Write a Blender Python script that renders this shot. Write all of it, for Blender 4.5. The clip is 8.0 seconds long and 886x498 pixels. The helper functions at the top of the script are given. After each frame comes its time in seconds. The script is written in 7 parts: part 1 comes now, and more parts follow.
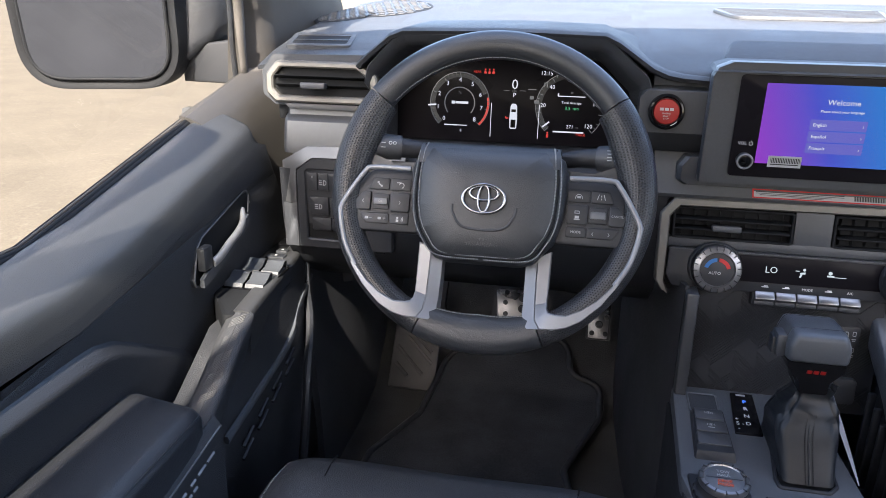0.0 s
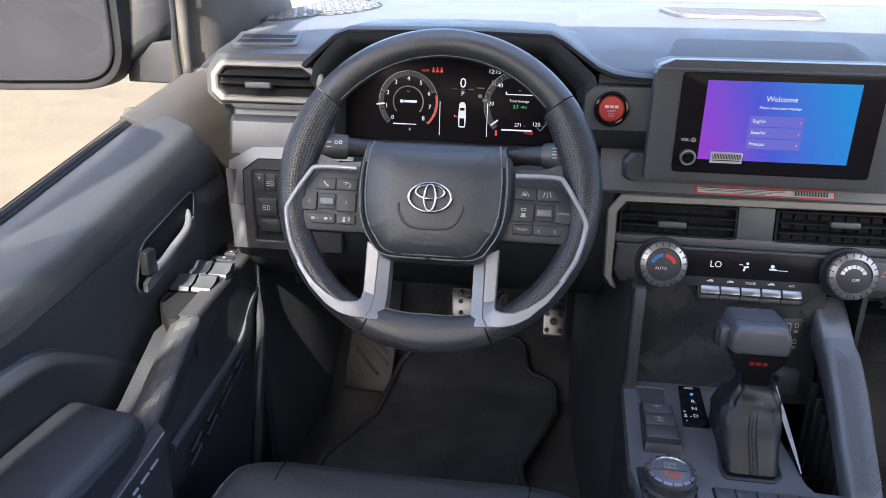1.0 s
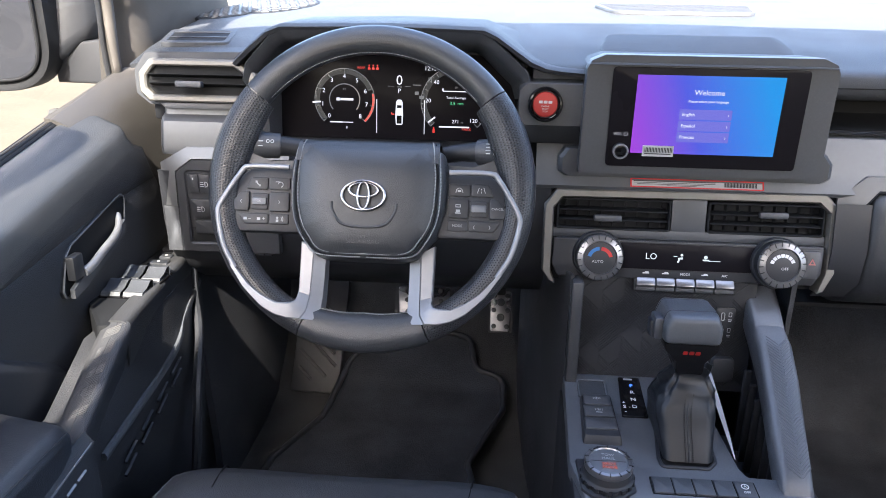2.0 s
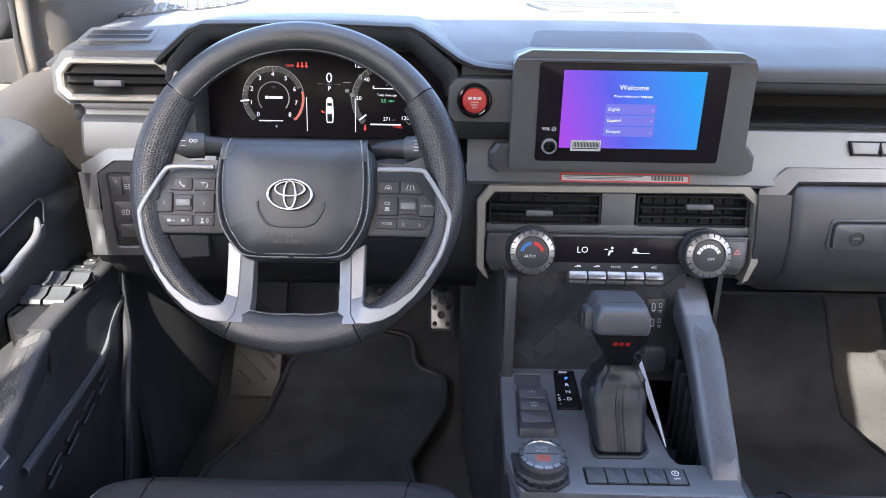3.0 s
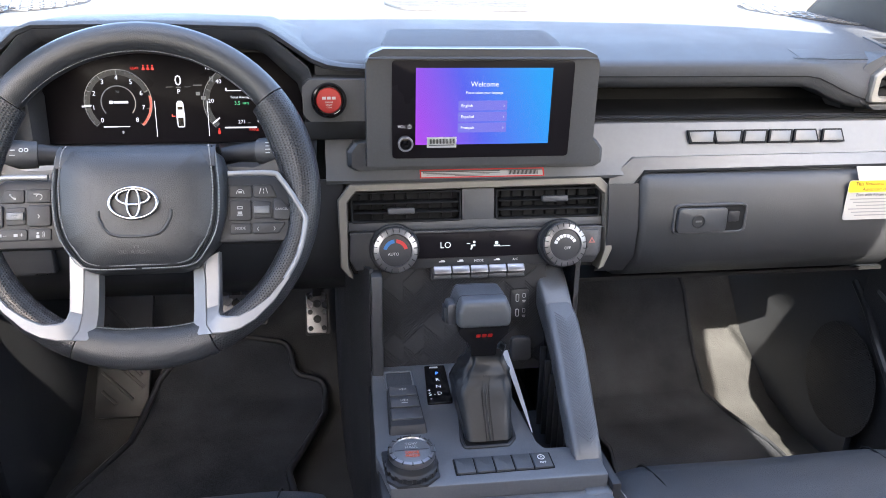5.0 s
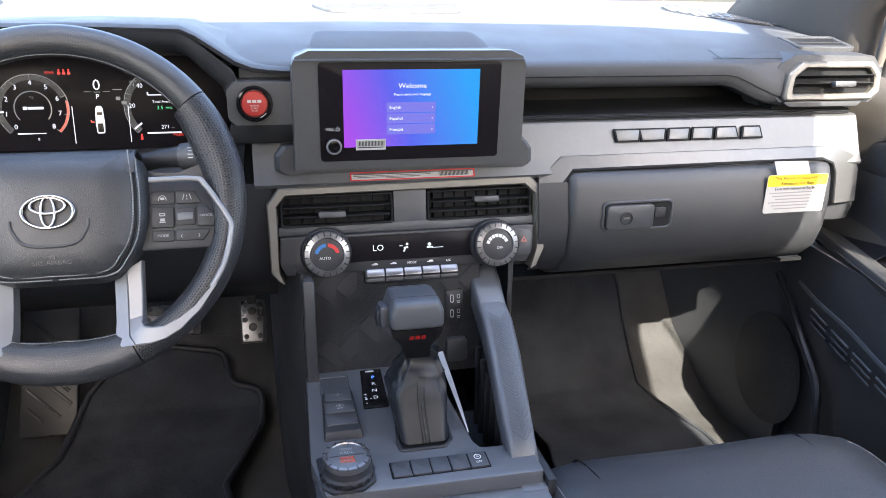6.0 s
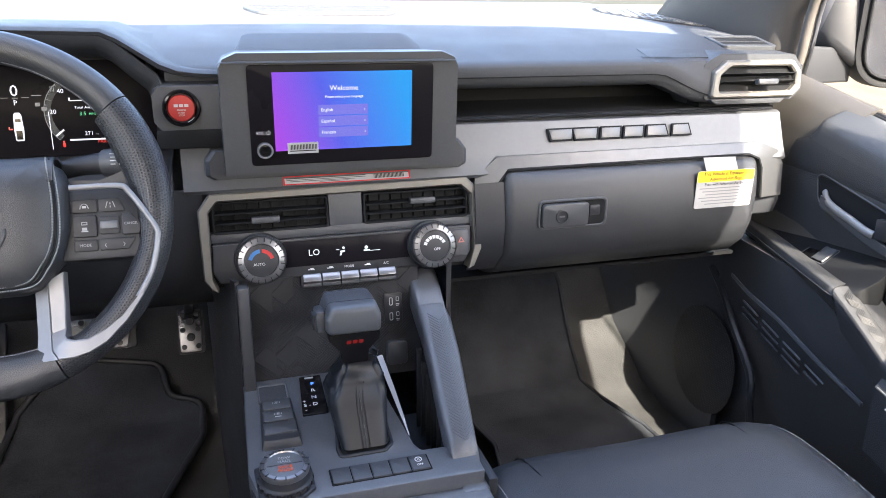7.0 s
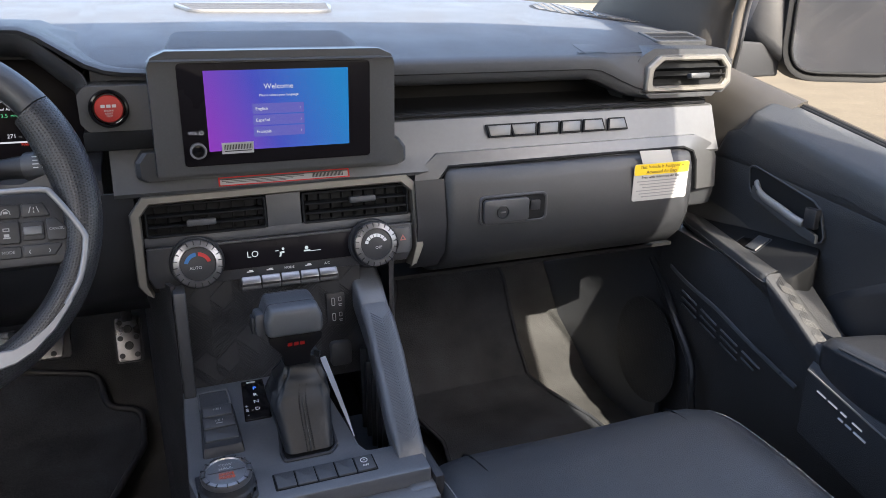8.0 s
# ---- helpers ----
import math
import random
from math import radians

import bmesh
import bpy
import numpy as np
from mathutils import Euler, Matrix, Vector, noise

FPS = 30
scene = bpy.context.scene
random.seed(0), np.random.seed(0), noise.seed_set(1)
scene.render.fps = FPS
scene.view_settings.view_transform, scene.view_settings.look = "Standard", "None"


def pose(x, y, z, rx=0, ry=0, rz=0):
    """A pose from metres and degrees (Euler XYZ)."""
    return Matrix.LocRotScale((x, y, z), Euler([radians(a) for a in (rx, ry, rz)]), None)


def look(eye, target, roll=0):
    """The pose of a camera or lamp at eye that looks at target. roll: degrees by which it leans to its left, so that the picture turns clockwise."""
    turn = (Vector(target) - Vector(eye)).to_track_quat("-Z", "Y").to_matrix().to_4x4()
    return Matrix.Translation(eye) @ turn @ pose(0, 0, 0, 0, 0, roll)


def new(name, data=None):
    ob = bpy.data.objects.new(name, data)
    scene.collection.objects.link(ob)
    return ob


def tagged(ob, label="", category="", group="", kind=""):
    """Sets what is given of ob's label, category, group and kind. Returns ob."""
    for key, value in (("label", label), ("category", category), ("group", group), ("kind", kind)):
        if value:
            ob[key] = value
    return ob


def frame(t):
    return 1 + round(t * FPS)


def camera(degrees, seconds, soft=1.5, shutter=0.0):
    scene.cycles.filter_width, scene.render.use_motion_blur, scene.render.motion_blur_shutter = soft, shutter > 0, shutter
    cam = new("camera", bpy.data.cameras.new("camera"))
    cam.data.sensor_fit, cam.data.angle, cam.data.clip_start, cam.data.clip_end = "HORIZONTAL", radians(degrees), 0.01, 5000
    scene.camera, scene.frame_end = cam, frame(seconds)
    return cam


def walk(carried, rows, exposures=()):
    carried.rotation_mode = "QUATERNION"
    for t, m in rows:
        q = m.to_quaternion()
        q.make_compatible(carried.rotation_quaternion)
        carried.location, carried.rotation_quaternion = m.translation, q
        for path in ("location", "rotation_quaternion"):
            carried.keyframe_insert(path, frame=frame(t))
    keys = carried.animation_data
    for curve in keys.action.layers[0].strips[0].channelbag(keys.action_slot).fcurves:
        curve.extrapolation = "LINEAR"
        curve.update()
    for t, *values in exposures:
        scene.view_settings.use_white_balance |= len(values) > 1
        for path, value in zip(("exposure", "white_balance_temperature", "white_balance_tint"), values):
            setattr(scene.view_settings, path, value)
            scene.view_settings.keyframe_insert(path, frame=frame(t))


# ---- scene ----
cam = camera(61.6, 8.0, soft=0.7)
PATH = [
    (0, (-0.306, -0.846, 1.037), (-0.661, 1.007, 0.373), 0.9),
    (0.5, (-0.298, -0.843, 1.035), (-0.603, 1.02, 0.373), 0.9),
    (1, (-0.288, -0.84, 1.035), (-0.545, 1.029, 0.373), 1.0),
    (1.5, (-0.275, -0.837, 1.034), (-0.479, 1.039, 0.372), 0.9),
    (3, (-0.239, -0.829, 1.029), (-0.248, 1.057, 0.366), 0.9),
    (3.5, (-0.228, -0.829, 1.031), (-0.167, 1.057, 0.368), 0.8),
    (4, (-0.218, -0.829, 1.029), (-0.081, 1.054, 0.367), 0.8),
    (4.5, (-0.21, -0.83, 1.027), (0.0, 1.046, 0.368), 0.8),
    (6, (-0.186, -0.832, 1.024), (0.247, 1.011, 0.378), 0.8),
    (6.5, (-0.179, -0.832, 1.021), (0.324, 0.996, 0.383), 0.7),
    (7, (-0.169, -0.833, 1.021), (0.397, 0.977, 0.385), 0.6),
    (7.5, (-0.165, -0.832, 1.019), (0.467, 0.956, 0.383), 0.4),
    (8, (-0.158, -0.833, 1.017), (0.537, 0.931, 0.381), 0.4),
]
EXPOSURES = [(0.0, 2.76, 6350, 13), (1.5, 3.08, 6250, 13), (3.5, 3.42, 6350, 13), (6.0, 3.46, 6500, 12), (7.6, 3.34, 6550, 12), (8.0, 2.63, 6550, 12)]
walk(cam, [(t, look(eye, target, roll)) for t, eye, target, roll in PATH], exposures=EXPOSURES)

# ---- world, sun and exposure ----
SUN_WAY = Vector((-0.054, 1.30, -1.0)).normalized()
world = bpy.data.worlds.new("sky")
scene.world = world
world.use_nodes = True
sky = world.node_tree.nodes.new("ShaderNodeTexSky")
sky.sky_type, sky.sun_disc, sky.dust_density, sky.ozone_density = "NISHITA", False, 4.0, 0.6
sky.sun_elevation = math.asin(-SUN_WAY.z)
sky.sun_rotation = math.atan2(-SUN_WAY.x, -SUN_WAY.y)
world.node_tree.links.new(sky.outputs[0], world.node_tree.nodes["Background"].inputs[0])
world.node_tree.nodes["Background"].inputs[1].default_value = 0.2
sun = new("sun", bpy.data.lights.new("sun", "SUN"))
sun.data.energy, sun.data.angle, sun.data.color = 5.0, radians(0.5), (1.0, 0.91, 0.76)
sun.matrix_world = look((0, 0, 30), Vector((0, 0, 30)) + SUN_WAY)


# ---- materials ----
def material(name, color, rough=0.5, metal=0.0, vary=0.12, scale=40.0, bump=0.0, bump_scale=900.0, kind="noise", spec=0.5, dust=0.0, coat=0.0, relief=0.0008, specks=(260, 0.62, 0.8)):
    """A principled surface with blotches at one scale, grain at another and relief."""
    m = bpy.data.materials.new(name)
    m.use_nodes = True
    t = m.node_tree
    b = t.nodes["Principled BSDF"]
    b.inputs["Metallic"].default_value = metal
    b.inputs["Specular IOR Level"].default_value = spec
    b.inputs["Coat Weight"].default_value = coat
    co = t.nodes.new("ShaderNodeTexCoord").outputs["Object"]

    def tex(sc, detail=3.0):
        n = t.nodes.new("ShaderNodeTexNoise")
        n.inputs["Scale"].default_value, n.inputs["Detail"].default_value = sc, detail
        t.links.new(co, n.inputs["Vector"])
        return n.outputs["Fac"]

    big, fine = tex(scale * 0.2, 4.0), tex(scale * 9)
    mix = t.nodes.new("ShaderNodeMath")
    mix.operation = "ADD"
    t.links.new(big, mix.inputs[0])
    t.links.new(fine, mix.inputs[1])
    ramp = t.nodes.new("ShaderNodeMapRange")
    ramp.inputs[1].default_value, ramp.inputs[2].default_value = 0.6, 1.4
    ramp.inputs[3].default_value, ramp.inputs[4].default_value = 1 - vary, 1 + vary
    t.links.new(mix.outputs[0], ramp.inputs[0])
    c = t.nodes.new("ShaderNodeVectorMath")
    c.operation = "SCALE"
    c.inputs[0].default_value = color
    t.links.new(ramp.outputs[0], c.inputs["Scale"])
    last = c.outputs[0]
    if dust:
        spots = t.nodes.new("ShaderNodeMapRange")
        spots.inputs[1].default_value, spots.inputs[2].default_value = specks[1:]
        t.links.new(tex(specks[0], 2), spots.inputs[0])
        d = t.nodes.new("ShaderNodeMix")
        d.data_type = "RGBA"
        dm = t.nodes.new("ShaderNodeMath")
        dm.operation = "MULTIPLY"
        dm.inputs[1].default_value = dust
        t.links.new(spots.outputs[0], dm.inputs[0])
        t.links.new(dm.outputs[0], d.inputs[0])
        t.links.new(last, d.inputs[6])
        d.inputs[7].default_value = (0.42, 0.39, 0.34, 1)
        last = d.outputs[2]
        if metal == 1.0:
            inv = t.nodes.new("ShaderNodeMath")
            inv.operation, inv.inputs[0].default_value = "SUBTRACT", 1.0
            t.links.new(dm.outputs[0], inv.inputs[1])
            t.links.new(inv.outputs[0], b.inputs["Metallic"])
    t.links.new(last, b.inputs["Base Color"])
    r = t.nodes.new("ShaderNodeMapRange")
    r.inputs[1].default_value, r.inputs[2].default_value = 0.3, 0.7
    r.inputs[3].default_value, r.inputs[4].default_value = max(rough - 0.07, 0.02), min(rough + 0.07, 1)
    t.links.new(big, r.inputs[0])
    t.links.new(r.outputs[0], b.inputs["Roughness"])
    if bump:
        bp = t.nodes.new("ShaderNodeBump")
        bp.inputs["Strength"].default_value, bp.inputs["Distance"].default_value = bump, relief
        if kind == "noise":
            t.links.new(tex(bump_scale, 2), bp.inputs["Height"])
        elif kind == "holes":
            uv = t.nodes.new("ShaderNodeUVMap").outputs[0]
            sp = t.nodes.new("ShaderNodeSeparateXYZ")
            t.links.new(uv, sp.inputs[0])

            def sums(op, a, b=None):
                q = t.nodes.new("ShaderNodeMath")
                q.operation = op
                for k, x in enumerate((a, b)):
                    if x is None:
                        continue
                    if isinstance(x, (int, float)):
                        q.inputs[k].default_value = x
                    else:
                        t.links.new(x, q.inputs[k])
                return q.outputs[0]

            # staggered rows of round holes, 3.4 mm apart
            v = sums("DIVIDE", sp.outputs[1], 0.0030)
            shift = sums("MULTIPLY", sums("MODULO", sums("ADD", sums("FLOOR", v), 100.0), 2.0), 0.5)
            u = sums("ADD", sums("DIVIDE", sp.outputs[0], 0.0034), shift)
            fu, fv = sums("SUBTRACT", sums("FRACT", u), 0.5), sums("SUBTRACT", sums("FRACT", v), 0.5)
            dist = sums("SQRT", sums("ADD", sums("MULTIPLY", fu, fu), sums("MULTIPLY", fv, fv)))
            pit = t.nodes.new("ShaderNodeMapRange")
            pit.inputs[1].default_value, pit.inputs[2].default_value = 0.20, 0.34
            t.links.new(dist, pit.inputs[0])
            t.links.new(pit.outputs[0], bp.inputs["Height"])
            # the holes are only bumps, so their inner shade is darkened into the colour
            hole = t.nodes.new("ShaderNodeVectorMath")
            hole.operation = "SCALE"
            t.links.new(last, hole.inputs[0])
            t.links.new(sums("ADD", sums("MULTIPLY", pit.outputs[0], 0.75), 0.25), hole.inputs["Scale"])
            t.links.new(hole.outputs[0], b.inputs["Base Color"])
        elif kind in ("leather", "dots"):
            v = t.nodes.new("ShaderNodeTexVoronoi")
            v.inputs["Scale"].default_value = bump_scale
            v.inputs["Randomness"].default_value = 1.0 if kind == "leather" else 0.15
            t.links.new(co, v.inputs["Vector"])
            if kind == "dots":
                pit = t.nodes.new("ShaderNodeMapRange")
                pit.inputs[1].default_value, pit.inputs[2].default_value = 0.12, 0.34
                t.links.new(v.outputs["Distance"], pit.inputs[0])
                t.links.new(pit.outputs[0], bp.inputs["Height"])
            else:
                t.links.new(v.outputs["Distance"], bp.inputs["Height"])
        t.links.new(bp.outputs[0], b.inputs["Normal"])
    return m


DISPLAY = 0.110


def glow(name, color, strength):
    m = bpy.data.materials.new(name)
    m.use_nodes = True
    b = m.node_tree.nodes["Principled BSDF"]
    b.inputs["Base Color"].default_value = (0.01, 0.01, 0.01, 1)
    b.inputs["Emission Color"].default_value = (*color, 1)
    b.inputs["Emission Strength"].default_value = strength * DISPLAY
    b.inputs["Roughness"].default_value = 0.2
    return m


def glassy(name, tint=(1, 1, 1)):
    m = bpy.data.materials.new(name)
    m.use_nodes = True
    t = m.node_tree
    t.nodes.clear()
    out, mix = t.nodes.new("ShaderNodeOutputMaterial"), t.nodes.new("ShaderNodeMixShader")
    clear, shine, f = t.nodes.new("ShaderNodeBsdfTransparent"), t.nodes.new("ShaderNodeBsdfGlossy"), t.nodes.new("ShaderNodeLayerWeight")
    clear.inputs[0].default_value, shine.inputs[1].default_value, f.inputs[0].default_value = (*tint, 1), 0.02, 0.5
    p, q = t.nodes.new("ShaderNodeMath"), t.nodes.new("ShaderNodeMath")
    p.operation, p.inputs[1].default_value = "POWER", 5.0
    q.operation, q.inputs[1].default_value, q.inputs[2].default_value = "MULTIPLY_ADD", 0.6, 0.02
    t.links.new(f.outputs["Facing"], p.inputs[0])
    t.links.new(p.outputs[0], q.inputs[0])
    t.links.new(q.outputs[0], mix.inputs[0])
    t.links.new(clear.outputs[0], mix.inputs[1])
    t.links.new(shine.outputs[0], mix.inputs[2])
    t.links.new(mix.outputs[0], out.inputs[0])
    return m


SOFT = material("charcoal soft-touch plastic", (0.047, 0.051, 0.058), 0.52, spec=0.34, bump=0.5, bump_scale=1000, vary=0.1, dust=0.02, kind="leather")
HARD = material("dark grey moulded plastic", (0.050, 0.054, 0.062), 0.42, spec=0.65, bump=0.3, bump_scale=1900, dust=0.03)
LID = material("charcoal grained lid", (0.035, 0.038, 0.044), 0.38, spec=0.7, bump=0.4, bump_scale=1400, dust=0.02, kind="leather")
DARK = material("black plastic", (0.026, 0.028, 0.033), 0.42, spec=0.45, bump=0.2, bump_scale=2000)
DEEP = material("matt black plastic", (0.011, 0.012, 0.014), 0.7, spec=0.2)
GLOSS = material("piano black", (0.006, 0.006, 0.007), 0.12, spec=0.3, vary=0.05)
SATIN = material("satin silver paint", (0.128, 0.133, 0.141), 0.38, metal=0.55, vary=0.06, scale=15, bump=0.12, bump_scale=2500)
CAP = material("dark grey soft door cap", (0.052, 0.054, 0.057), 0.42, bump=0.4, bump_scale=1100, vary=0.1, dust=0.02, kind="leather")
SILVER = material("bright satin silver paint", (0.27, 0.275, 0.29), 0.42, metal=0.4, vary=0.05, scale=15)
PANEL = material("black grained door plastic", (0.038, 0.040, 0.045), 0.44, bump=0.6, bump_scale=900, kind="leather", dust=0.02)
CHAMP = material("satin champagne paint", (0.19, 0.183, 0.168), 0.45, metal=0.5, vary=0.06, scale=15, bump=0.12, bump_scale=2500)
BRIGHT = material("bright brushed metal", (0.27, 0.27, 0.28), 0.30, metal=0.85, vary=0.1)
CHROME = material("chrome", (0.42, 0.42, 0.43), 0.10, metal=1.0, vary=0.03)
LEATHER = material("black grained leather", (0.034, 0.037, 0.042), 0.36, spec=0.6, bump=0.26, bump_scale=1000, kind="leather", vary=0.15)
PERF = material("perforated black leather", (0.036, 0.038, 0.043), 0.36, bump=0.9, kind="holes", vary=0.12, relief=0.0012)
SEATING = material("dark grey synthetic leather", (0.050, 0.054, 0.061), 0.36, spec=0.75, bump=0.4, bump_scale=800, kind="leather", vary=0.18, scale=18)
CARPET = material("black loop carpet", (0.034, 0.036, 0.041), 0.95, bump=1.0, bump_scale=420, vary=0.7, scale=60, spec=0.1)
CARPET_GREY = material("grey needle-felt carpet", (0.052, 0.053, 0.054), 0.95, bump=1.0, bump_scale=480, vary=0.45, scale=70, spec=0.1)
MAT = material("black tufted mat", (0.039, 0.043, 0.051), 0.95, bump=1.0, bump_scale=380, vary=0.7, scale=55, spec=0.1)
RUBBER = material("black rubber", (0.027, 0.029, 0.034), 0.48, spec=0.45, bump=0.2, bump_scale=600)
DOORPAD = material("black padded door trim", (0.027, 0.029, 0.034), 0.38, spec=0.6, bump=0.4, bump_scale=900, kind="leather", vary=0.15)
ARM = material("grained arm rest, sunlit grey", (0.052, 0.054, 0.058), 0.46, bump=0.3, bump_scale=1200, kind="leather")
TEXTILE = material("textured grey grip", (0.068, 0.074, 0.084), 0.40, spec=0.75, bump=0.35, bump_scale=1300)
RED = material("red anodised button", (0.28, 0.008, 0.008), 0.35, metal=0.2, vary=0.05)
WHITE = material("white print", (0.75, 0.75, 0.75), 0.5, vary=0.02)
GREYPRINT = material("grey print", (0.42, 0.43, 0.44), 0.5, vary=0.02)
REDPRINT = material("red print", (0.6, 0.02, 0.02), 0.5, vary=0.02)
YELLOW = material("yellow label print", (0.85, 0.6, 0.03), 0.5, vary=0.02)
PAPER = material("white label paper", (0.42, 0.43, 0.44), 0.45, vary=0.03)
TAGPAPER = material("grey-white card", (0.30, 0.31, 0.33), 0.5, vary=0.04)
BLACKPRINT = material("black print", (0.02, 0.02, 0.02), 0.6, vary=0.02)
STITCH = material("grey thread", (0.26, 0.27, 0.28), 0.8)
HEADLINER = material("pale grey woven headliner", (0.70, 0.72, 0.75), 0.9, bump=0.4, bump_scale=900)
CONSOLE = material("mid grey console plastic", (0.098, 0.106, 0.120), 0.33, spec=0.8, bump=0.3, bump_scale=1900, dust=0.03)
BOOT = material("soft black gaiter leather", (0.016, 0.019, 0.024), 0.34, bump=0.12, bump_scale=1500, kind="leather", spec=0.35)
DARK_GROUND = material("dark bounce-cutting ground", (0.048, 0.048, 0.050), 0.95, bump=0.4, bump_scale=80, vary=0.4, scale=8, spec=0.0)
GRILLE = material("perforated speaker plastic", (0.028, 0.029, 0.032), 0.5, bump=1.0, bump_scale=210, kind="dots", relief=0.003)
PILLAR = material("warm grey pillar plastic", (0.058, 0.054, 0.050), 0.6, bump=0.5, bump_scale=900)
PAINT = material("white body paint", (0.78, 0.78, 0.77), 0.25, vary=0.03, coat=0.6)
GROUND = material("pale dusty concrete", (0.138, 0.118, 0.090), 0.95, bump=0.5, bump_scale=60, vary=0.2, scale=6, spec=0.05, dust=0.06, specks=(11, 0.58, 0.70))
WINDOW = glassy("windscreen glass", (0.86, 0.88, 0.88))
SIDEGLASS = glassy("side window glass", (0.50, 0.505, 0.50))
# unseen rear panes: tints set sun patch strength and hold back light from behind
REARGLASS = glassy("rear side glass, dims the sun", (0.58, 0.58, 0.575))
BACKGLASS = glassy("back glass darkened to cut rear fill", (0.16, 0.165, 0.17))
MIRROR = material("mirror glass", (0.72, 0.73, 0.75), 0.03, metal=1.0, vary=0.04, dust=0.10, specks=(420, 0.66, 0.74))
LCD_BLACK = material("black lcd cover", (0.0105, 0.0095, 0.012), 0.3, spec=0.08, vary=0.05)
GLOW_WHITE = glow("white display light", (0.85, 0.9, 1.0), 1.1)
GLOW_RED = glow("red display light", (1.0, 0.06, 0.05), 0.75)
GLOW_GREEN = glow("green display light", (0.1, 0.9, 0.4), 0.7)
GLOW_GREY = glow("dim display light", (0.5, 0.55, 0.6), 0.28)
GLOW_BLUE = glow("blue indicator light", (0.08, 0.25, 1.0), 2.2)
GLOW_AMBER = glow("amber legend light", (1.0, 0.16, 0.06), 0.6)
GLOW_ICE = glow("pale lcd light", (0.8, 0.95, 1.0), 1.0)


# ---- building tools ----
PLACE = {}


def thing(name, at, label, category, group="", kind=""):
    ob = new(name)
    ob.empty_display_size = 0.05
    ob.location = at
    PLACE[ob] = Vector(at)
    return tagged(ob, label, category, group, kind)


def part(name, bm, mat, parent=None, label="", angle=35.0):
    """Links a bmesh, given in world places, as one mesh object under its parent."""
    if not bm.faces:
        raise ValueError(name)
    bmesh.ops.recalc_face_normals(bm, faces=bm.faces)
    lo = [min(v.co[i] for v in bm.verts) for i in range(3)]
    hi = [max(v.co[i] for v in bm.verts) for i in range(3)]
    c = Vector([(a + b) / 2 for a, b in zip(lo, hi)])
    bmesh.ops.translate(bm, verts=bm.verts, vec=-c)
    me = bpy.data.meshes.new(name)
    for f in bm.faces:
        f.smooth = True
    bm.to_mesh(me)
    bm.free()
    me.set_sharp_from_angle(angle=radians(angle))
    me.materials.append(mat)
    ob = new(name, me)
    PLACE[ob] = c
    ob.location = c
    if parent:
        ob.parent = parent
        ob.matrix_parent_inverse = Matrix.Translation(-PLACE[parent])
    return tagged(ob, label)


def lone(name, bm, mat, label, category, group="", kind="", angle=35.0):
    return tagged(part(name, bm, mat, None, "", angle), label, category, group, kind)


def turned(bm, m):
    bmesh.ops.transform(bm, matrix=m, verts=bm.verts)
    return bm


def join(*many):
    out = many[0]
    for b in many[1:]:
        me = bpy.data.meshes.new("tmp")
        b.to_mesh(me)
        out.from_mesh(me)
        bpy.data.meshes.remove(me)
        b.free()
    return out


def fillet(pts, r, n=4):
    """The outline with rounded corners, n + 1 points a corner. r: one radius or one a corner."""
    out, k = [], len(pts)
    for i in range(k):
        p, a, b = Vector(pts[i]), Vector(pts[i - 1]), Vector(pts[(i + 1) % k])
        ra = r[i] if isinstance(r, (list, tuple)) else r
        u, w = (a - p).normalized(), (b - p).normalized()
        half = u.angle(w) / 2
        d = min(ra / max(math.tan(half), 1e-3), (a - p).length * 0.49, (b - p).length * 0.49)
        s, e = p + u * d, p + w * d
        for j in range(n + 1):
            f = j / n
            out.append(tuple(s * (1 - f) ** 2 + p * 2 * f * (1 - f) + e * f * f))
    return out


def rect(cx, cy, w, h, r=0.0, n=4):
    p = [(cx - w / 2, cy - h / 2), (cx + w / 2, cy - h / 2), (cx + w / 2, cy + h / 2), (cx - w / 2, cy + h / 2)]
    return fillet(p, r, n) if r else p


def circle(cx, cy, r, n=32, ry=None):
    return [(cx + r * math.cos(2 * math.pi * i / n), cy + (ry or r) * math.sin(2 * math.pi * i / n)) for i in range(n)]


def grow(pts, d):
    """The outline moved outwards by d along its corners' bisectors (counter-clockwise outlines)."""
    out, k = [], len(pts)
    area = sum(pts[i - 1][0] * pts[i][1] - pts[i][0] * pts[i - 1][1] for i in range(k))
    sgn = 1 if area > 0 else -1
    for i in range(k):
        p, a, b = Vector(pts[i]), Vector(pts[i - 1]), Vector(pts[(i + 1) % k])
        e1, e2 = (p - a), (b - p)
        if e1.length < 1e-9 or e2.length < 1e-9:
            e1 = e2 = e1 if e1.length > e2.length else e2
        n1, n2 = Vector((e1.y, -e1.x)).normalized(), Vector((e2.y, -e2.x)).normalized()
        n = (n1 + n2)
        n = n / max(n.length_squared / 2, 0.3) if n.length > 1e-6 else n1
        out.append(tuple(p + n * d * sgn))
    return out


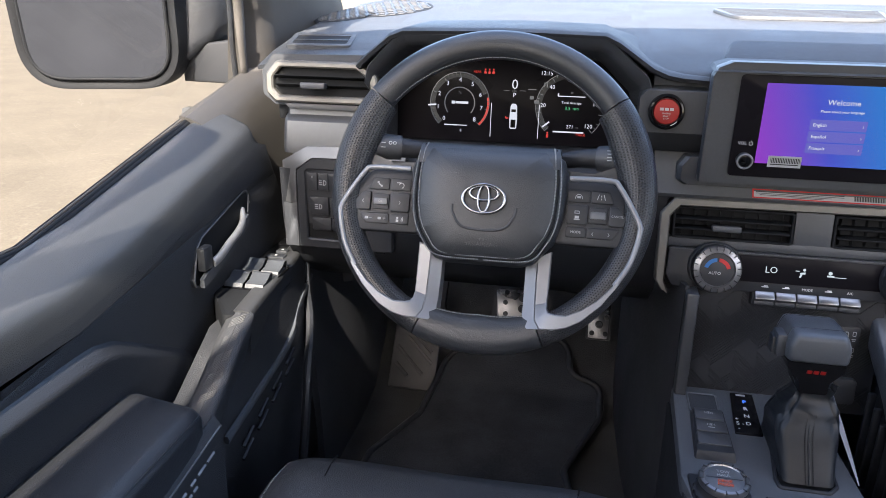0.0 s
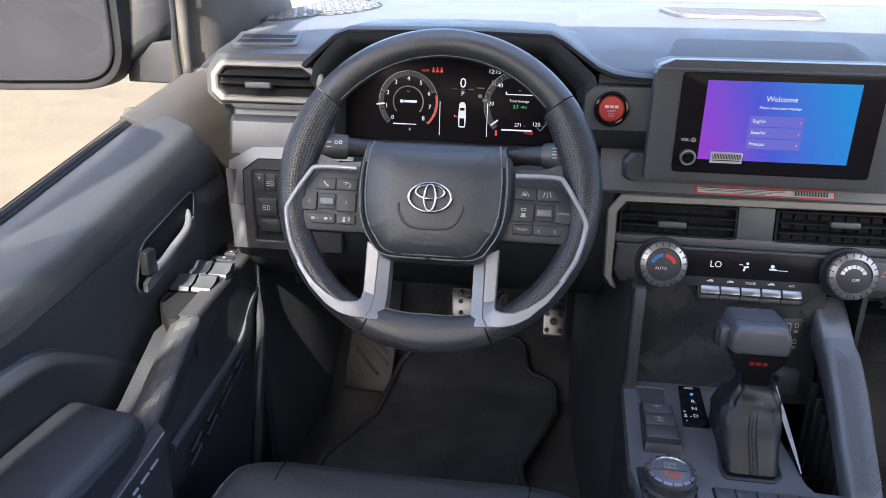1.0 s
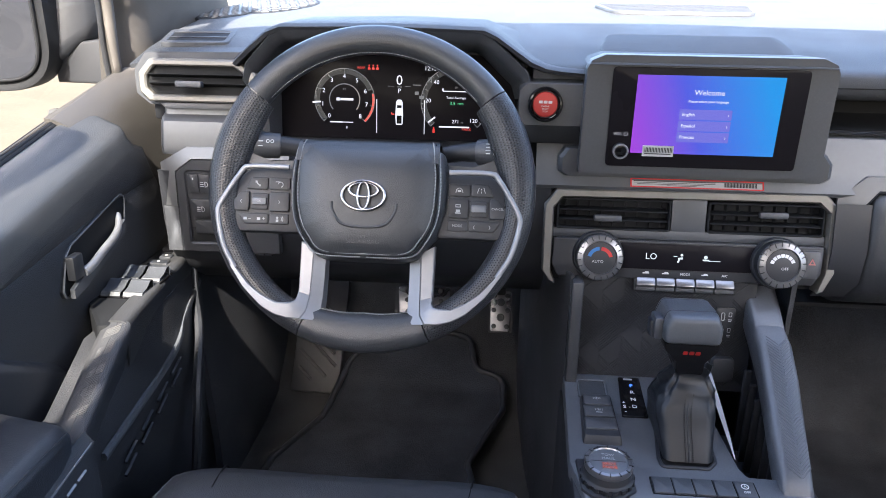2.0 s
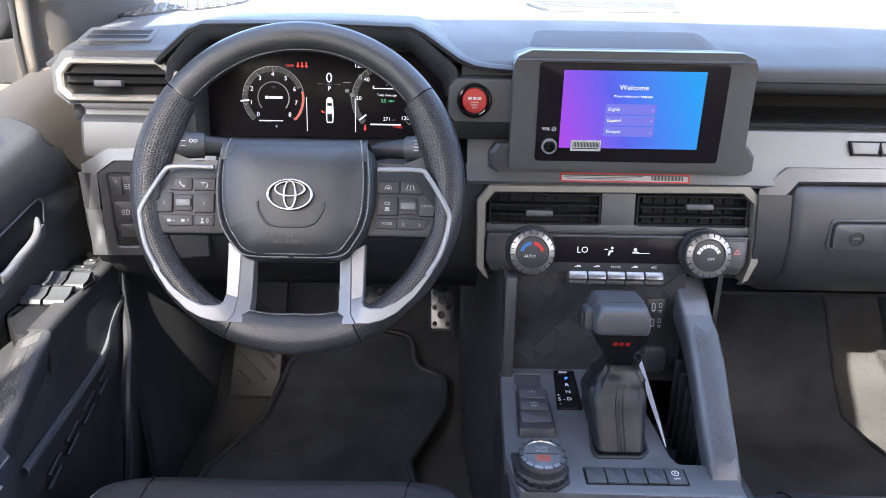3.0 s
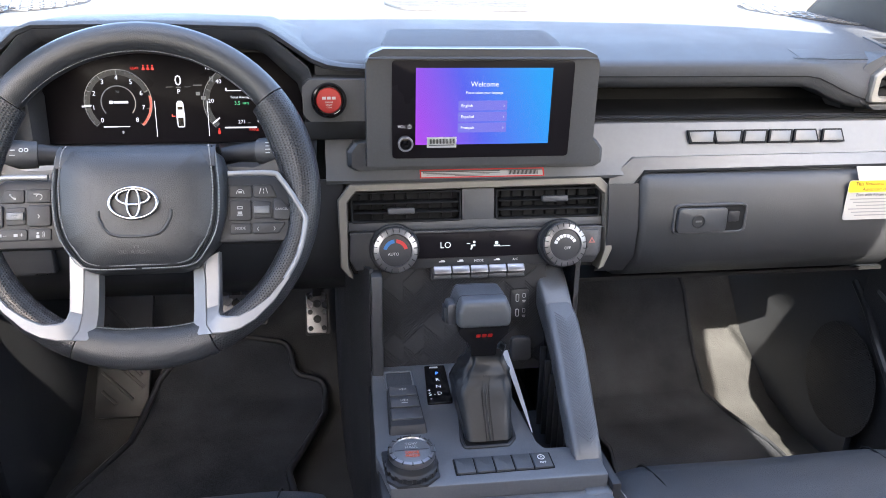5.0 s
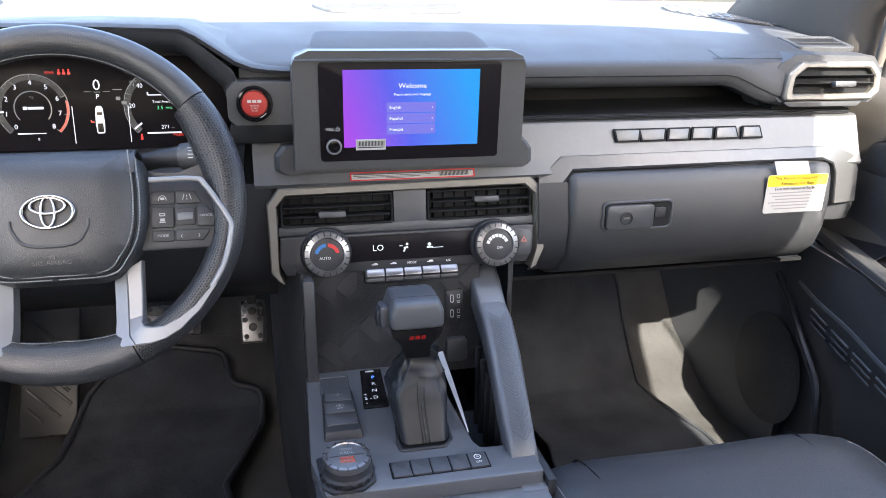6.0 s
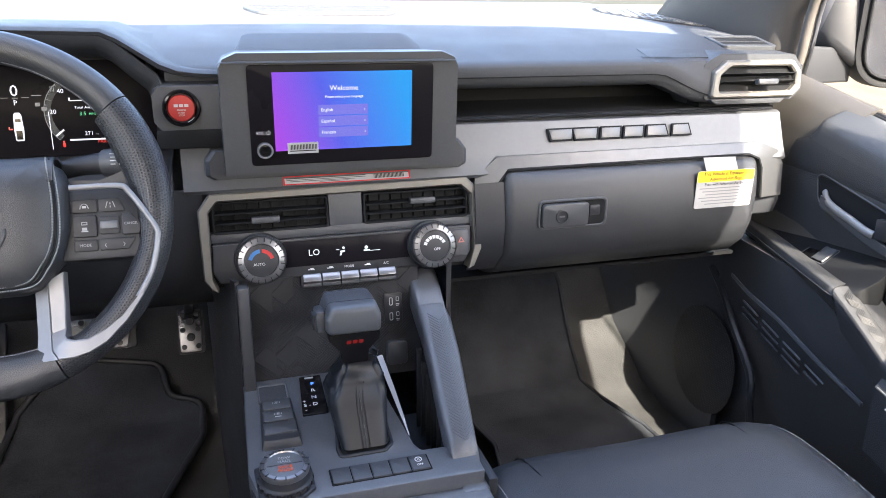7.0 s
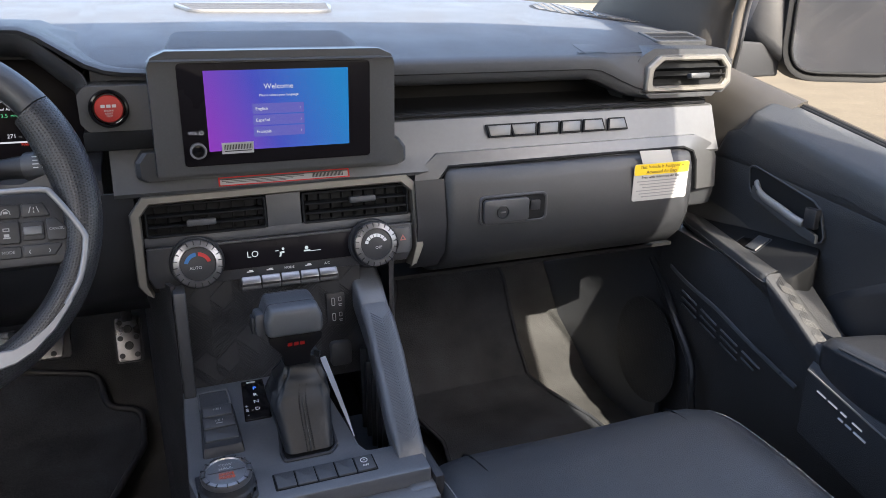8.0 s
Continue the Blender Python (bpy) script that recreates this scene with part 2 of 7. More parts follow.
def plate(pts, w0, w1, soft=0.0):
    """An outline in the u, v plane raised from w0 to w1; soft: a rounded front edge."""
    bm = bmesh.new()
    rings = [(pts, w0), (pts, w1)]
    if soft:
        s = soft if w1 > w0 else -soft
        rings = [(pts, w0), (pts, w1 - s), (grow(pts, -soft * 0.3), w1 - s * 0.3), (grow(pts, -soft), w1)]
    loops = [[bm.verts.new((x, y, w)) for x, y in ring] for ring, w in rings]
    k = len(pts)
    for a, b in zip(loops, loops[1:]):
        for i in range(k):
            bm.faces.new((a[i - 1], a[i], b[i], b[i - 1]))
    bm.faces.new(loops[-1])
    bm.faces.new(loops[0][::-1])
    return bm


def ring(outer, inner, w0, w1, soft=0.0):
    """A frame between two outlines of equally many points."""
    bm = bmesh.new()
    s = soft
    rows = [(outer, w0), (outer, w1 - s)]
    if s:
        rows += [(grow(outer, -s), w1), (grow(inner, s), w1)]
    else:
        rows += [(outer, w1), (inner, w1)]
        rows.pop(1)
    rows += [(inner, w1 - s), (inner, w0)] if s else [(inner, w0)]
    loops = [[bm.verts.new((x, y, w)) for x, y in r] for r, w in rows]
    loops.append(loops[0])
    k = len(outer)
    for a, b in zip(loops, loops[1:]):
        for i in range(k):
            bm.faces.new((a[i - 1], a[i], b[i], b[i - 1]))
    return bm


def lathe(profile, n=40):
    """(radius, w) rows turned about the w axis."""
    bm = bmesh.new()
    rows = []
    for r, w in profile:
        rows.append([bm.verts.new((r * math.cos(2 * math.pi * i / n), r * math.sin(2 * math.pi * i / n), w)) for i in range(n)] if r > 1e-6 else [bm.verts.new((0, 0, w))])
    for a, b in zip(rows, rows[1:]):
        for i in range(n):
            if len(a) == 1 and len(b) > 1:
                bm.faces.new((a[0], b[i], b[i - 1]))
            elif len(b) == 1 and len(a) > 1:
                bm.faces.new((a[i - 1], a[i], b[0]))
            elif len(a) > 1:
                bm.faces.new((a[i - 1], a[i], b[i], b[i - 1]))
    return bm


def box(x0, x1, y0, y1, z0, z1, soft=0.0, segs=2):
    bm = bmesh.new()
    bmesh.ops.create_cube(bm, size=1)
    turned(bm, Matrix.Translation(((x0 + x1) / 2, (y0 + y1) / 2, (z0 + z1) / 2)) @ Matrix.Diagonal((x1 - x0, y1 - y0, z1 - z0, 1)))
    if soft:
        bmesh.ops.bevel(bm, geom=bm.edges[:], offset=soft, segments=segs, affect="EDGES", profile=0.5)
    return bm


def loft(rows, closed=False, caps=False):
    """Quads between rows of equally many points; closed: each row is a loop."""
    bm = bmesh.new()
    loops = [[bm.verts.new(p) for p in r] for r in rows]
    k = len(rows[0])
    for a, b in zip(loops, loops[1:]):
        for i in range(0 if closed else 1, k):
            bm.faces.new((a[i - 1], a[i], b[i], b[i - 1]))
    if caps:
        bm.faces.new(loops[0][::-1])
        bm.faces.new(loops[-1])
    return bm


def thick(bm, d):
    """Gives an open sheet a thickness."""
    bmesh.ops.recalc_face_normals(bm, faces=bm.faces)
    bmesh.ops.solidify(bm, geom=bm.faces[:] + bm.edges[:] + bm.verts[:], thickness=d)
    return bm


def tube(pts, r, n=10, closed=False, flat=1.0, up=(0, 0, 1)):
    """A round or flattened bar along points."""
    pts = [Vector(p) for p in pts]
    rows, k = [], len(pts)
    for i, p in enumerate(pts):
        a = pts[i - 1] if i or closed else p
        b = pts[(i + 1) % k] if i < k - 1 or closed else p
        d = (b - a).normalized()
        s = d.cross(Vector(up))
        s = s.normalized() if s.length > 1e-4 else Vector((1, 0, 0))
        h = s.cross(d)
        rr = r[i] if isinstance(r, (list, tuple)) else r
        rows.append([p + s * rr * math.cos(2 * math.pi * j / n) + h * rr * flat * math.sin(2 * math.pi * j / n) for j in range(n)])
    if closed:
        rows.append(rows[0])
        bm = loft(rows, closed=True)
        bmesh.ops.remove_doubles(bm, verts=bm.verts, dist=1e-6)
        return bm
    return loft(rows, closed=True, caps=True)


def curve_points(pts, n=8, closed=False):
    """A smooth line through the points."""
    pts, out = [Vector(p) for p in pts], []
    k = len(pts)
    for i in range(k if closed else k - 1):
        p0 = pts[i - 1] if closed or i else pts[0]
        p1, p2 = pts[i], pts[(i + 1) % k]
        p3 = pts[(i + 2) % k] if closed or i + 2 < k else pts[-1]
        for j in range(n):
            f = j / n
            out.append(0.5 * (2 * p1 + (p2 - p0) * f + (2 * p0 - 5 * p1 + 4 * p2 - p3) * f * f + (3 * p1 - p0 - 3 * p2 + p3) * f ** 3))
    if not closed:
        out.append(pts[-1])
    return out


def panel(x, y, z, lean):
    """A pose whose u runs right, v up and w to the rear seats; lean: degrees by which its top tips away."""
    return pose(x, y, z, 90 - lean, 0, 0)


def writing(name, text, size, m, mat, parent, align="CENTER", lift=0.0006):
    """Text as a thin mesh, centred at the origin of m, facing its w axis."""
    cu = bpy.data.curves.new("text", "FONT")
    cu.body, cu.size, cu.extrude, cu.align_x, cu.align_y, cu.resolution_u = text, size, 0.00012, align, "CENTER", 2
    ob = bpy.data.objects.new("text", cu)
    me = bpy.data.meshes.new_from_object(ob)
    bpy.data.objects.remove(ob)
    bm = bmesh.new()
    bm.from_mesh(me)
    bpy.data.meshes.remove(me)
    turned(bm, m @ Matrix.Translation((0, 0, lift)))
    return part(name, bm, mat, parent)


def bars(m, boxes, lift=0.0004, deep=0.0003):
    """Thin marks (cx, cy, w, h) on a panel, in one mesh."""
    out = bmesh.new()
    for cx, cy, w, h in boxes:
        out = join(out, plate(rect(cx, cy, w, h), lift - deep, lift + deep))
    return turned(out, m)


def arc(cx, cy, r0, r1, a0, a1, n=24):
    """A flat ring sector's outline, degrees."""
    pts = [(cx + r1 * math.cos(radians(a0 + (a1 - a0) * i / n)), cy + r1 * math.sin(radians(a0 + (a1 - a0) * i / n))) for i in range(n + 1)]
    return pts + [(cx + r0 * math.cos(radians(a1 + (a0 - a1) * i / n)), cy + r0 * math.sin(radians(a1 + (a0 - a1) * i / n))) for i in range(n + 1)]


def mirrored(pts):
    return [(-x, y) for x, y in reversed(pts)]


# ---- the setting ----
def sill(y):
    """Height of the window sill along the doors."""
    return 0.883 + 0.222 * (min(max(y, -0.22), 0.32) - 0.266)


lone("ground", plate(rect(0, 0, 900, 900), -0.85, -0.65), GROUND, "pale dusty sunlit concrete lot", "ground", kind="structure")

# added dark ground: cuts warm bounce through the rear glass, darkens mirror reflections
lone("road", plate([(-60, -60), (60, -60), (60, -1.5), (-60, -1.5)], -0.66, -0.646), DARK_GROUND, "dark ground added behind the lot to cut warm bounce", "road", kind="structure")

# floor, toe board and tunnel
TOE = {-1: [(-1.9, 0.18), (0.46, 0.18), (0.56, 0.195), (0.66, 0.27), (0.745, 0.40), (0.80, 0.58), (0.815, 0.80)],
       1: [(-1.9, 0.18), (0.40, 0.18), (0.48, 0.20), (0.58, 0.31), (0.66, 0.46), (0.74, 0.66), (0.80, 0.80)]}


def toe(x):
    """The floor's profile across the cab: the driver's footwell is deeper."""
    f = min(max((x + 0.1) / 0.3, 0), 1)
    return [(a[0] * (1 - f) + c[0] * f, a[1] * (1 - f) + c[1] * f) for a, c in zip(TOE[-1], TOE[1])]


cols = [toe(x) for x in (-0.80, -0.40, -0.1, 0.1, 0.20, 0.40, 0.80)]
lone("floor", thick(loft([[(x, *c[i]) for x, c in zip((-0.80, -0.40, -0.1, 0.1, 0.20, 0.40, 0.80), cols)] for i in range(7)]), 0.02), CARPET_GREY, "dark grey carpeted cabin floor and toe board", "floor", kind="structure")
tun = [(-0.17, 0.17), (-0.15, 0.30), (-0.13, 0.345), (-0.09, 0.36), (0.09, 0.36), (0.13, 0.345), (0.15, 0.30), (0.17, 0.17)]
lone("tunnel", thick(loft([[(x, y, z) for x, z in tun] for y in (0.05, 0.35, 0.70)]), 0.01), CARPET, "black carpet over the transmission tunnel", "floor", kind="structure")

# roof, rear wall and pillars
# unseen roof: edges stepped to shape the sun patches, lining pale to bounce light down
roof_rows = []
for y, dz in ((-0.10, -0.035), (-0.16, -0.01), (-0.35, 0.012), (-0.66, 0.025), (-0.8, 0.03), (-1.1, 0.025), (-1.3, 0.018), (-1.5, 0.012), (-1.75, -0.03)):
    roof_rows.append([(x * ((0.70 if x < 0 else 0.68) if y > -0.7 else 0.70 if x < 0 and y < -1.2 else 0.66), y - 0.07 * x * x, 1.44 + dz - 0.045 * x ** 4) for x in (-1, -0.9, -0.6, 0, 0.6, 0.9, 1)])
lone("ceiling", thick(loft(roof_rows), 0.03), HEADLINER, "pale grey woven headliner", "ceiling", kind="structure")
lone("wall_rear", join(box(-0.85, 0.85, -1.80, -1.74, 0.10, 0.92, 0.01), box(-0.85, -0.62, -1.80, -1.74, 0.92, 1.42, 0.01), box(0.62, 0.85, -1.80, -1.74, 0.92, 1.42, 0.01)), PILLAR, "grey rear cab wall with a window opening", "wall", kind="structure")
lone("firewall", box(-0.86, 0.86, 0.82, 0.85, -0.2, 0.98), DARK, "black bulkhead behind the dashboard", "wall", kind="structure")


def pillar(s, pts, w, d, name, label):
    """A trimmed body pillar as a soft-edged bar through the points."""
    rows = []
    for x, y, z in curve_points([(s * a, b, c) for a, b, c in pts], 6):
        rows.append([(x + s * u * w, y + v * d, z) for u, v in fillet([(-0.5, -0.5), (0.5, -0.5), (0.5, 0.5), (-0.5, 0.5)], 0.3, 3)])
    lone(name, loft(rows, closed=True, caps=True), PILLAR, label, "pillar", kind="structure", angle=50)


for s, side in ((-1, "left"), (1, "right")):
    rows = []
    for z, x, y0, y1 in ((0.86, 0.872, 0.325, 0.86), (0.93, 0.862, 0.315, 0.84), (1.0, 0.848, 0.30, 0.76), (1.10, 0.822, 0.20, 0.58), (1.25, 0.778, 0.05, 0.33), (1.40, 0.725, -0.13, 0.05), (1.46, 0.70, -0.21, -0.06)):
        rows.append([(s * (x + u), y0 + (y1 - y0) * v, z) for u, v in ((0.03, 0.0), (-0.006, 0.03), (-0.022, 0.14), (-0.028, 0.40), (-0.030, 0.75), (-0.012, 0.96), (0.03, 1.0))])
    lone("pillar_" + side, loft(rows, closed=True, caps=True), PILLAR, "dark grey windscreen pillar trim", "pillar", kind="structure", angle=50)
    pillar(s, [(0.85, -0.70, 0.15), (0.85, -0.70, 0.80), (0.86, -0.72, 1.10), (0.805, -0.74, 1.45)], 0.06, 0.14, "post_" + side, "dark grey door post trim")
    # sill, kick panel, roof rail
    lone("sill_" + side, box(min(s * 0.76, s * 0.84), max(s * 0.76, s * 0.84), -1.75, 0.62, 0.02, 0.215, 0.012), HARD, "dark grey door sill trim", "trim", kind="structure")
    bend = ((0.24, 0), (0.34, 0), (0.46, 0), (0.52, 0.012), (0.58, 0.034), (0.66, 0.068), (0.80, 0.13))
    kick = [[(s * (x - (d if s > 0 else 0)), y, z) for z, x in ((0.16, 0.735), (0.30, 0.74), (0.46, 0.75 if s < 0 else 0.757), (0.60, 0.765 if s < 0 else 0.80))] for y, d in bend]
    # left panel coloured darker than the right, as its shade
    lone("kick_panel_" + side, thick(loft(kick), 0.012), PANEL if s < 0 else HARD, "dark grey footwell side panel", "trim", kind="structure")
    if s < 0:
        seal = [(-0.775, 0.34, 0.86), (-0.75, 0.25, 0.60), (-0.722, 0.190, 0.52), (-0.708, 0.132, 0.45), (-0.708, 0.100, 0.33), (-0.72, 0.088, 0.22)]
    else:
        seal = [(0.762, 0.34, 0.52), (0.742, 0.27, 0.49), (0.720, 0.203, 0.451), (0.712, 0.138, 0.39), (0.710, 0.125, 0.335), (0.72, 0.115, 0.22)]
    lone("door_seal_" + side, tube(curve_points(seal, 6), 0.0075, 8), DARK, "dark grey rubber door opening seal", "trim", kind="structure")
    # unseen rail; its bends decide where sun reaches arm rests, dash end and carpet
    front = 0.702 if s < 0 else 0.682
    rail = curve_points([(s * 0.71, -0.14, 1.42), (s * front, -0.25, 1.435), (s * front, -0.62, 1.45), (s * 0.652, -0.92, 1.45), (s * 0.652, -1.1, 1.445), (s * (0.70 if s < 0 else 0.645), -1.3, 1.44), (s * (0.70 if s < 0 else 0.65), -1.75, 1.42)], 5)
    lone("roof_rail_" + side, tube(rail, 0.020, 10), PILLAR, "unseen dark grey roof rail bent to shape the sun patches", "trim", kind="structure")
    # rear door closing the cab
    rear = box(min(s * 0.80, s * 0.90), max(s * 0.80, s * 0.90), -1.75, -0.68, 0.10, 0.86, 0.02)
    lone("rear_door_" + side, rear, SOFT, "dark grey rear door trim", "door", kind="structure")
    outer = [[(s * x, y, z) for z, x in ((-0.25, 0.93), (0.10, 0.96), (0.50, 0.975), (0.62, 0.965), (0.68, 0.94))] for y in (-2.6, -1.7, -0.6, 0.3, 0.86, 1.9)]
    lone("body_side_" + side, thick(loft(outer), 0.01), PAINT, "white painted body flank", "wall", kind="structure")
    glass = [[(s * x, y, z) for z, x in ((0.80, 0.915), (1.10, 0.84), (1.44, 0.655))] for y in (-1.70, -0.70)]
    rear_pane = lone("window_rear_" + side, loft(glass), REARGLASS, "rear door window glass tinted to dim the sun", "window", kind="structure")

screen_rows = []
for y, z in ((0.86, 0.975), (0.55, 1.14), (0.22, 1.30), (-0.095, 1.415)):
    f = (0.86 - y) / 0.955
    screen_rows.append([(x * (0.86 - 0.15 * f), y - 0.10 * x * x * (1 - 0.3 * f), z) for x in (-1, -0.75, -0.5, -0.25, 0, 0.25, 0.5, 0.75, 1)])
wind = lone("window_front", loft(screen_rows), WINDOW, "clear raked windscreen glass", "window", kind="structure")
wind.visible_shadow = False
back = lone("window_back", loft([[(x, -1.77, z) for x in (-0.63, 0.63)] for z in (0.90, 1.43)]), BACKGLASS, "rear window glass darkened to cut fill light", "window", kind="structure")
# ---- doors ----


def chevrons(a, b, side, up, count, size, lift):
    """Fine raised herringbone ribs along a strip from a to b."""
    out, a, b = bmesh.new(), Vector(a), Vector(b)
    along = (b - a).normalized()
    for i in range(count):
        c = a + (b - a) * (i + 0.5) / count
        tilt = 1 if (i // 5) % 2 else -1
        p0, p1 = c - side * size - along * size * 0.7 * tilt + up * lift, c + side * size + along * size * 0.7 * tilt + up * lift
        out = join(out, tube([p0, p1], 0.0007, 4))
    return out


def front_door(s, name, label):
    """A front door's trim, with arm rest, pull, switches, pocket and window."""
    d = thing(name, (s * 0.82, -0.2, 0.2), label, "door")
    left = s < 0

    def sheet(cols, ys, t):
        """cols(y) gives (x, z) rows; the sheet gets a thickness to the outside."""
        return thick(loft([[(s * x, y, z) for x, z in cols(y)] for y in ys]), t)

    def step(y):
        return 0.735 + 0.126 * min(y, 0.14)

    def face(rows):
        """A sheet of (x, height, front end) rows, its front edge rolled outwards."""
        out = []
        for x, zf, end in rows:
            line = []
            for y0, dx in ((-0.62, 0), (-0.5, 0), (-0.38, 0), (-0.26, 0), (-0.15, 0), (-0.05, 0), (0.04, 0), (0.10, 0)):
                line.append((s * (x + dx), y0, zf(y0)))
            for back, dx in ((0.035, 0), (0.014, 0.0008), (0.006, 0.003), (0.001, 0.007), (0.0, 0.014), (0.0, 0.04)):
                line.append((s * (x + dx), end - back, zf(end - back)))
            out.append(line)
        return loft(out)

    e0 = 0.176 if left else 0.160
    k = 0.0 if left else -0.014
    cap = [(0.864, lambda y: sill(y) - 0.012, e0 - 0.002), (0.862, lambda y: sill(y) - 0.002, e0), (0.852, lambda y: sill(y) + 0.001, e0), (0.838, lambda y: sill(y) - 0.003, e0), (0.818, lambda y: sill(y) - 0.011, e0), (0.801, lambda y: sill(y) - 0.0185, e0 + 0.001), (0.7945, lambda y: sill(y) - 0.0225, e0 + 0.002), (0.7905, lambda y: sill(y) - 0.030, e0 + 0.004), (0.789, lambda y: sill(y) - 0.042, e0 + 0.008), (0.788, lambda y: sill(y) - 0.056, e0 + 0.020)]
    part("door_cap", face(cap), CAP, d, "soft grey upper door cap", 60)
    low = [(0.788, lambda y: sill(y) - 0.056, e0 + 0.020), (0.7875, lambda y: sill(y) - 0.070, 0.222 + k), (0.7885, lambda y: step(y) + 0.012, 0.242 + k), (0.790, lambda y: step(y) + 0.001, 0.252 + k), (0.7912, lambda y: step(y) - 0.0005, 0.253 + k)]
    part("cap_face", face(low), PANEL, d, "dark textured face below the cap", 60)
    low = [(0.7912, lambda y: step(y) - 0.0005, 0.253 + k), (0.7905, lambda y: step(y) - 0.003, 0.256 + k), (0.7925, lambda y: min(0.705, step(y) - 0.02), 0.282 + k), (0.795, lambda y: min(0.672, step(y) - 0.04), 0.290 + k), (0.797, lambda y: min(0.645, step(y) - 0.06), 0.300 + k), (0.798, lambda y: 0.59, 0.33 + k), (0.80, lambda y: 0.55, 0.36 + k)]
    part("upper_panel", face(low), PANEL, d, "dark grey panel behind the pull handle", 60)
    core = loft([[(s * x, y, z) for x, z in ((0.862, 0.20), (0.838, 0.20), (0.838, sill(y) - 0.05), (0.862, sill(y) - 0.03))] for y in (-0.62, -0.2, 0.1, 0.15)], closed=True, caps=True)
    part("door_core", core, DEEP, d)

    # trim below the mirror corner, running down beside the dash
    rows = []
    for y, dx in ((0.12, 0.004), (0.18, 0.0), (0.24, -0.002), (0.30, -0.004), (0.35, -0.010), (0.39, -0.022), (0.42, -0.042), (0.44, -0.07)):
        z = 0.883 + 0.222 * (min(y, 0.34) - 0.266)
        rows.append([(s * (x + dx), y, zz) for x, zz in ((0.872, z + 0.002), (0.858, z - 0.001), (0.842, z - 0.008), (0.828, z - 0.025), (0.818, 0.80 + 0.1 * (y - 0.12)), (0.812, 0.72), (0.806, 0.62 if left else 0.67), (0.80, 0.50 if left else 0.63))])
    part("mirror_corner_trim", thick(loft(rows), -0.008 if left else -0.008), PILLAR, d, "grey trim below the mirror corner", 70)

    def lower(y):
        f = min(max((y - 0.1) / 0.2, 0), 1)
        g = min(max((-0.02 - y) / 0.1, 0), 1)
        top = 0.625 - 0.055 * g + (0 if left else -0.02 * g)
        return [(0.780, top - 0.02), (0.728 + 0.03 * f, top - 0.02), (0.722 + 0.03 * f, 0.56), (0.720 + 0.028 * f, 0.50), (0.727 + 0.02 * f, 0.45), (0.745, 0.38), (0.755, 0.28), (0.765, 0.20)]

    part("lower_panel", sheet(lower, [-0.62, -0.3, -0.17, -0.12, -0.07, -0.02, 0.05, 0.14, 0.22, 0.30], 0.012), PANEL, d, "black lower door panel", 50)

    # bolster above the elbow pad
    rows = []
    for y, g, zt in ((-0.62, 1, 0.69), (-0.40, 1, 0.684), (-0.27, 1, 0.684), (-0.235, 1, 0.682), (-0.20, 0.9, 0.672), (-0.15, 0.7, 0.645), (-0.10, 0.5, 0.618), (-0.06, 0.3, 0.597), (-0.035, 0.05, 0.58)):
        rows.append([(s * x, y, z) for x, z in fillet([(0.815, zt - 0.14), (0.797, zt - 0.14), (0.800 - 0.020 * g, zt - 0.018), (0.804 - 0.012 * g, zt - 0.002), (0.815, zt + 0.002)], 0.012, 4)])
    part("bolster", loft(rows, closed=True, caps=True), DOORPAD, d, "padded black bolster", 60)

    # switch panel and its light rolled edge
    top = 0.632 if left else 0.6135

    def lean_up(b):
        """The passenger's switch panel falls to the rear and rises to the door."""
        for v in b.verts:
            if not left:
                v.co.z += 0.0557 * v.co.y + 0.6 * max(0.0, v.co.x - 0.737 - 0.228 * v.co.y)
        return b

    plan = [(0.802, 0.290), (0.775, 0.288), (0.750, 0.262), (0.740, 0.06), (0.734, -0.012), (0.740, -0.032), (0.753, -0.034), (0.802, 0.035)]
    if not left:
        plan = [(0.802, 0.290), (0.785, 0.290), (0.772, 0.262), (0.738, 0.06), (0.722, -0.012), (0.732, -0.032), (0.768, -0.040), (0.802, -0.02)]
    b = lean_up(plate(fillet([(s * x, y) for x, y in plan], 0.016, 4), top - 0.055, top, 0.005))
    part("switch_panel", b, DEEP, d, "black switch panel on the arm rest")
    rows = []
    if not left:
        # straight two-faced edge, its front end turned towards the door
        for f, dx in ((1.16, 0.030), (1.13, 0.012), (1.09, 0.003), (1.0, 0.0), (0.75, 0.0), (0.5, 0.0), (0.25, 0.0), (0.04, 0.0), (0.01, 0.0015), (0.0, 0.004)):
            x, y, z = 0.704 + 0.066 * f + dx, -0.010 + 0.269 * f, 0.615 + 0.015 * f - 0.25 * dx
            rows.append([(x + u, y + v, z + w) for u, v, w in ((0.031, 0.008, -0.003), (0.030, 0.008, 0.001), (0.028, 0.007, 0.0022), (0.003, 0.001, 0.0012), (0.0008, 0.0, 0.0), (-0.0002, 0.0, -0.0015), (-0.0022, -0.001, -0.0105), (-0.0015, -0.001, -0.013), (0.032, 0.0, -0.06))])
    for x, y, dz in () if not left else ((0.792, 0.302, -0.010), (0.780, 0.301, -0.004), (0.768, 0.297, 0), (0.757, 0.284, 0), (0.749, 0.262, 0), (0.741, 0.20, 0), (0.733, 0.12, 0), (0.726, 0.05, 0), (0.7205, 0.0, 0), (0.7185, -0.022, -0.001)):
        nx = 0.3 if y > 0.29 else 0.8 if y > 0.27 else 1.0
        ny = -0.95 if y > 0.29 else -0.6 if y > 0.27 else 0.0
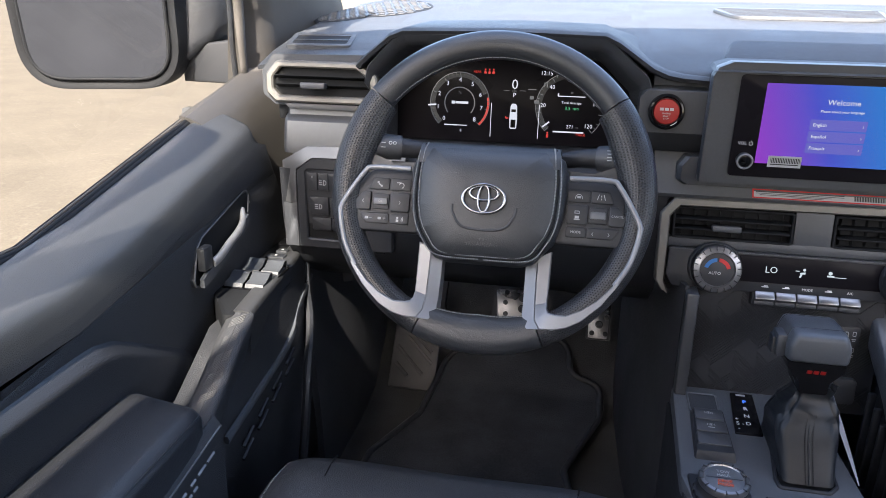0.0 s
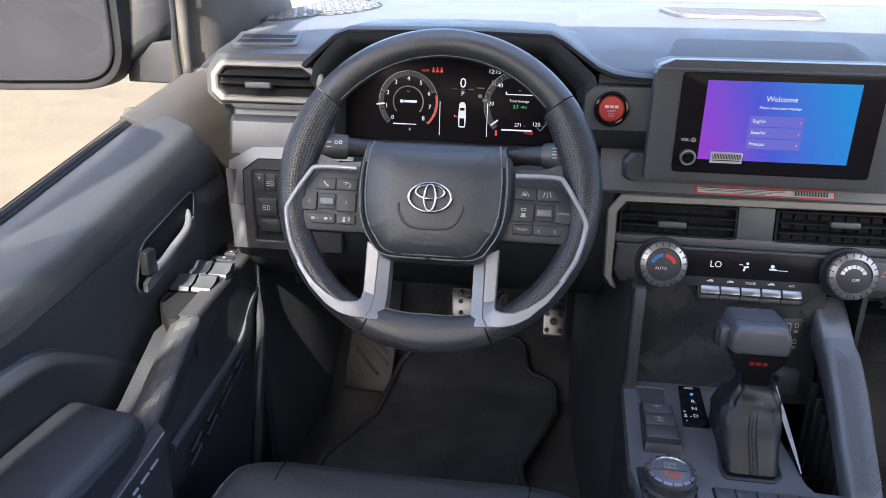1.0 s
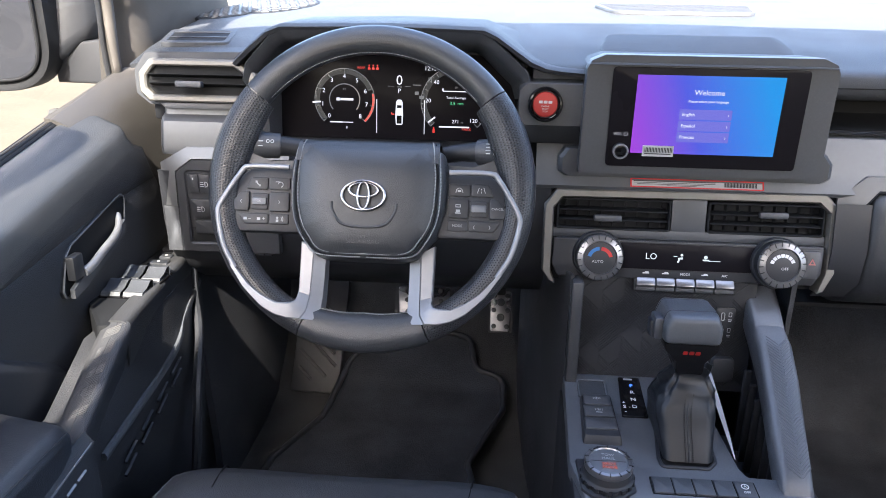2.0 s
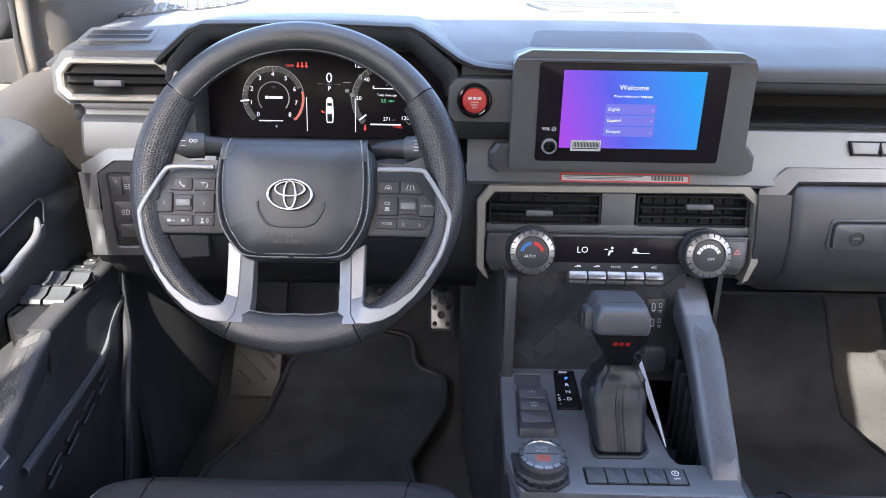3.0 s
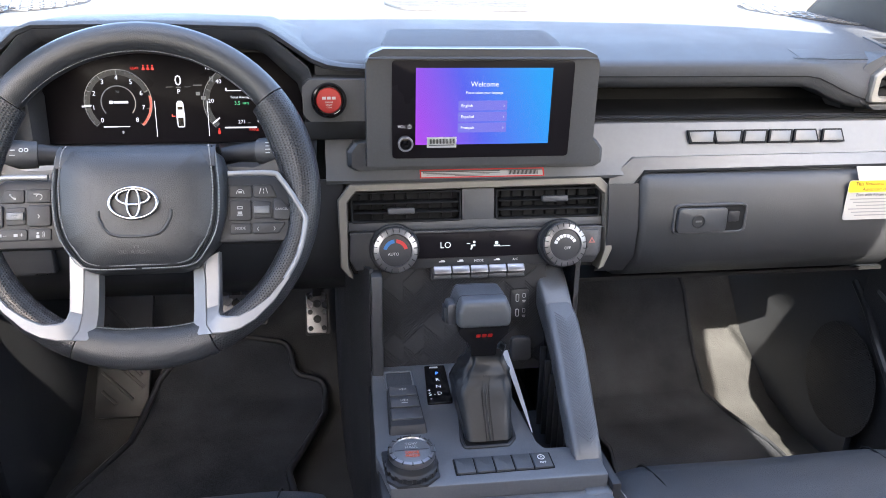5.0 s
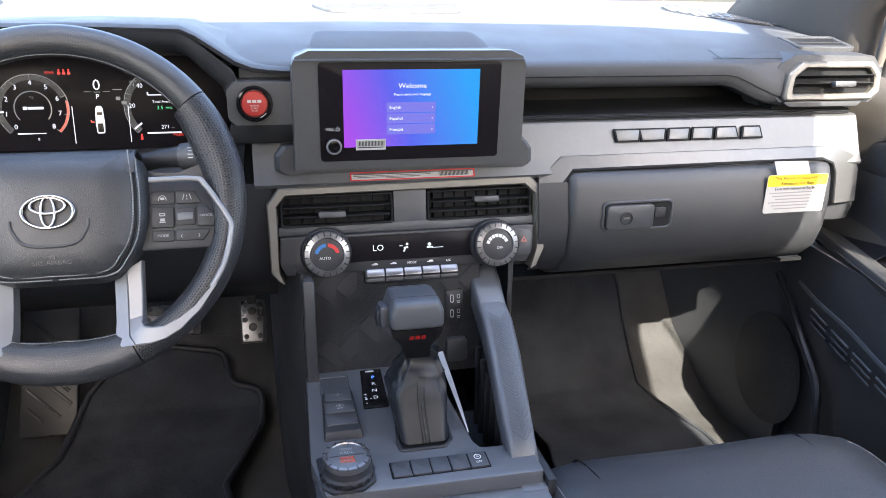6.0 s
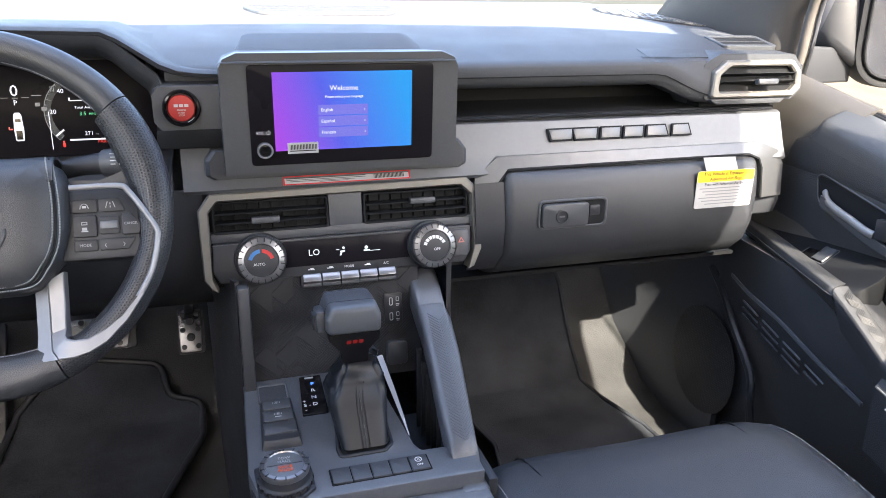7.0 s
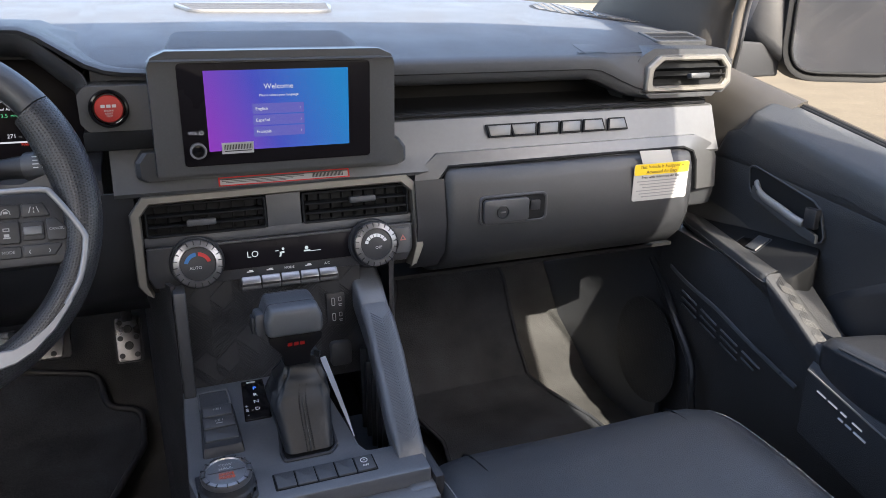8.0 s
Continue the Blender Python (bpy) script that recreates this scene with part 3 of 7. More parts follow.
        rows.append([(s * (x + u * nx), y + u * ny, top + dz + w) for u, w in ((0.026, -0.003), (0.0245, 0.0015), (0.021, 0.003), (0.008, 0.003), (0.003, 0.0015), (0.0005, -0.002), (0.0, -0.007), (0.001, -0.03), (0.004, -0.06))])
    # sun and shade put into the colours: lighter edge above, darker side below
    part("armrest_edge", thick(loft([r[:7] for r in rows]), 0.002), ARM, d, "rounded arm rest edge in lighter sunlit grey", 60)
    part("armrest_side", thick(loft([r[6:] for r in rows]), 0.002), PANEL, d, "arm rest side darkened for shade", 60)
    for i, (sx, sy, w, l) in enumerate([(0.774, 0.245, 0.030, 0.020), (0.768, 0.205, 0.018, 0.014), (0.768, 0.178, 0.030, 0.016)] if left else [(0.790, 0.168, 0.009, 0.010), (0.783, 0.155, 0.009, 0.010)]):
        sw = part("switch", lean_up(turned(box(-w / 2, w / 2, -l / 2, l / 2, -0.001, 0.006 if left else 0.002, 0.0018 if left else 0.0008), Matrix.Translation((s * sx, sy, top)))), GLOSS if i == 0 else HARD, d)
        part("marking", lean_up(turned(plate(circle(0, 0, 0.0022, 12), 0, 0.0003), Matrix.Translation((s * sx, sy, top + (0.0062 if left else 0.0022))))), WHITE, sw)
    for y in (0.125, 0.072) if left else (0.094,):
        well = plate(rect(s * (0.764 if left else 0.772), y, 0.062 if left else 0.032, 0.046 if left else 0.054, 0.003), top - 0.001, top + 0.0012)
        part("switch_well", lean_up(well), GLOSS, d)
        if not left:
            o = rect(0.772, y, 0.032, 0.054, 0.003)
            part("well_rim", lean_up(ring(grow(o, 0.001), grow(o, -0.0006), top, top + 0.0018)), HARD, d)
        for dx in (0.0, 0.031) if left else (0.023,):
            lever = loft([[(s * (0.749 + dx + u), y + v, top + h) for u in (-0.0135, -0.012, 0.012, 0.0135)] for v, h in (((-0.019, 0.0), (-0.015, 0.006), (-0.002, 0.0075), (0.010, 0.014), (0.0165, 0.0135), (0.0185, 0.010), (0.0185, 0.0)) if left else ((-0.024, 0.0012), (-0.022, 0.004), (-0.012, 0.0045), (-0.003, 0.006), (0.001, 0.005), (0.002, 0.0012)))])
            # driver's levers get a lighter grey that stands in for sunlight on them
            part("window_switch", lean_up(thick(lever, 0.0012)), TEXTILE if left else HARD, d, "grey window lift switch", 30)
    # ribbed pull grip between switch panel and elbow pad
    line = [(0.731, -0.018, 0.631), (0.7285, -0.05, 0.6195), (0.725, -0.10, 0.5965), (0.7205, -0.15, 0.574), (0.717, -0.185, 0.560)] if left else [(0.7185, -0.012, 0.6135), (0.7165, -0.05, 0.593), (0.7145, -0.09, 0.570), (0.7115, -0.14, 0.540), (0.710, -0.165, 0.525)]
    rows = []
    for x, y, z in line:
        rows.append([(s * (x + u), y + 0.35 * w, z + w) for u, w in ((0.020, -0.06), (0.020, -0.006), (0.018, -0.001), (0.012, 0.001), (0.0, 0.002), (-0.009, 0.0015), (-0.0145, -0.002), (-0.016, -0.008), (-0.013, -0.03), (-0.008, -0.06))])
    # grip body coloured as shaded, its top sheet and ribs coloured as sunlit
    grip = part("pull_grip", loft(rows, closed=True, caps=True), PANEL, d, "pull grip darkened for shade, with ribbed top", 60)
    part("grip_top", thick(loft([[(x, y, z + 0.0006) for x, y, z in (r[1:5] if left else r[1:7])] for r in rows]), 0.0008), ARM, grip, "ribbed top in lighter sunlit grey", 60)
    a, b = Vector((s * line[0][0], line[0][1], line[0][2])), Vector((s * line[-2][0], line[-2][1], line[-2][2]))
    part("ribs", chevrons(a + Vector((0, -0.012, -0.003)), b, Vector((1, 0, 0)), Vector((0, 0, 1)), 44, 0.0085, 0.0018), ARM, grip)
    # elbow pad
    pz = 0.566 if left else 0.533
    rows = []
    front = 0.0 if left else 0.045
    for y, g in ((-0.198 + front, 0.70), (-0.203 + front, 0.86), (-0.212 + front, 0.95), (-0.235 + front, 1.0), (-0.32, 1.02), (-0.45, 1.02), (-0.60, 1.0)):
        rows.append([(s * (0.742 + u * 0.054 * g), y + 0.02 * abs(u) * (u * s < 0), pz + v * 0.04 * g) for u, v in fillet([(-1, -1), (1, -1), (1, 0.9), (0.6, 1), (-0.80, 1), (-1, 0.66)], 0.26, 4)])
    pad = part("elbow_pad", loft(rows, closed=True, caps=True), DOORPAD, d, "padded black elbow rest", 60)
    part("piping", tube([(s * 0.6905, y, pz + 0.0325) for y in (-0.215 + front, -0.23 + front, -0.3, -0.45, -0.6)], 0.0014, 6), DARK, pad)
    # bright strips, slots and pocket
    za, zb = (0.566, 0.510) if left else (0.513, 0.392)
    ya, xs_ = (-0.186, 0.6835) if left else (-0.135, 0.6835)

    def along(y):
        return za + (zb - za) * (ya - y) / (ya + 0.60)

    strip = loft([[(s * x, y, along(y) + h) for x, h in ((xs_ + 0.007, -0.006), (xs_, -0.0055), (xs_, 0.0035), (xs_ + 0.007, 0.004))] for y in (ya, -0.25, -0.60)])
    part("bright_strip", thick(strip, 0.003), SILVER, d, "satin silver strip below the elbow rest")
    part("panel_wall", thick(loft([[(s * x, y, along(y) + h) for x, h in ((xs_ + 0.012, 0.012), (xs_ + 0.0035, 0.0), (xs_ + 0.005, -0.10))] for y in (-0.62, -0.3, ya + 0.003)]), 0.004), PANEL, d, "black panel under the elbow rest")
    marks = ((0.000, 0.016, 0), (0.020, 0.016, 0), (0.042, 0.010, 0), (0.040, 0.008, 1), (0.052, 0.010, 1), (0.062, 0.016, 0), (0.066, 0.020, 1))
    for o_, l_, r_ in marks:
        y = ya - 0.020 - o_
        part("accent_mark", tube([(s * xs_, y, along(y) - 0.015 - 0.011 * r_), (s * xs_, y - l_, along(y - l_) - 0.015 - 0.011 * r_)], 0.0021, 4), SILVER, d)
    lip = [(0.745, 0.26, 0.575), (0.732, 0.164, 0.552), (0.722, 0.098, 0.527), (0.716, -0.118, 0.501)] if left else [(0.745, 0.26, 0.535), (0.728, 0.19, 0.526), (0.7215, 0.10, 0.5105), (0.718, 0.02, 0.487), (0.716, -0.090, 0.458)]
    lip = curve_points([(s * x, y, z) for x, y, z in lip], 6)
    part("pocket_edge", tube(lip, 0.0042 if left else 0.0026, 6, flat=1.6), CONSOLE, d, "grey lip of the door pocket", 60)
    for i in range(4):
        for q in range(2 if left else 3):
            y = (0.192 - i * 0.054 - 0.001 * q) if not left else 0.115 - i * 0.050 - 0.004 * q
            z0 = (0.512 - i * 0.0162 - q * 0.0125) if not left else 0.512 - i * 0.0145 - q * 0.017
            l = 0.034 if left else 0.030 if i == 3 and q else 0.043
            if i < 3 or q < 2:
                # left ribs in a darker plastic, their shade put into the colour
                part("slot_rib", tube([(s * 0.7205, y, z0), (s * 0.7195, y - l, z0 - l * 0.29)], 0.0026 if left else 0.0019, 5), DARK if left else CONSOLE if q == 0 else HARD, d)

    if not left:
        cone = lathe([(0.0, 0.0014), (0.95, 0.0014), (1.0, 0.0)], 36)
        at = Matrix(((0, 0, -1, 0.7265), (0, -1, 0, 0.290), (-1, 0, 0, 0.345), (0, 0, 0, 1)))
        part("speaker_grille", turned(turned(cone, Matrix.Diagonal((0.112, 0.098, 1, 1))), at), GRILLE, d, "black perforated speaker cover", 60)
    # inside handle: recessed cup, lever and lock rocker
    cup = [(s * a, b) for a, b in ((0.122, 0.700), (0.134, 0.716), (0.140, 0.748), (0.128, 0.752), (0.0, 0.722), (-0.014, 0.712), (-0.028, 0.672), (-0.024, 0.662))]
    mh = Matrix(((0, 0, -s, s * 0.7915), (s, 0, 0, 0), (0, 1, 0, 0), (0, 0, 0, 1)))
    o = fillet(cup, 0.006, 3)
    hd = part("handle_cup", turned(ring(grow(o, 0.003), o, -0.004, 0.003, 0.001), mh), HARD, d, "dark frame round the inside handle")
    part("cup_back", turned(plate(o, -0.002, 0.001), mh), DEEP, hd)
    bar = curve_points([(s * 0.792, 0.122, 0.726), (s * 0.784, 0.108, 0.716), (s * 0.779, 0.085, 0.708), (s * 0.778, 0.05, 0.699), (s * 0.778, 0.02, 0.690), (s * 0.780, 0.004, 0.687)], 6)
    part("door_handle", tube(bar, 0.0048, 10, flat=1.4), SILVER, d, "satin silver inside door handle", 60)
    web = thick(loft([[(s * 0.785, y, z) for z in (zl, zh)] for y, zl, zh in ((0.118, 0.705, 0.722), (0.06, 0.684, 0.70), (0.004, 0.667, 0.684), (-0.024, 0.662, 0.674))]), 0.006)
    part("handle_plate", web, HARD, d, "dark plate below the handle")
    part("lock_rocker", box(min(s * 0.778, s * 0.79), max(s * 0.778, s * 0.79), -0.019, 0.004, 0.682, 0.714, 0.003), DARK, d)
    # window: sill strips, pane and frame
    belt = [(s * 0.866, y, sill(y) + 0.001) for y in (-0.6, -0.4, -0.22, -0.1, 0.1, 0.28, 0.32)]
    part("belt_seal", tube(belt, 0.0036, 8), DEEP, d, "black window belt seal", 60)
    for dx, dz, r, mt, nm in ((-0.0035, -0.003, 0.0042, DEEP, "belt_filler"), (0.0058, 0.0015, 0.0024, PILLAR, "belt_lip"), (0.0100, 0.0, 0.0030, DEEP, "belt_edge")):
        part(nm, tube([(x + s * dx, y, z + dz) for x, y, z in belt], r, 8), mt, d, "", 60)
    rows = [[(s * (0.868 - 0.182 * f), y - 0.43 * f * (1 if y > 0.2 else 0.4 if y >= 0 else 0), sill(y) + (1.43 - sill(y)) * f) for f in (0, 0.5, 1)] for y in (-0.70, -0.22, 0.0, 0.31)]
    part("window_pane", loft(rows), SIDEGLASS, d, "clear side window glass")
    bar = [(s * 0.868, 0.315, 0.885), (s * 0.863, 0.30, 0.94), (s * 0.845, 0.26, 1.05), (s * 0.80, 0.12, 1.20), (s * 0.715, -0.12, 1.41)]
    part("window_frame", tube(curve_points(bar, 5), 0.010, 8), PILLAR, d, "grey window frame", 60)
    part("frame_seal", tube(curve_points([(x + s * 0.006, y - 0.013, z) for x, y, z in bar], 5), 0.004, 6), RUBBER, d, "", 60)
    return d


front_door(-1, "door_driver", "closed driver's door trim in dark grey and black")
front_door(1, "door_passenger", "closed passenger's door trim in dark grey and black")


def wing_mirror(s, turn, x_in, tip):
    m = thing("wing_mirror", (s * 1.15, 0.42, 0.84), "large black door mirror with dusty glass", "mirror", "wing mirrors")
    o = fillet([(s * (a + x_in - 1.05), b) for a, b in ((1.040, 0.847), (1.342, 0.843), (1.352, 1.135), (1.036, 1.135))], [0.09, 0.09, 0.06, 0.06], 9)
    cx = s * (x_in + 0.14)
    front = Matrix.Translation((0, 0.43, 0.98)) @ pose(0, 0, 0, 90 + tip, 0, 0) @ Matrix.Translation((0, -0.98, 0))
    f = Matrix.Translation((cx, 0.43, 0)) @ pose(0, 0, 0, 0, 0, -s * turn) @ Matrix.Translation((-cx, -0.43, 0))
    shell = loft([[(x * g + cx * (1 - g), z * g + 0.98 * (1 - g), w) for x, z in o] for w, g in ((0.004, 0.90), (0.010, 0.93), (0.010, 0.985), (-0.004, 1.0), (-0.05, 1.02), (-0.10, 0.98), (-0.14, 0.75))], closed=True, caps=True)
    part("housing", turned(shell, f @ front), DEEP, m, "black textured mirror housing", 60)
    part("bezel", turned(ring(grow(o, -0.018), grow(o, -0.0235), 0.004, 0.013, 0.002), f @ front), DEEP, m)
    part("mirror_glass", turned(plate(grow(o, -0.024), -0.001, 0.0105), f @ front), MIRROR, m, "dusty mirror glass")
    xs = (x_in - 0.055, x_in - 0.045, x_in + 0.0, x_in + 0.05)
    inner = [[(s * x, y, z) for y, z in fillet([(y0, lo), (0.60, lo), (0.62, hi), (y0 + 0.03, hi)], 0.02, 3)] for x, lo, hi, y0 in zip(xs, (0.96, 0.935, 0.90, 0.87), (1.10, 1.12, 1.13, 1.13), (0.53, 0.505, 0.485, 0.475))]
    part("inner_shell", loft(inner, closed=True, caps=True), DARK, m, "", 50)
    arm = loft([[(s * x, y, z) for y, z in fillet([(0.51, lo), (0.60, lo), (0.60, hi), (0.51, hi)], 0.006, 3)] for x, lo, hi in ((0.89, 0.852, 0.944), (0.95, 0.853, 0.942), (x_in - 0.04, 0.855, 0.932), (x_in + 0.02, 0.856, 0.925))], closed=True, caps=True)
    part("arm", arm, DARK, m, "dark grey mirror arm", 50)


wing_mirror(-1, 11, 1.065, 3)
wing_mirror(1, 25, 1.17, 2)


# ---- dashboard ----
dash = thing("dashboard", (0, 0.4, 0.6), "charcoal dashboard with silver cross band and air vents", "dashboard")

# top pad: a sheet with a rolled front lip
PAD = [(0.275, 0.897), (0.225, 0.896), (0.212, 0.899), (0.206, 0.906), (0.2045, 0.914), (0.2030, 0.927), (0.2065, 0.9325), (0.225, 0.937), (0.29, 0.955), (0.40, 0.976), (0.55, 0.994), (0.70, 1.006), (0.83, 1.018)]
for xs, first in (([-0.80, -0.76, -0.70, -0.628], 7), ([-0.628, -0.55, -0.40, -0.30, -0.245], 8), ([-0.245, -0.235, -0.222], 7), ([-0.222, -0.15, 0.0, 0.15, 0.30, 0.45, 0.50], 0), ([0.50, 0.55, 0.60, 0.66, 0.76, 0.80], 7)):
    rows = []
    for x in xs:
        e = max(0, abs(x) - 0.70) * 0.6
        rows.append([(x, y - 0.10 * x * x * max(0, (y - 0.5) / 0.33), z - e * 0.25) for y, z in PAD[first:]])
    part("top_pad", thick(loft(rows), 0.006), SOFT, dash, "soft charcoal dash top in sunlight", 50)

rows = []
for x, edge, seam, low, top in ((0.50, 0.9285, 0.914, 0.898, 0.937), (0.520, 0.9275, 0.911, 0.893, 0.937), (0.540, 0.9215, 0.903, 0.884, 0.9365), (0.560, 0.912, 0.894, 0.876, 0.936), (0.585, 0.901, 0.884, 0.868, 0.9355), (0.615, 0.889, 0.876, 0.864, 0.935)):
    rows.append([(x, y, z) for y, z in ((0.275, low + 0.004), (0.225, low - 0.001), (0.212, low + 0.001), (0.206, (low + seam) / 2), (0.2045, seam), (0.2030, edge - 0.002), (0.2055, edge + 0.003), (0.2085, edge + 0.4 * (top - edge) + 0.001), (0.216, top - 0.003), (0.228, top + 0.0012), (0.26, 0.9474), (0.285, 0.9522))])
part("lip_turn", thick(loft(rows), 0.003), SOFT, dash, "charcoal lip curving down to the vent", 40)
part("lip_seam", tube([(-0.14, 0.2042, 0.914), (0.50, 0.2042, 0.914), (0.520, 0.2040, 0.911), (0.540, 0.2040, 0.903), (0.560, 0.2040, 0.894), (0.585, 0.2040, 0.884), (0.61, 0.2040, 0.877)], 0.0010, 6), DEEP, dash)
# meter hood: trapezoid arch fading into the pad
HOOD = [(-0.634, 0.930), (-0.626, 0.938), (-0.585, 0.972), (-0.565, 0.980), (-0.42, 0.983), (-0.290, 0.980), (-0.272, 0.972), (-0.225, 0.940), (-0.205, 0.932), (-0.185, 0.929), (-0.155, 0.927), (-0.125, 0.926)]
rows = []
for y, f, push in ((0.262, 0.965, -0.006), (0.205, 0.972, -0.006), (0.186, 0.985, -0.004), (0.183, 1.0, 0.0), (0.190, 1.0, 0.004), (0.30, 1.0, 0.006), (0.40, 1.0, 0.002), (0.52, 0.98, -0.008), (0.62, 0.9, -0.03)):
    rows.append([(-0.418 + (x + 0.418) * f, y + 0.12 * max(0, 0.96 - z), z + push + (0.02 if y > 0.35 and z < 0.95 else 0) + max(0, y - 0.30) * 0.045) for x, z in HOOD])
part("meter_hood", thick(loft(rows), 0.004), SOFT, dash, "charcoal hood over the instruments", 40)
BAY = [(-0.618, 0.795), (-0.618, 0.895), (-0.612, 0.918), (-0.578, 0.955), (-0.560, 0.964), (-0.42, 0.967), (-0.296, 0.964), (-0.282, 0.957), (-0.236, 0.915), (-0.230, 0.895), (-0.230, 0.795)]
rows = []
for y, g, d in ((0.189, 1.035, -0.013), (0.194, 1.012, -0.005), (0.200, 1.0, 0.0), (0.206, 0.992, 0.002), (0.225, 0.982, 0.006), (0.27, 0.955, 0.014), (0.315, 0.93, 0.020)):
    rows.append([(-0.43 + (x + 0.43) * g, y + 0.10 * max(0, 0.96 - z), z - d * (z > 0.85)) for x, z in fillet(BAY, 0.010, 2)[3:-3]])
part("hood_liner", thick(loft(rows), 0.003), HARD, dash, "dark grey inner hood", 40)

# instrument bay
bay = [[(x, y, z) for y, z in ((0.31, 0.950), (0.31, 0.806), (0.25, 0.803), (0.215, 0.800), (0.20, 0.79), (0.195, 0.76))] for x in (-0.625, -0.61, -0.42, -0.25, -0.225)]
part("instrument_bay", thick(loft(bay), 0.006), DARK, dash, "black instrument surround", 40)
# cross band in satin silver, open shelf above it
band = [(0.31, 0.853), (0.210, 0.850), (0.205, 0.847), (0.188, 0.803), (0.186, 0.797), (0.176, 0.777), (0.178, 0.772), (0.30, 0.770)]
part("cross_band", thick(loft([[(x, y, z) for y, z in band] for x in (-0.212, -0.205, 0.0, 0.4, 0.722, 0.738, 0.748)]), 0.004), SATIN, dash, "satin silver cross band", 30)
short = [(0.30, 0.874), (0.216, 0.872), (0.212, 0.870), (0.209, 0.855), (0.205, 0.8525), (0.201, 0.851), (0.196, 0.8465), (0.188, 0.812), (0.189, 0.800), (0.30, 0.79)]
part("cross_band", thick(loft([[(x, y + dy, z) for y, z in short] for x, dy in ((-0.754, 0.03), (-0.751, 0.006), (-0.745, 0.0), (-0.70, 0.0), (-0.64, 0.0), (-0.622, 0.0))]), 0.004), SATIN, dash, "satin silver band end", 30)
# solid matt black box filling the dark gap under the button plate
part("dark_filler", box(-0.238, -0.152, 0.186, 0.215, 0.8325, 0.8575, 0.003), DEEP, dash, "solid black filler below the start button")
part("shelf", thick(loft([[(x, y, z) for y, z in ((0.213, 0.8535), (0.295, 0.856), (0.31, 0.866), (0.31, 0.892), (0.30, 0.899), (0.24, 0.899))] for x in (0.15, 0.74)]), 0.004), DEEP, dash, "black open shelf")
part("shelf_lip", thick(loft([[(x, y, z) for y, z in ((0.222, 0.849), (0.208, 0.8515), (0.206, 0.8545), (0.214, 0.856))] for x in (0.16, 0.735)]), 0.002), DARK, dash)
part("shelf_end", box(0.735, 0.75, 0.225, 0.32, 0.850, 0.90, 0.004), DARK, dash)
part("shelf_clip", box(0.60, 0.736, 0.222, 0.26, 0.852, 0.870, 0.004), DEEP, dash)
part("shelf_clip", box(-0.765, -0.735, 0.214, 0.26, 0.846, 0.868, 0.003), DEEP, dash)

# end pods with air vents
POD = [(0.594, 0.8715), (0.764, 0.869), (0.784, 0.884), (0.786, 0.918), (0.769, 0.941), (0.625, 0.943), (0.606, 0.934), (0.594, 0.926)]
BEZ = [(0.600, 0.8745), (0.760, 0.8745), (0.775, 0.888), (0.776, 0.914), (0.760, 0.9330), (0.632, 0.9330), (0.607, 0.915)]
INN = [(0.614, 0.8840), (0.755, 0.8840), (0.764, 0.893), (0.765, 0.910), (0.754, 0.9235), (0.638, 0.9235), (0.619, 0.910)]


def vent_slats(vent, x0, x1, z0, z1, y, side, blades):
    """Two long louvres, upright vanes behind and the finger tab."""
    for i in range(2):
        z = z0 + (z1 - z0) * (0.36 + 0.34 * i)
        part("louvre", turned(box(x0, x1, -0.007, 0.007, -0.0007, 0.0007, 0.0005), pose(0, y + 0.013, z, -24)), DEEP, vent)
    for i in range(blades):
        x = x0 + (x1 - x0) * (i + 0.5) / blades
        part("vane", turned(box(-0.0009, 0.0009, -0.009, 0.009, -(z1 - z0) * 0.48, (z1 - z0) * 0.48), pose(x, y + 0.034, (z0 + z1) / 2, 0, 0, side * 12)), DEEP, vent)
    xm = x0 + (x1 - x0) * (0.5 + 0.05 * side)
    part("tab", turned(box(-0.019, 0.019, -0.008, 0.004, -0.0045, 0.0045, 0.002), pose(xm, y + 0.002, z0 + (z1 - z0) * 0.40, -10)), HARD, vent, "grey vent tab")


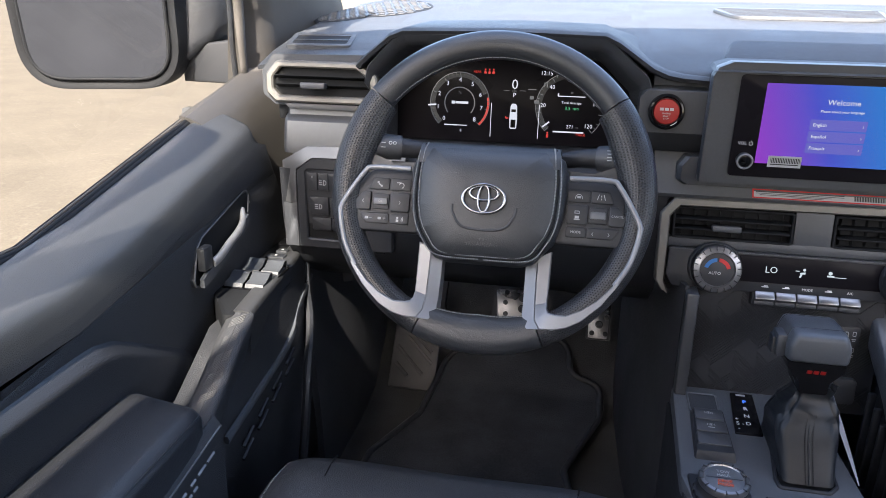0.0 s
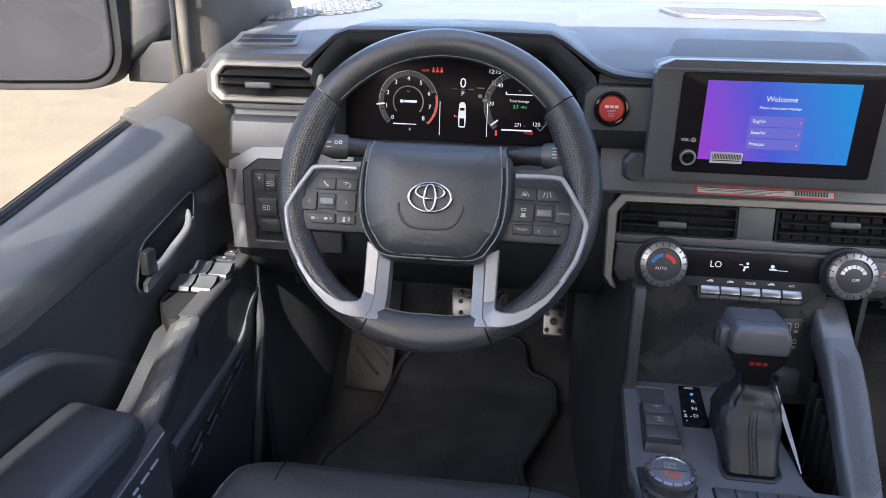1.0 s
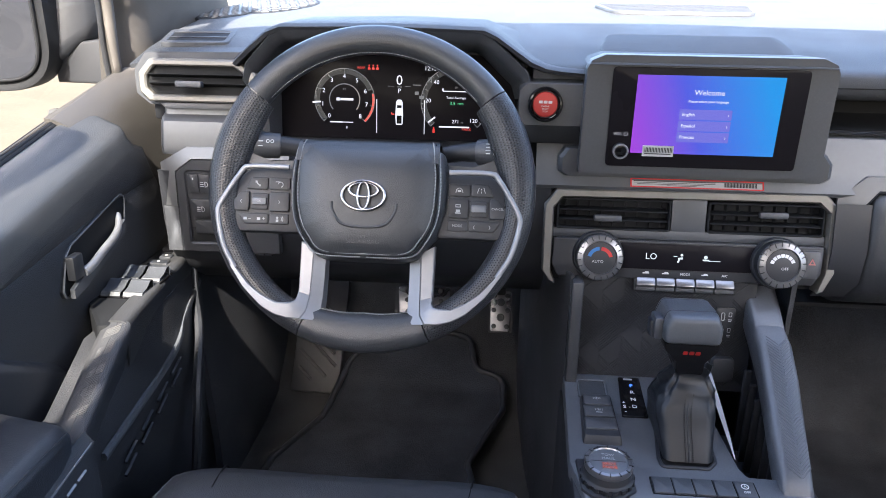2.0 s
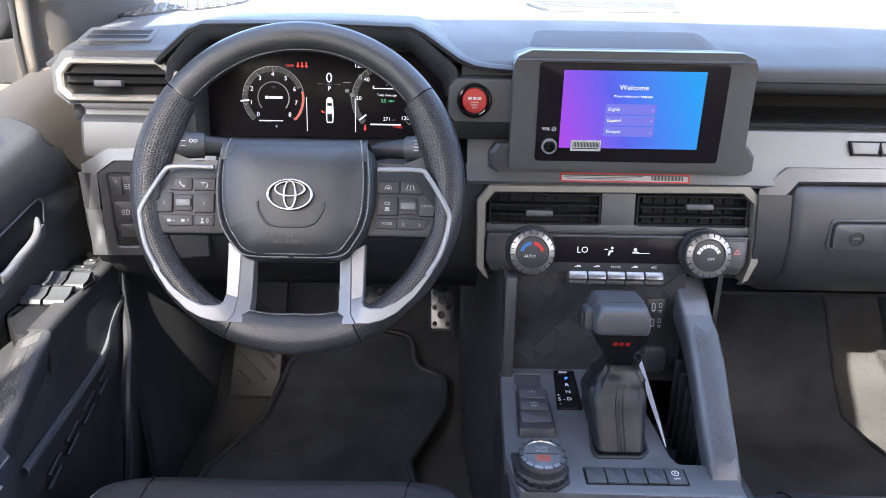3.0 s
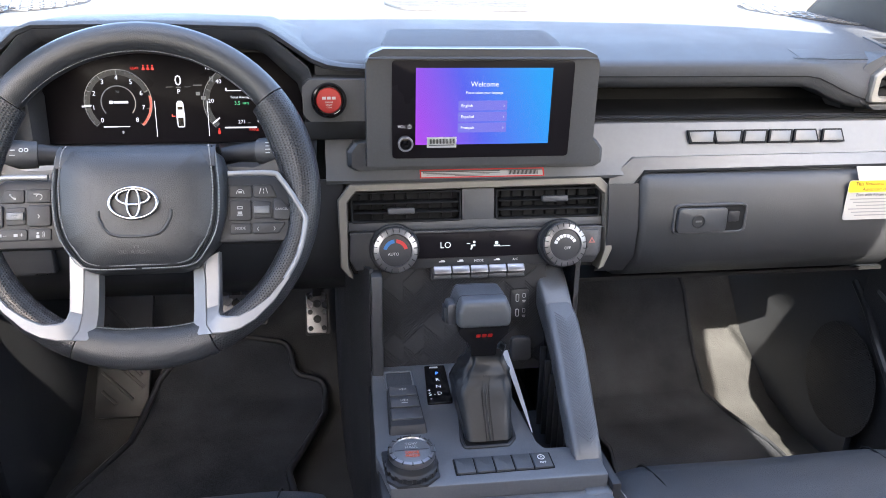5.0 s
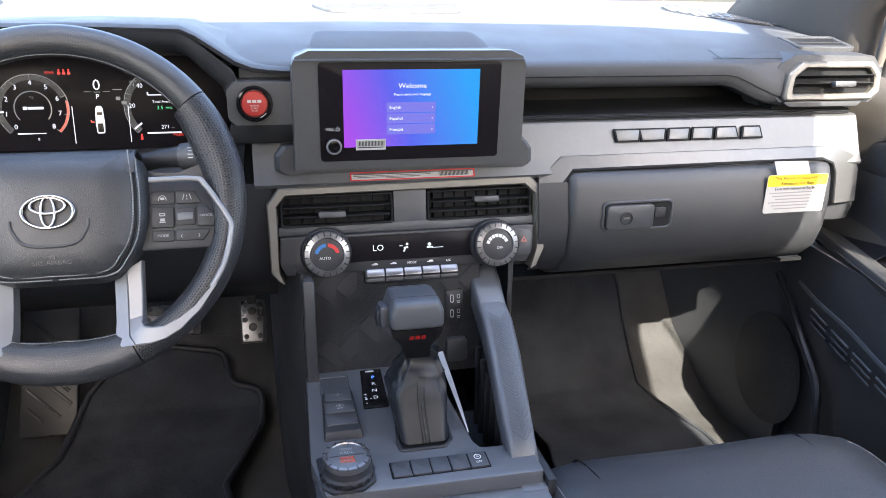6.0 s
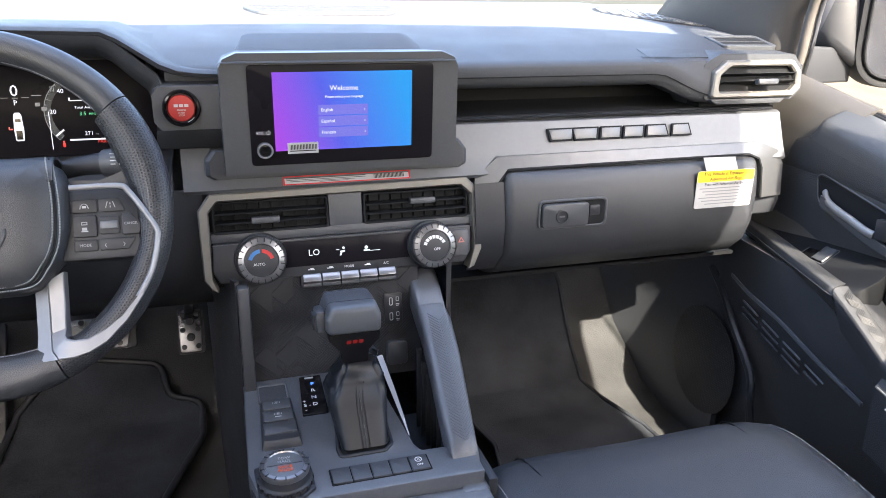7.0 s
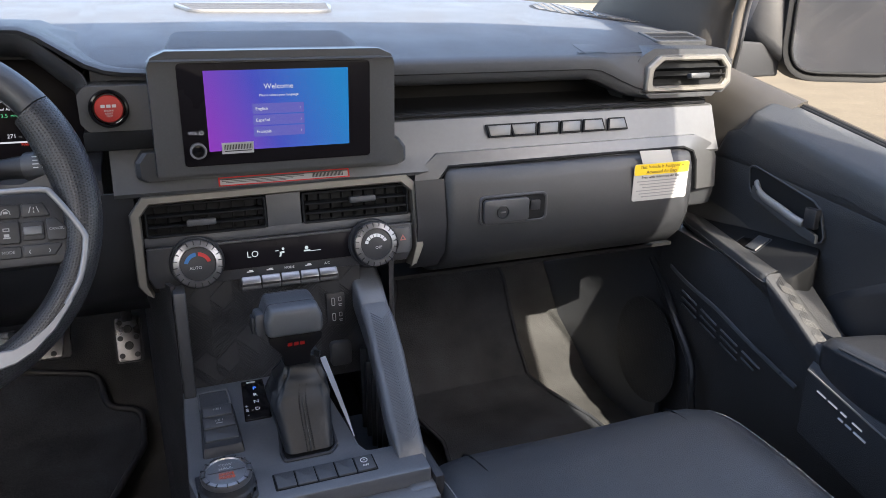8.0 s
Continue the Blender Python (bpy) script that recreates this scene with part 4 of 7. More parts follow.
for s in (-1, 1):
    flip = (lambda p: p) if s > 0 else mirrored
    pod = fillet(flip(POD if s > 0 else [(0.606, 0.870)] + POD[1:6] + [(0.615, 0.936)]), 0.006, 2)
    hole = fillet(flip(INN), 0.006, 2)
    rows = [[(x, y + 0.14 * (z - 0.9) + back * max(0, (z - 0.90)) * 6, z + lift) for x, z in pod] for y, back, lift in ((0.208, 0, 0), (0.30, 0.25, 0.012), (0.42, 0.6, 0.02))]
    part("vent_pod", loft(rows, closed=True, caps=True), SOFT, dash, "charcoal end of the dashboard", 30)
    m = panel(0, 0.2075 - 0.14 * 0.9, 0, 0)
    lean = Matrix.Identity(4)
    lean[1][2] = 0.14
    o, i = fillet(flip(BEZ), 0.007, 3), fillet(flip(INN), 0.006, 3)
    vent = part("air_vent", turned(ring(o, i, -0.004, 0.011, 0.0025), lean @ m), CHAMP, dash, "air vent with satin silver bezel")
    part("vent_back", turned(plate(i, -0.003, 0.0005), lean @ m), DEEP, vent)
    a, b = sorted((s * 0.622, s * 0.760))
    vent_slats(vent, a, b, 0.8855, 0.9215, 0.187, s, 6)
    part("vent_underside", turned(plate(fillet(flip([(0.615, 0.864), (0.74, 0.864), (0.752, 0.873), (0.60, 0.873)]), 0.003, 2), -0.03, 0.004, 0.001), lean @ m), HARD, dash)
    # demister slot on the pod's top
    q = pose(s * 0.722, 0.298, 0.9578, 10.5, 0, s * -8)
    slot = part("demister_vent", turned(ring(rect(0, 0, 0.100, 0.078, 0.010), rect(0, 0, 0.084, 0.056, 0.005), -0.006, 0.0012, 0.0008), q), SOFT, dash)
    part("slot_back", turned(plate(rect(0, 0, 0.086, 0.058, 0.005), -0.005, 0.0002), q), DEEP, slot)
    for v in (-0.006, 0.022):
        part("slot_bar", turned(box(-0.042, 0.042, v - 0.0022, v + 0.0022, 0.0002, 0.0012, 0.0004), q), DARK, slot)

# windscreen corner mesh and the centre speaker grille
def pad_height(x, y):
    """Height of the dash top's surface, which bows towards the cabin at its ends."""
    line = [(b - 0.10 * x * x * max(0, (b - 0.5) / 0.33), c) for b, c in PAD[7:]]
    for (y0, z0), (y1, z1) in zip(line, line[1:]):
        if y <= y1:
            break
    return z0 + (z1 - z0) * (y - y0) / (y1 - y0) - max(0, abs(x) - 0.70) * 0.15


def draped(bm, x, y, turn):
    """Lays a flat mesh on the dash top."""
    turned(bm, pose(x, y, 0, 0, 0, turn))
    for v in bm.verts:
        v.co.z += pad_height(v.co.x, v.co.y)
    return bm


for s in (-1, 1):
    out = bmesh.new()
    for i in range(13):
        for j in range(15):
            u, v = (i - 6) * 0.0200 + (0.0100 if j % 2 else 0), (j - 7) * 0.0173
            if (u / 0.098) ** 2 + (v / 0.118) ** 2 < 1:
                out = join(out, turned(turned(ring(circle(0, 0, 0.0119, 6), circle(0, 0, 0.0094, 6), 0.0002, 0.0022), pose(0, 0, 0, 0, 0, 30)), Matrix.Translation((u, v, 0))))
    g = part("corner_grille", draped(out, s * 0.722, 0.595, s * 12), HARD, dash, "hexagonal mesh grille at the windscreen corner")
    disc = lathe([(r, 0.0006) for r in (0.0, 0.3, 0.55, 0.8, 1.0)] + [(1.02, -0.002)], 40)
    part("grille_back", draped(turned(disc, Matrix.Diagonal((0.108, 0.128, 1, 1))), s * 0.722, 0.595, s * 12), DEEP, g)
sp = pose(0.045, 0.60, 1.0005, 5.0)
grille = part("speaker_grille", turned(plate(fillet([(-0.15, 0.07), (-0.12, -0.06), (0.12, -0.06), (0.15, 0.07)], 0.035, 6), -0.002, 0.0035, 0.0015), sp), HARD, dash, "perforated centre speaker cover")
for i in range(9):
    w = 0.118 + 0.0022 * i
    part("grille_line", turned(box(-w, w, -0.048 + 0.012 * i, -0.0455 + 0.012 * i, 0.003, 0.0042), sp), DARK, grille)

# glove box with its frame
FRAME_O = [(0.190, 0.705), (0.196, 0.772), (0.231, 0.801), (0.70, 0.803), (0.735, 0.788), (0.747, 0.765), (0.747, 0.712)]
FRAME_I = [(0.228, 0.705), (0.226, 0.758), (0.245, 0.782), (0.672, 0.785), (0.692, 0.777), (0.698, 0.762), (0.700, 0.712)]
m = panel(0, 0.1815, 0, 0)
lean = Matrix.Identity(4)
lean[1][2], lean[1][3] = 0.10, -0.10 * 0.79
b = bmesh.new()
lo = [[b.verts.new((x, z, w)) for x, z in r] for r, w in ((FRAME_O, -0.004), (grow(FRAME_O, 0.0), 0.001), (FRAME_I, 0.009), (FRAME_I, -0.02))]
for r0, r1 in zip(lo, lo[1:]):
    for k in range(1, len(FRAME_O)):
        b.faces.new((r0[k - 1], r0[k], r1[k], r1[k - 1]))
part("glove_box_frame", turned(b, lean @ m), SATIN, dash, "satin silver frame round the glove box", 25)
part("shut_line", turned(tube([(x, z, 0.0078) for x, z in FRAME_I], 0.0024, 6), lean @ m), DEEP, dash)
BOXP = [(0.30, 0.586), (0.25, 0.592), (0.20, 0.612), (0.170, 0.640), (0.157, 0.675), (0.154, 0.72), (0.158, 0.755), (0.164, 0.772), (0.172, 0.779), (0.20, 0.780)]
rows = []
for x, inset, d in ((0.236, 0.030, 0.05), (0.238, 0.006, 0.012), (0.243, 0.002, 0.004), (0.252, 0, 0), (0.35, 0, 0), (0.55, 0, 0), (0.676, 0, 0), (0.684, 0.002, 0.004), (0.690, 0.006, 0.012), (0.692, 0.03, 0.05)):
    rows.append([(x, y + d, 0.70 + (z - 0.70) * (1 - inset * 2)) for y, z in BOXP])
glove = part("glove_box", thick(loft(rows), 0.004), LID, dash, "charcoal glove box door", 50)
gm = panel(0.347, 0.1545, 0.7135, 0)
o = rect(0, 0, 0.116, 0.046, 0.010)
part("latch_recess", turned(ring(o, rect(0, 0, 0.108, 0.039, 0.008), -0.004, 0.0028, 0.001), gm), HARD, glove)
part("recess_back", turned(plate(rect(0, 0, 0.110, 0.041, 0.008), -0.002, 0.0009), gm), DEEP, glove)
latch = part("latch", turned(plate(rect(-0.014, -0.001, 0.077, 0.037, 0.007), 0.001, 0.0075, 0.002), gm), HARD, glove, "grey glove box latch")
LOCK = panel(0.347 - 0.021, 0.1545, 0.7135 - 0.002, 0)
part("lock_cylinder", turned(lathe([(0.0105, 0.006), (0.0105, 0.0085), (0.009, 0.0092), (0.0085, 0.0078), (0, 0.0078)], 24), LOCK), DARK, glove)
part("keyhole", turned(plate(rect(0, 0, 0.009, 0.0025), 0.0075, 0.0086), LOCK), BRIGHT, glove)
part("latch_tongue", turned(plate(rect(0.036, 0.003, 0.018, 0.016, 0.003), 0.001, 0.004, 0.001), gm), DARK, glove)
under = [(0.25, 0.588), (0.36, 0.582), (0.50, 0.592), (0.66, 0.64)]
part("lower_cover", thick(loft([[(x, y, z) for y, z in under] for x in (0.17, 0.45, 0.73)]), 0.006), DEEP, dash, "black cover below the glove box")
for x0, x1, y0 in ((0.36, 0.47, 0.305), (0.36, 0.52, 0.325)):
    part("cover_slit", box(x0, x1, y0, y0 + 0.005, 0.578, 0.584, 0.001), HARD, dash)
# end caps of the dash
for s in (-1, 1):
    a, b = sorted((s * 0.700, s * 0.752))
    rows = [[(s * x, y, z) for y, z in ((0.206, 0.842), (0.192, 0.80), (0.178, 0.74), (0.178, 0.70), (0.186, 0.678), (0.21, 0.668))] for x in (0.698, 0.74, 0.752, 0.757)]
    if s > 0:
        for r, d in zip(rows, (0, 0, 0.004, 0.03)):
            r[:] = [(x, y + d, z) for x, y, z in r]
        part("dash_end", thick(loft(rows), 0.005), HARD, dash, "dark grey dash end", 40)
    part("end_block", box(*sorted((s * 0.60, s * 0.765)), 0.24, 0.62, 0.70, 0.90, 0.02), HARD, dash)
part("stack_flank", thick(loft([[(0.192 + 0.02 * f, y, z) for y, z in ((0.172, 0.765), (0.160, 0.70), (0.166, 0.655), (0.20, 0.622))] for f in (0, 0.9, 1.9, 2.3)]), 0.003), DARK, dash, "black panel beside the centre stack", 50)

# driver's knee panel and switch bank
knee = [(0.186, 0.778), (0.190, 0.70), (0.198, 0.66), (0.23, 0.62), (0.30, 0.575), (0.42, 0.565)]
part("knee_panel", thick(loft([[(x, y, z) for y, z in knee] for x in (-0.755, -0.60, -0.40, -0.22, -0.190)]), 0.005), DARK, dash, "black knee panel", 40)
part("hood_release", join(box(-0.655, -0.595, 0.188, 0.205, 0.648, 0.682, 0.004), box(-0.645, -0.605, 0.180, 0.192, 0.652, 0.668, 0.003)), DARK, dash, "black release lever")
m = panel(0, 0.1835, 0, 0)
BO = [(-0.752, 0.725), (-0.751, 0.789), (-0.711, 0.812), (-0.56, 0.815)]
BI = [(-0.7295, 0.725), (-0.728, 0.778), (-0.703, 0.7965), (-0.56, 0.799)]
b = bmesh.new()
lo = [[b.verts.new((x, z, w)) for x, z in r] for r, w in ((BO, -0.012), (BO, -0.001), (BI, 0.005), (BI, -0.012))]
for r0, r1 in zip(lo, lo[1:]):
    for k in range(1, len(BO)):
        b.faces.new((r0[k - 1], r0[k], r1[k], r1[k - 1]))
part("bank_frame", turned(b, m), SATIN, dash, "satin silver chamfered frame", 20)
part("bank_flank", turned(plate([(-0.752, 0.655), (-0.7295, 0.655), (-0.7295, 0.7245), (-0.752, 0.7245)], -0.012, 0.002, 0.002), m), HARD, dash)
bank = part("switch_bank", turned(ring(fillet([(-0.729, 0.655), (-0.58, 0.655), (-0.58, 0.798), (-0.703, 0.796), (-0.729, 0.777)], 0.003, 2), fillet([(-0.714, 0.670), (-0.645, 0.670), (-0.645, 0.778), (-0.71, 0.778), (-0.714, 0.774)], 0.003, 2), -0.008, 0.004, 0.002), m), DARK, dash, "black switch surround")
part("bank_back", turned(plate([(-0.716, 0.668), (-0.64, 0.668), (-0.64, 0.78), (-0.716, 0.78)], -0.008, -0.003), m), DEEP, bank)
for z, xs in ((0.760, (-0.7035, -0.6865, -0.663)), (0.7225, (-0.6945, -0.662)), (0.694, (-0.691, -0.66))):
    for k, x in enumerate(xs):
        w = 0.0155 if len(xs) == 3 and k < 2 else 0.030
        sw = part("switch", turned(plate(rect(x, z, w, 0.027 if z > 0.7 else 0.020, 0.002), -0.004, 0.0035, 0.0012), m), DARK, bank)
        if k == 0 and len(xs) == 3:
            part("switch_mark", bars(m, [(x, z + 0.007, 0.0016, 0.003)], 0.0038), GREYPRINT, sw)
        elif (k == 1 and len(xs) == 3) or (k == 0 and z > 0.71 and len(xs) == 2):
            part("switch_mark", turned(join(plate(arc(x + 0.001, z - 0.001, 0.0032, 0.0041, -90, 90, 10), 0.003, 0.0041), plate(rect(x + 0.0006, z - 0.001, 0.0009, 0.008), 0.003, 0.0041), plate(rect(x - 0.004, z + 0.002, 0.005, 0.0009), 0.003, 0.0041), plate(rect(x - 0.004, z - 0.001, 0.005, 0.0009), 0.003, 0.0041), plate(rect(x - 0.004, z - 0.004, 0.005, 0.0009), 0.003, 0.0041)), m), GREYPRINT, sw)

# ---- start button ----
start = thing("start_button", (-0.203, 0.19, 0.86), "round red start button in a black ring on a dark plate", "button")
o = fillet([(-0.2395, 0.868), (-0.231, 0.857), (-0.150, 0.857), (-0.150, 0.914), (-0.230, 0.914), (-0.2395, 0.904)], 0.006, 3)
rows = [[(x, z + max(0, z - 0.89) * up, w) for x, z in o] for w, up in ((-0.05, 0.65), (-0.002, 0.03), (0.002, 0.0), (0.004, -0.06))]
part("plate", turned(loft(rows, closed=True, caps=True), panel(0, 0.192, 0, 0)), HARD, start, "dark grey mounting plate", 40)
m = panel(-0.2045, 0.1885, 0.8855, 6) @ Matrix.Diagonal((0.80, 0.80, 1, 1))
part("button_ring", turned(lathe([(0.0295, 0), (0.0295, 0.006), (0.0275, 0.009), (0.0245, 0.0095), (0.023, 0.006)]), m), GLOSS, start, "black gloss ring")
part("button_cap", turned(lathe([(0.0212, 0.003), (0.0212, 0.0075), (0.0200, 0.0088), (0.012, 0.0092), (0, 0.0093)]), m), RED, start, "red button cap")
part("legend", bars(m, [(-0.008, 0.004, 0.0062, 0.0045), (0.0, 0.004, 0.0062, 0.0045), (0.008, 0.004, 0.0062, 0.0045)], 0.0096), GREYPRINT, start)
for txt, v in (("ENGINE", -0.003), ("START", -0.0075), ("STOP", -0.0115)):
    writing("legend", txt, 0.0038, m @ Matrix.Translation((0, v, 0.0093)), GREYPRINT, start)
part("index_mark", turned(plate(arc(0, 0, 0.0232, 0.0240, -70, -40, 8), 0.0085, 0.0098), m), WHITE, start)

# ---- instrument cluster ----
clu = thing("instrument_cluster", (-0.42, 0.29, 0.8), "digital instrument display with two round dials, switched on", "display")
M = panel(-0.4265, 0.296, 0.8755, 6)
part("glass", turned(plate(rect(0, 0, 0.365, 0.128, 0.012), -0.008, 0.0, 0.001), M), LCD_BLACK, clu, "black display glass")


def dial(cx, red, marks, needle, size=0.0095, figures=0.0345, g=0.96):
    part("dial_arc", turned(plate(arc(cx, -0.006, 0.0475 * g, 0.0485 * g, -46, 226, 40), 0, 0.0004), M), GLOW_GREY, clu)
    part("dial_band", turned(plate(arc(cx, -0.006, 0.040 * g, 0.0468 * g, 20, 226, 40), 0.0, 0.0003), M), material("dim dial band", (0.05, 0.055, 0.06), 0.5), clu)
    if red:
        part("red_zone", turned(plate(arc(cx, -0.006, 0.0445 * g, 0.048 * g, -46, 12, 12), 0, 0.0006), M), GLOW_RED, clu)
    ticks = bmesh.new()
    for k in range(33):
        a = radians(226 - k * 272 / 32)
        r = (0.0415 if k % 4 == 0 else 0.0445) * g
        d = Vector((math.cos(a), math.sin(a)))
        n = Vector((-d.y, d.x)) * 0.0004
        p = [d * r + n, d * r - n, d * 0.0475 * g - n, d * 0.0475 * g + n]
        ticks = join(ticks, plate([(cx + q.x, q.y - 0.006) for q in p], 0, 0.0007))
    part("ticks", turned(ticks, M), GLOW_GREY, clu)
    for txt, deg in marks:
        a = radians(deg)
        writing("figure", txt, size, M @ Matrix.Translation((cx + figures * math.cos(a), -0.006 + figures * math.sin(a), 0)), GLOW_WHITE, clu)
    a = radians(needle)
    d, n = Vector((math.cos(a), math.sin(a))), Vector((-math.sin(a), math.cos(a)))
    p = [d * 0.037 + n * 0.0012, d * 0.037 - n * 0.0012, d * 0.050 - n * 0.0012, d * 0.050 + n * 0.0012]
    part("needle", turned(plate([(cx + q.x, q.y - 0.006) for q in p], 0, 0.001), M), GLOW_WHITE, clu)


TX, SX = -0.0755, 0.0925
dial(TX, True, [(str(k), 226 - 34 * k) for k in range(9)], 186)
dial(SX, False, [("20", 178), ("40", 134), ("60", 92), ("80", 48), ("100", 8), ("120", -43)], 218, 0.0085, 0.040, 1.06)
part("inner_arc", turned(plate(arc(TX, -0.006, 0.0225, 0.0242, -40, 220, 32), 0, 0.0005), M), GLOW_GREY, clu)
part("inner_figure", bars(M, [(TX - 0.010, -0.0055, 0.005, 0.0045), (TX + 0.0035, -0.0055, 0.020, 0.0035)], 0.0006), GLOW_WHITE, clu)
writing("figure", "7.5", 0.0042, M @ Matrix.Translation((TX, 0.009, 0)), GLOW_GREY, clu)
part("temperature_bar", bars(M, [(TX - 0.005, -0.040, 0.036, 0.0012), (TX - 0.013, -0.040, 0.02, 0.0018)], 0.0006), GLOW_WHITE, clu)
writing("figure", "8", 0.0055, M @ Matrix.Translation((TX + 0.003, -0.048, 0)), GLOW_WHITE, clu)
part("fuel_bar", bars(M, [(SX + 0.0, -0.043, 0.046, 0.0022)], 0.0006), GLOW_WHITE, clu)
writing("figure", "271", 0.0075, M @ Matrix.Translation((SX + 0.002, -0.035, 0)), GLOW_WHITE, clu)
writing("figure", "mi", 0.0042, M @ Matrix.Translation((SX + 0.012, -0.036, 0)), GLOW_GREY, clu)
writing("legend", "Total Average", 0.0052, M @ Matrix.Translation((SX + 0.002, 0.0005, 0)), GLOW_WHITE, clu)
writing("figure", "3.5", 0.0072, M @ Matrix.Translation((SX - 0.003, -0.008, 0)), GLOW_GREEN, clu)
writing("legend", "MPG", 0.0045, M @ Matrix.Translation((SX + 0.009, -0.0085, 0)), GLOW_GREEN, clu)
part("economy_bar", bars(M, [(SX + 0.002, 0.010, 0.040, 0.0014), (SX - 0.018, 0.012, 0.002, 0.004)], 0.0006), GLOW_WHITE, clu)
writing("figure", "30", 0.004, M @ Matrix.Translation((SX + 0.002, 0.0155, 0)), GLOW_GREY, clu)
writing("figure", "60", 0.004, M @ Matrix.Translation((SX + 0.02, 0.0155, 0)), GLOW_GREY, clu)
writing("legend", "PARK", 0.0060, M @ Matrix.Translation((SX + 0.019, -0.0465, 0)), GLOW_RED, clu)
writing("clock", "12:15", 0.0085, M @ Matrix.Translation((0.0555, 0.0425, 0)), GLOW_WHITE, clu)
writing("figure", "0", 0.021, M @ Matrix.Translation((0.0085, 0.024, 0)), GLOW_WHITE, clu)
part("underline", bars(M, [(-0.004, 0.0155, 0.009, 0.0006), (0.021, 0.0155, 0.009, 0.0006)], 0.0006), GLOW_GREY, clu)
writing("legend", "MPH", 0.0036, M @ Matrix.Translation((0.0085, 0.0145, 0)), GLOW_GREY, clu)
writing("legend", "P", 0.0095, M @ Matrix.Translation((0.0085, 0.0085, 0)), GLOW_WHITE, clu)
car = fillet([(0.0035, -0.042), (0.0135, -0.042), (0.0145, -0.028), (0.0135, -0.008), (0.0115, -0.004), (0.0055, -0.004), (0.0035, -0.008), (0.0025, -0.028)], 0.002, 2)
part("car_symbol", turned(plate(car, 0, 0.0006), M), GLOW_WHITE, clu)
part("car_bed", turned(join(plate(rect(0.0085, -0.034, 0.0075, 0.012), 0.0006, 0.001), plate(rect(0.0085, -0.0145, 0.007, 0.004), 0.0006, 0.001)), M), GLOSS, clu)
part("door_warning", bars(M, [(-0.001, -0.026, 0.0045, 0.0018), (-0.003, -0.0245, 0.0015, 0.003)], 0.0006), GLOW_RED, clu)
writing("legend", "REAR", 0.0052, M @ Matrix.Translation((TX + 0.026, 0.0415, 0)), GLOW_RED, clu)
for k in range(3):
    u = TX + 0.038 + 0.0062 * k
    part("belt_warning", turned(join(plate(fillet([(u - 0.0026, 0.039), (u + 0.0026, 0.039), (u + 0.0012, 0.0435), (u - 0.0012, 0.0435)], 0.0006, 1), 0, 0.0006), plate(circle(u, 0.0452, 0.0014, 8), 0, 0.0006)), M), GLOW_RED, clu)
part("seat_belt_warning", turned(join(plate(circle(SX - 0.031, -0.045, 0.0014, 8), 0, 0.0006), plate(rect(SX - 0.031, -0.0495, 0.0034, 0.006, 0.001), 0, 0.0006)), M), GLOW_RED, clu)
for u in (-0.026, 0.047):
    part("divider", turned(plate(fillet([(u - 0.0005, -0.055), (u + 0.0005, -0.055), (u + 0.0005, -0.004), (u - 0.0005, -0.004)], 0.0001, 1), 0, 0.0005), M), GLOW_WHITE, clu)
part("status_marks", bars(M, [(0.035, 0.018, 0.012, 0.0012), (0.035, 0.006, 0.006, 0.005), (0.0425, 0.0, 0.007, 0.005), (0.053, 0.026, 0.0012, 0.008), (0.057, 0.026, 0.0012, 0.008), (0.055, 0.028, 0.0012, 0.004)], 0.0005), GLOW_GREY, clu)

# ---- centre display ----
disp = thing("centre_display", (0, 0.17, 0.79), "touch screen in a dark grey upright housing, switched on", "display")
HP = [(-0.158, 0.800), (0.158, 0.800), (0.157, 0.938), (0.152, 0.949), (0.135, 0.9565), (-0.135, 0.9565), (-0.152, 0.949), (-0.157, 0.938)]
m = panel(0, 0.158, 0, 0)
tip = Matrix.Identity(4)
tip[1][2], tip[1][3] = -0.06, 0.06 * 0.88
o = fillet(HP, 0.003, 2)
rows = [[(x * g, 0.88 + (z - 0.88) * g, w) for x, z in o] for w, g in ((-0.085, 0.90), (-0.02, 0.99), (0.0, 1.0), (0.008, 0.992))]
h = loft(rows, closed=True, caps=True)
hin = fillet([(-0.123, 0.811), (0.121, 0.811), (0.121, 0.9445), (-0.123, 0.9445)], 0.008, 2)
part("housing", turned(h, tip @ m), HARD, disp, "dark grey display housing", 30)
ramp = [(-0.157, 0.9435), (-0.135, 0.9455), (0.135, 0.9455), (0.157, 0.9435), (0.153, 0.950), (0.135, 0.9575), (-0.135, 0.9575), (-0.153, 0.950)]
brow_rows = [[(x * g, 0.944 + (z - 0.944) * f, w) for x, z in ramp] for w, f, g in ((-0.07, 0.75, 0.97), (-0.026, 0.86, 0.985), (0.0105, 0.12, 1.0), (0.012, 0.0, 1.0))]
part("brow", turned(loft(brow_rows, closed=True, caps=True), tip @ m), SOFT, disp, "light grey chamfered brow", 25)
part("bezel", turned(plate(fillet([(-0.123, 0.812), (0.121, 0.812), (0.121, 0.9415), (-0.123, 0.9415)], 0.006, 4), 0.006, 0.0105, 0.001), tip @ m), LCD_BLACK, disp, "black glass bezel")
SM = tip @ m @ Matrix.Translation((-0.0005, 0.8815, 0.0107))
lcd = bpy.data.materials.new("violet to blue screen picture")
lcd.use_nodes = True
t = lcd.node_tree
bs = t.nodes["Principled BSDF"]
bs.inputs["Base Color"].default_value, bs.inputs["Roughness"].default_value = (0.01, 0.01, 0.012, 1), 0.15
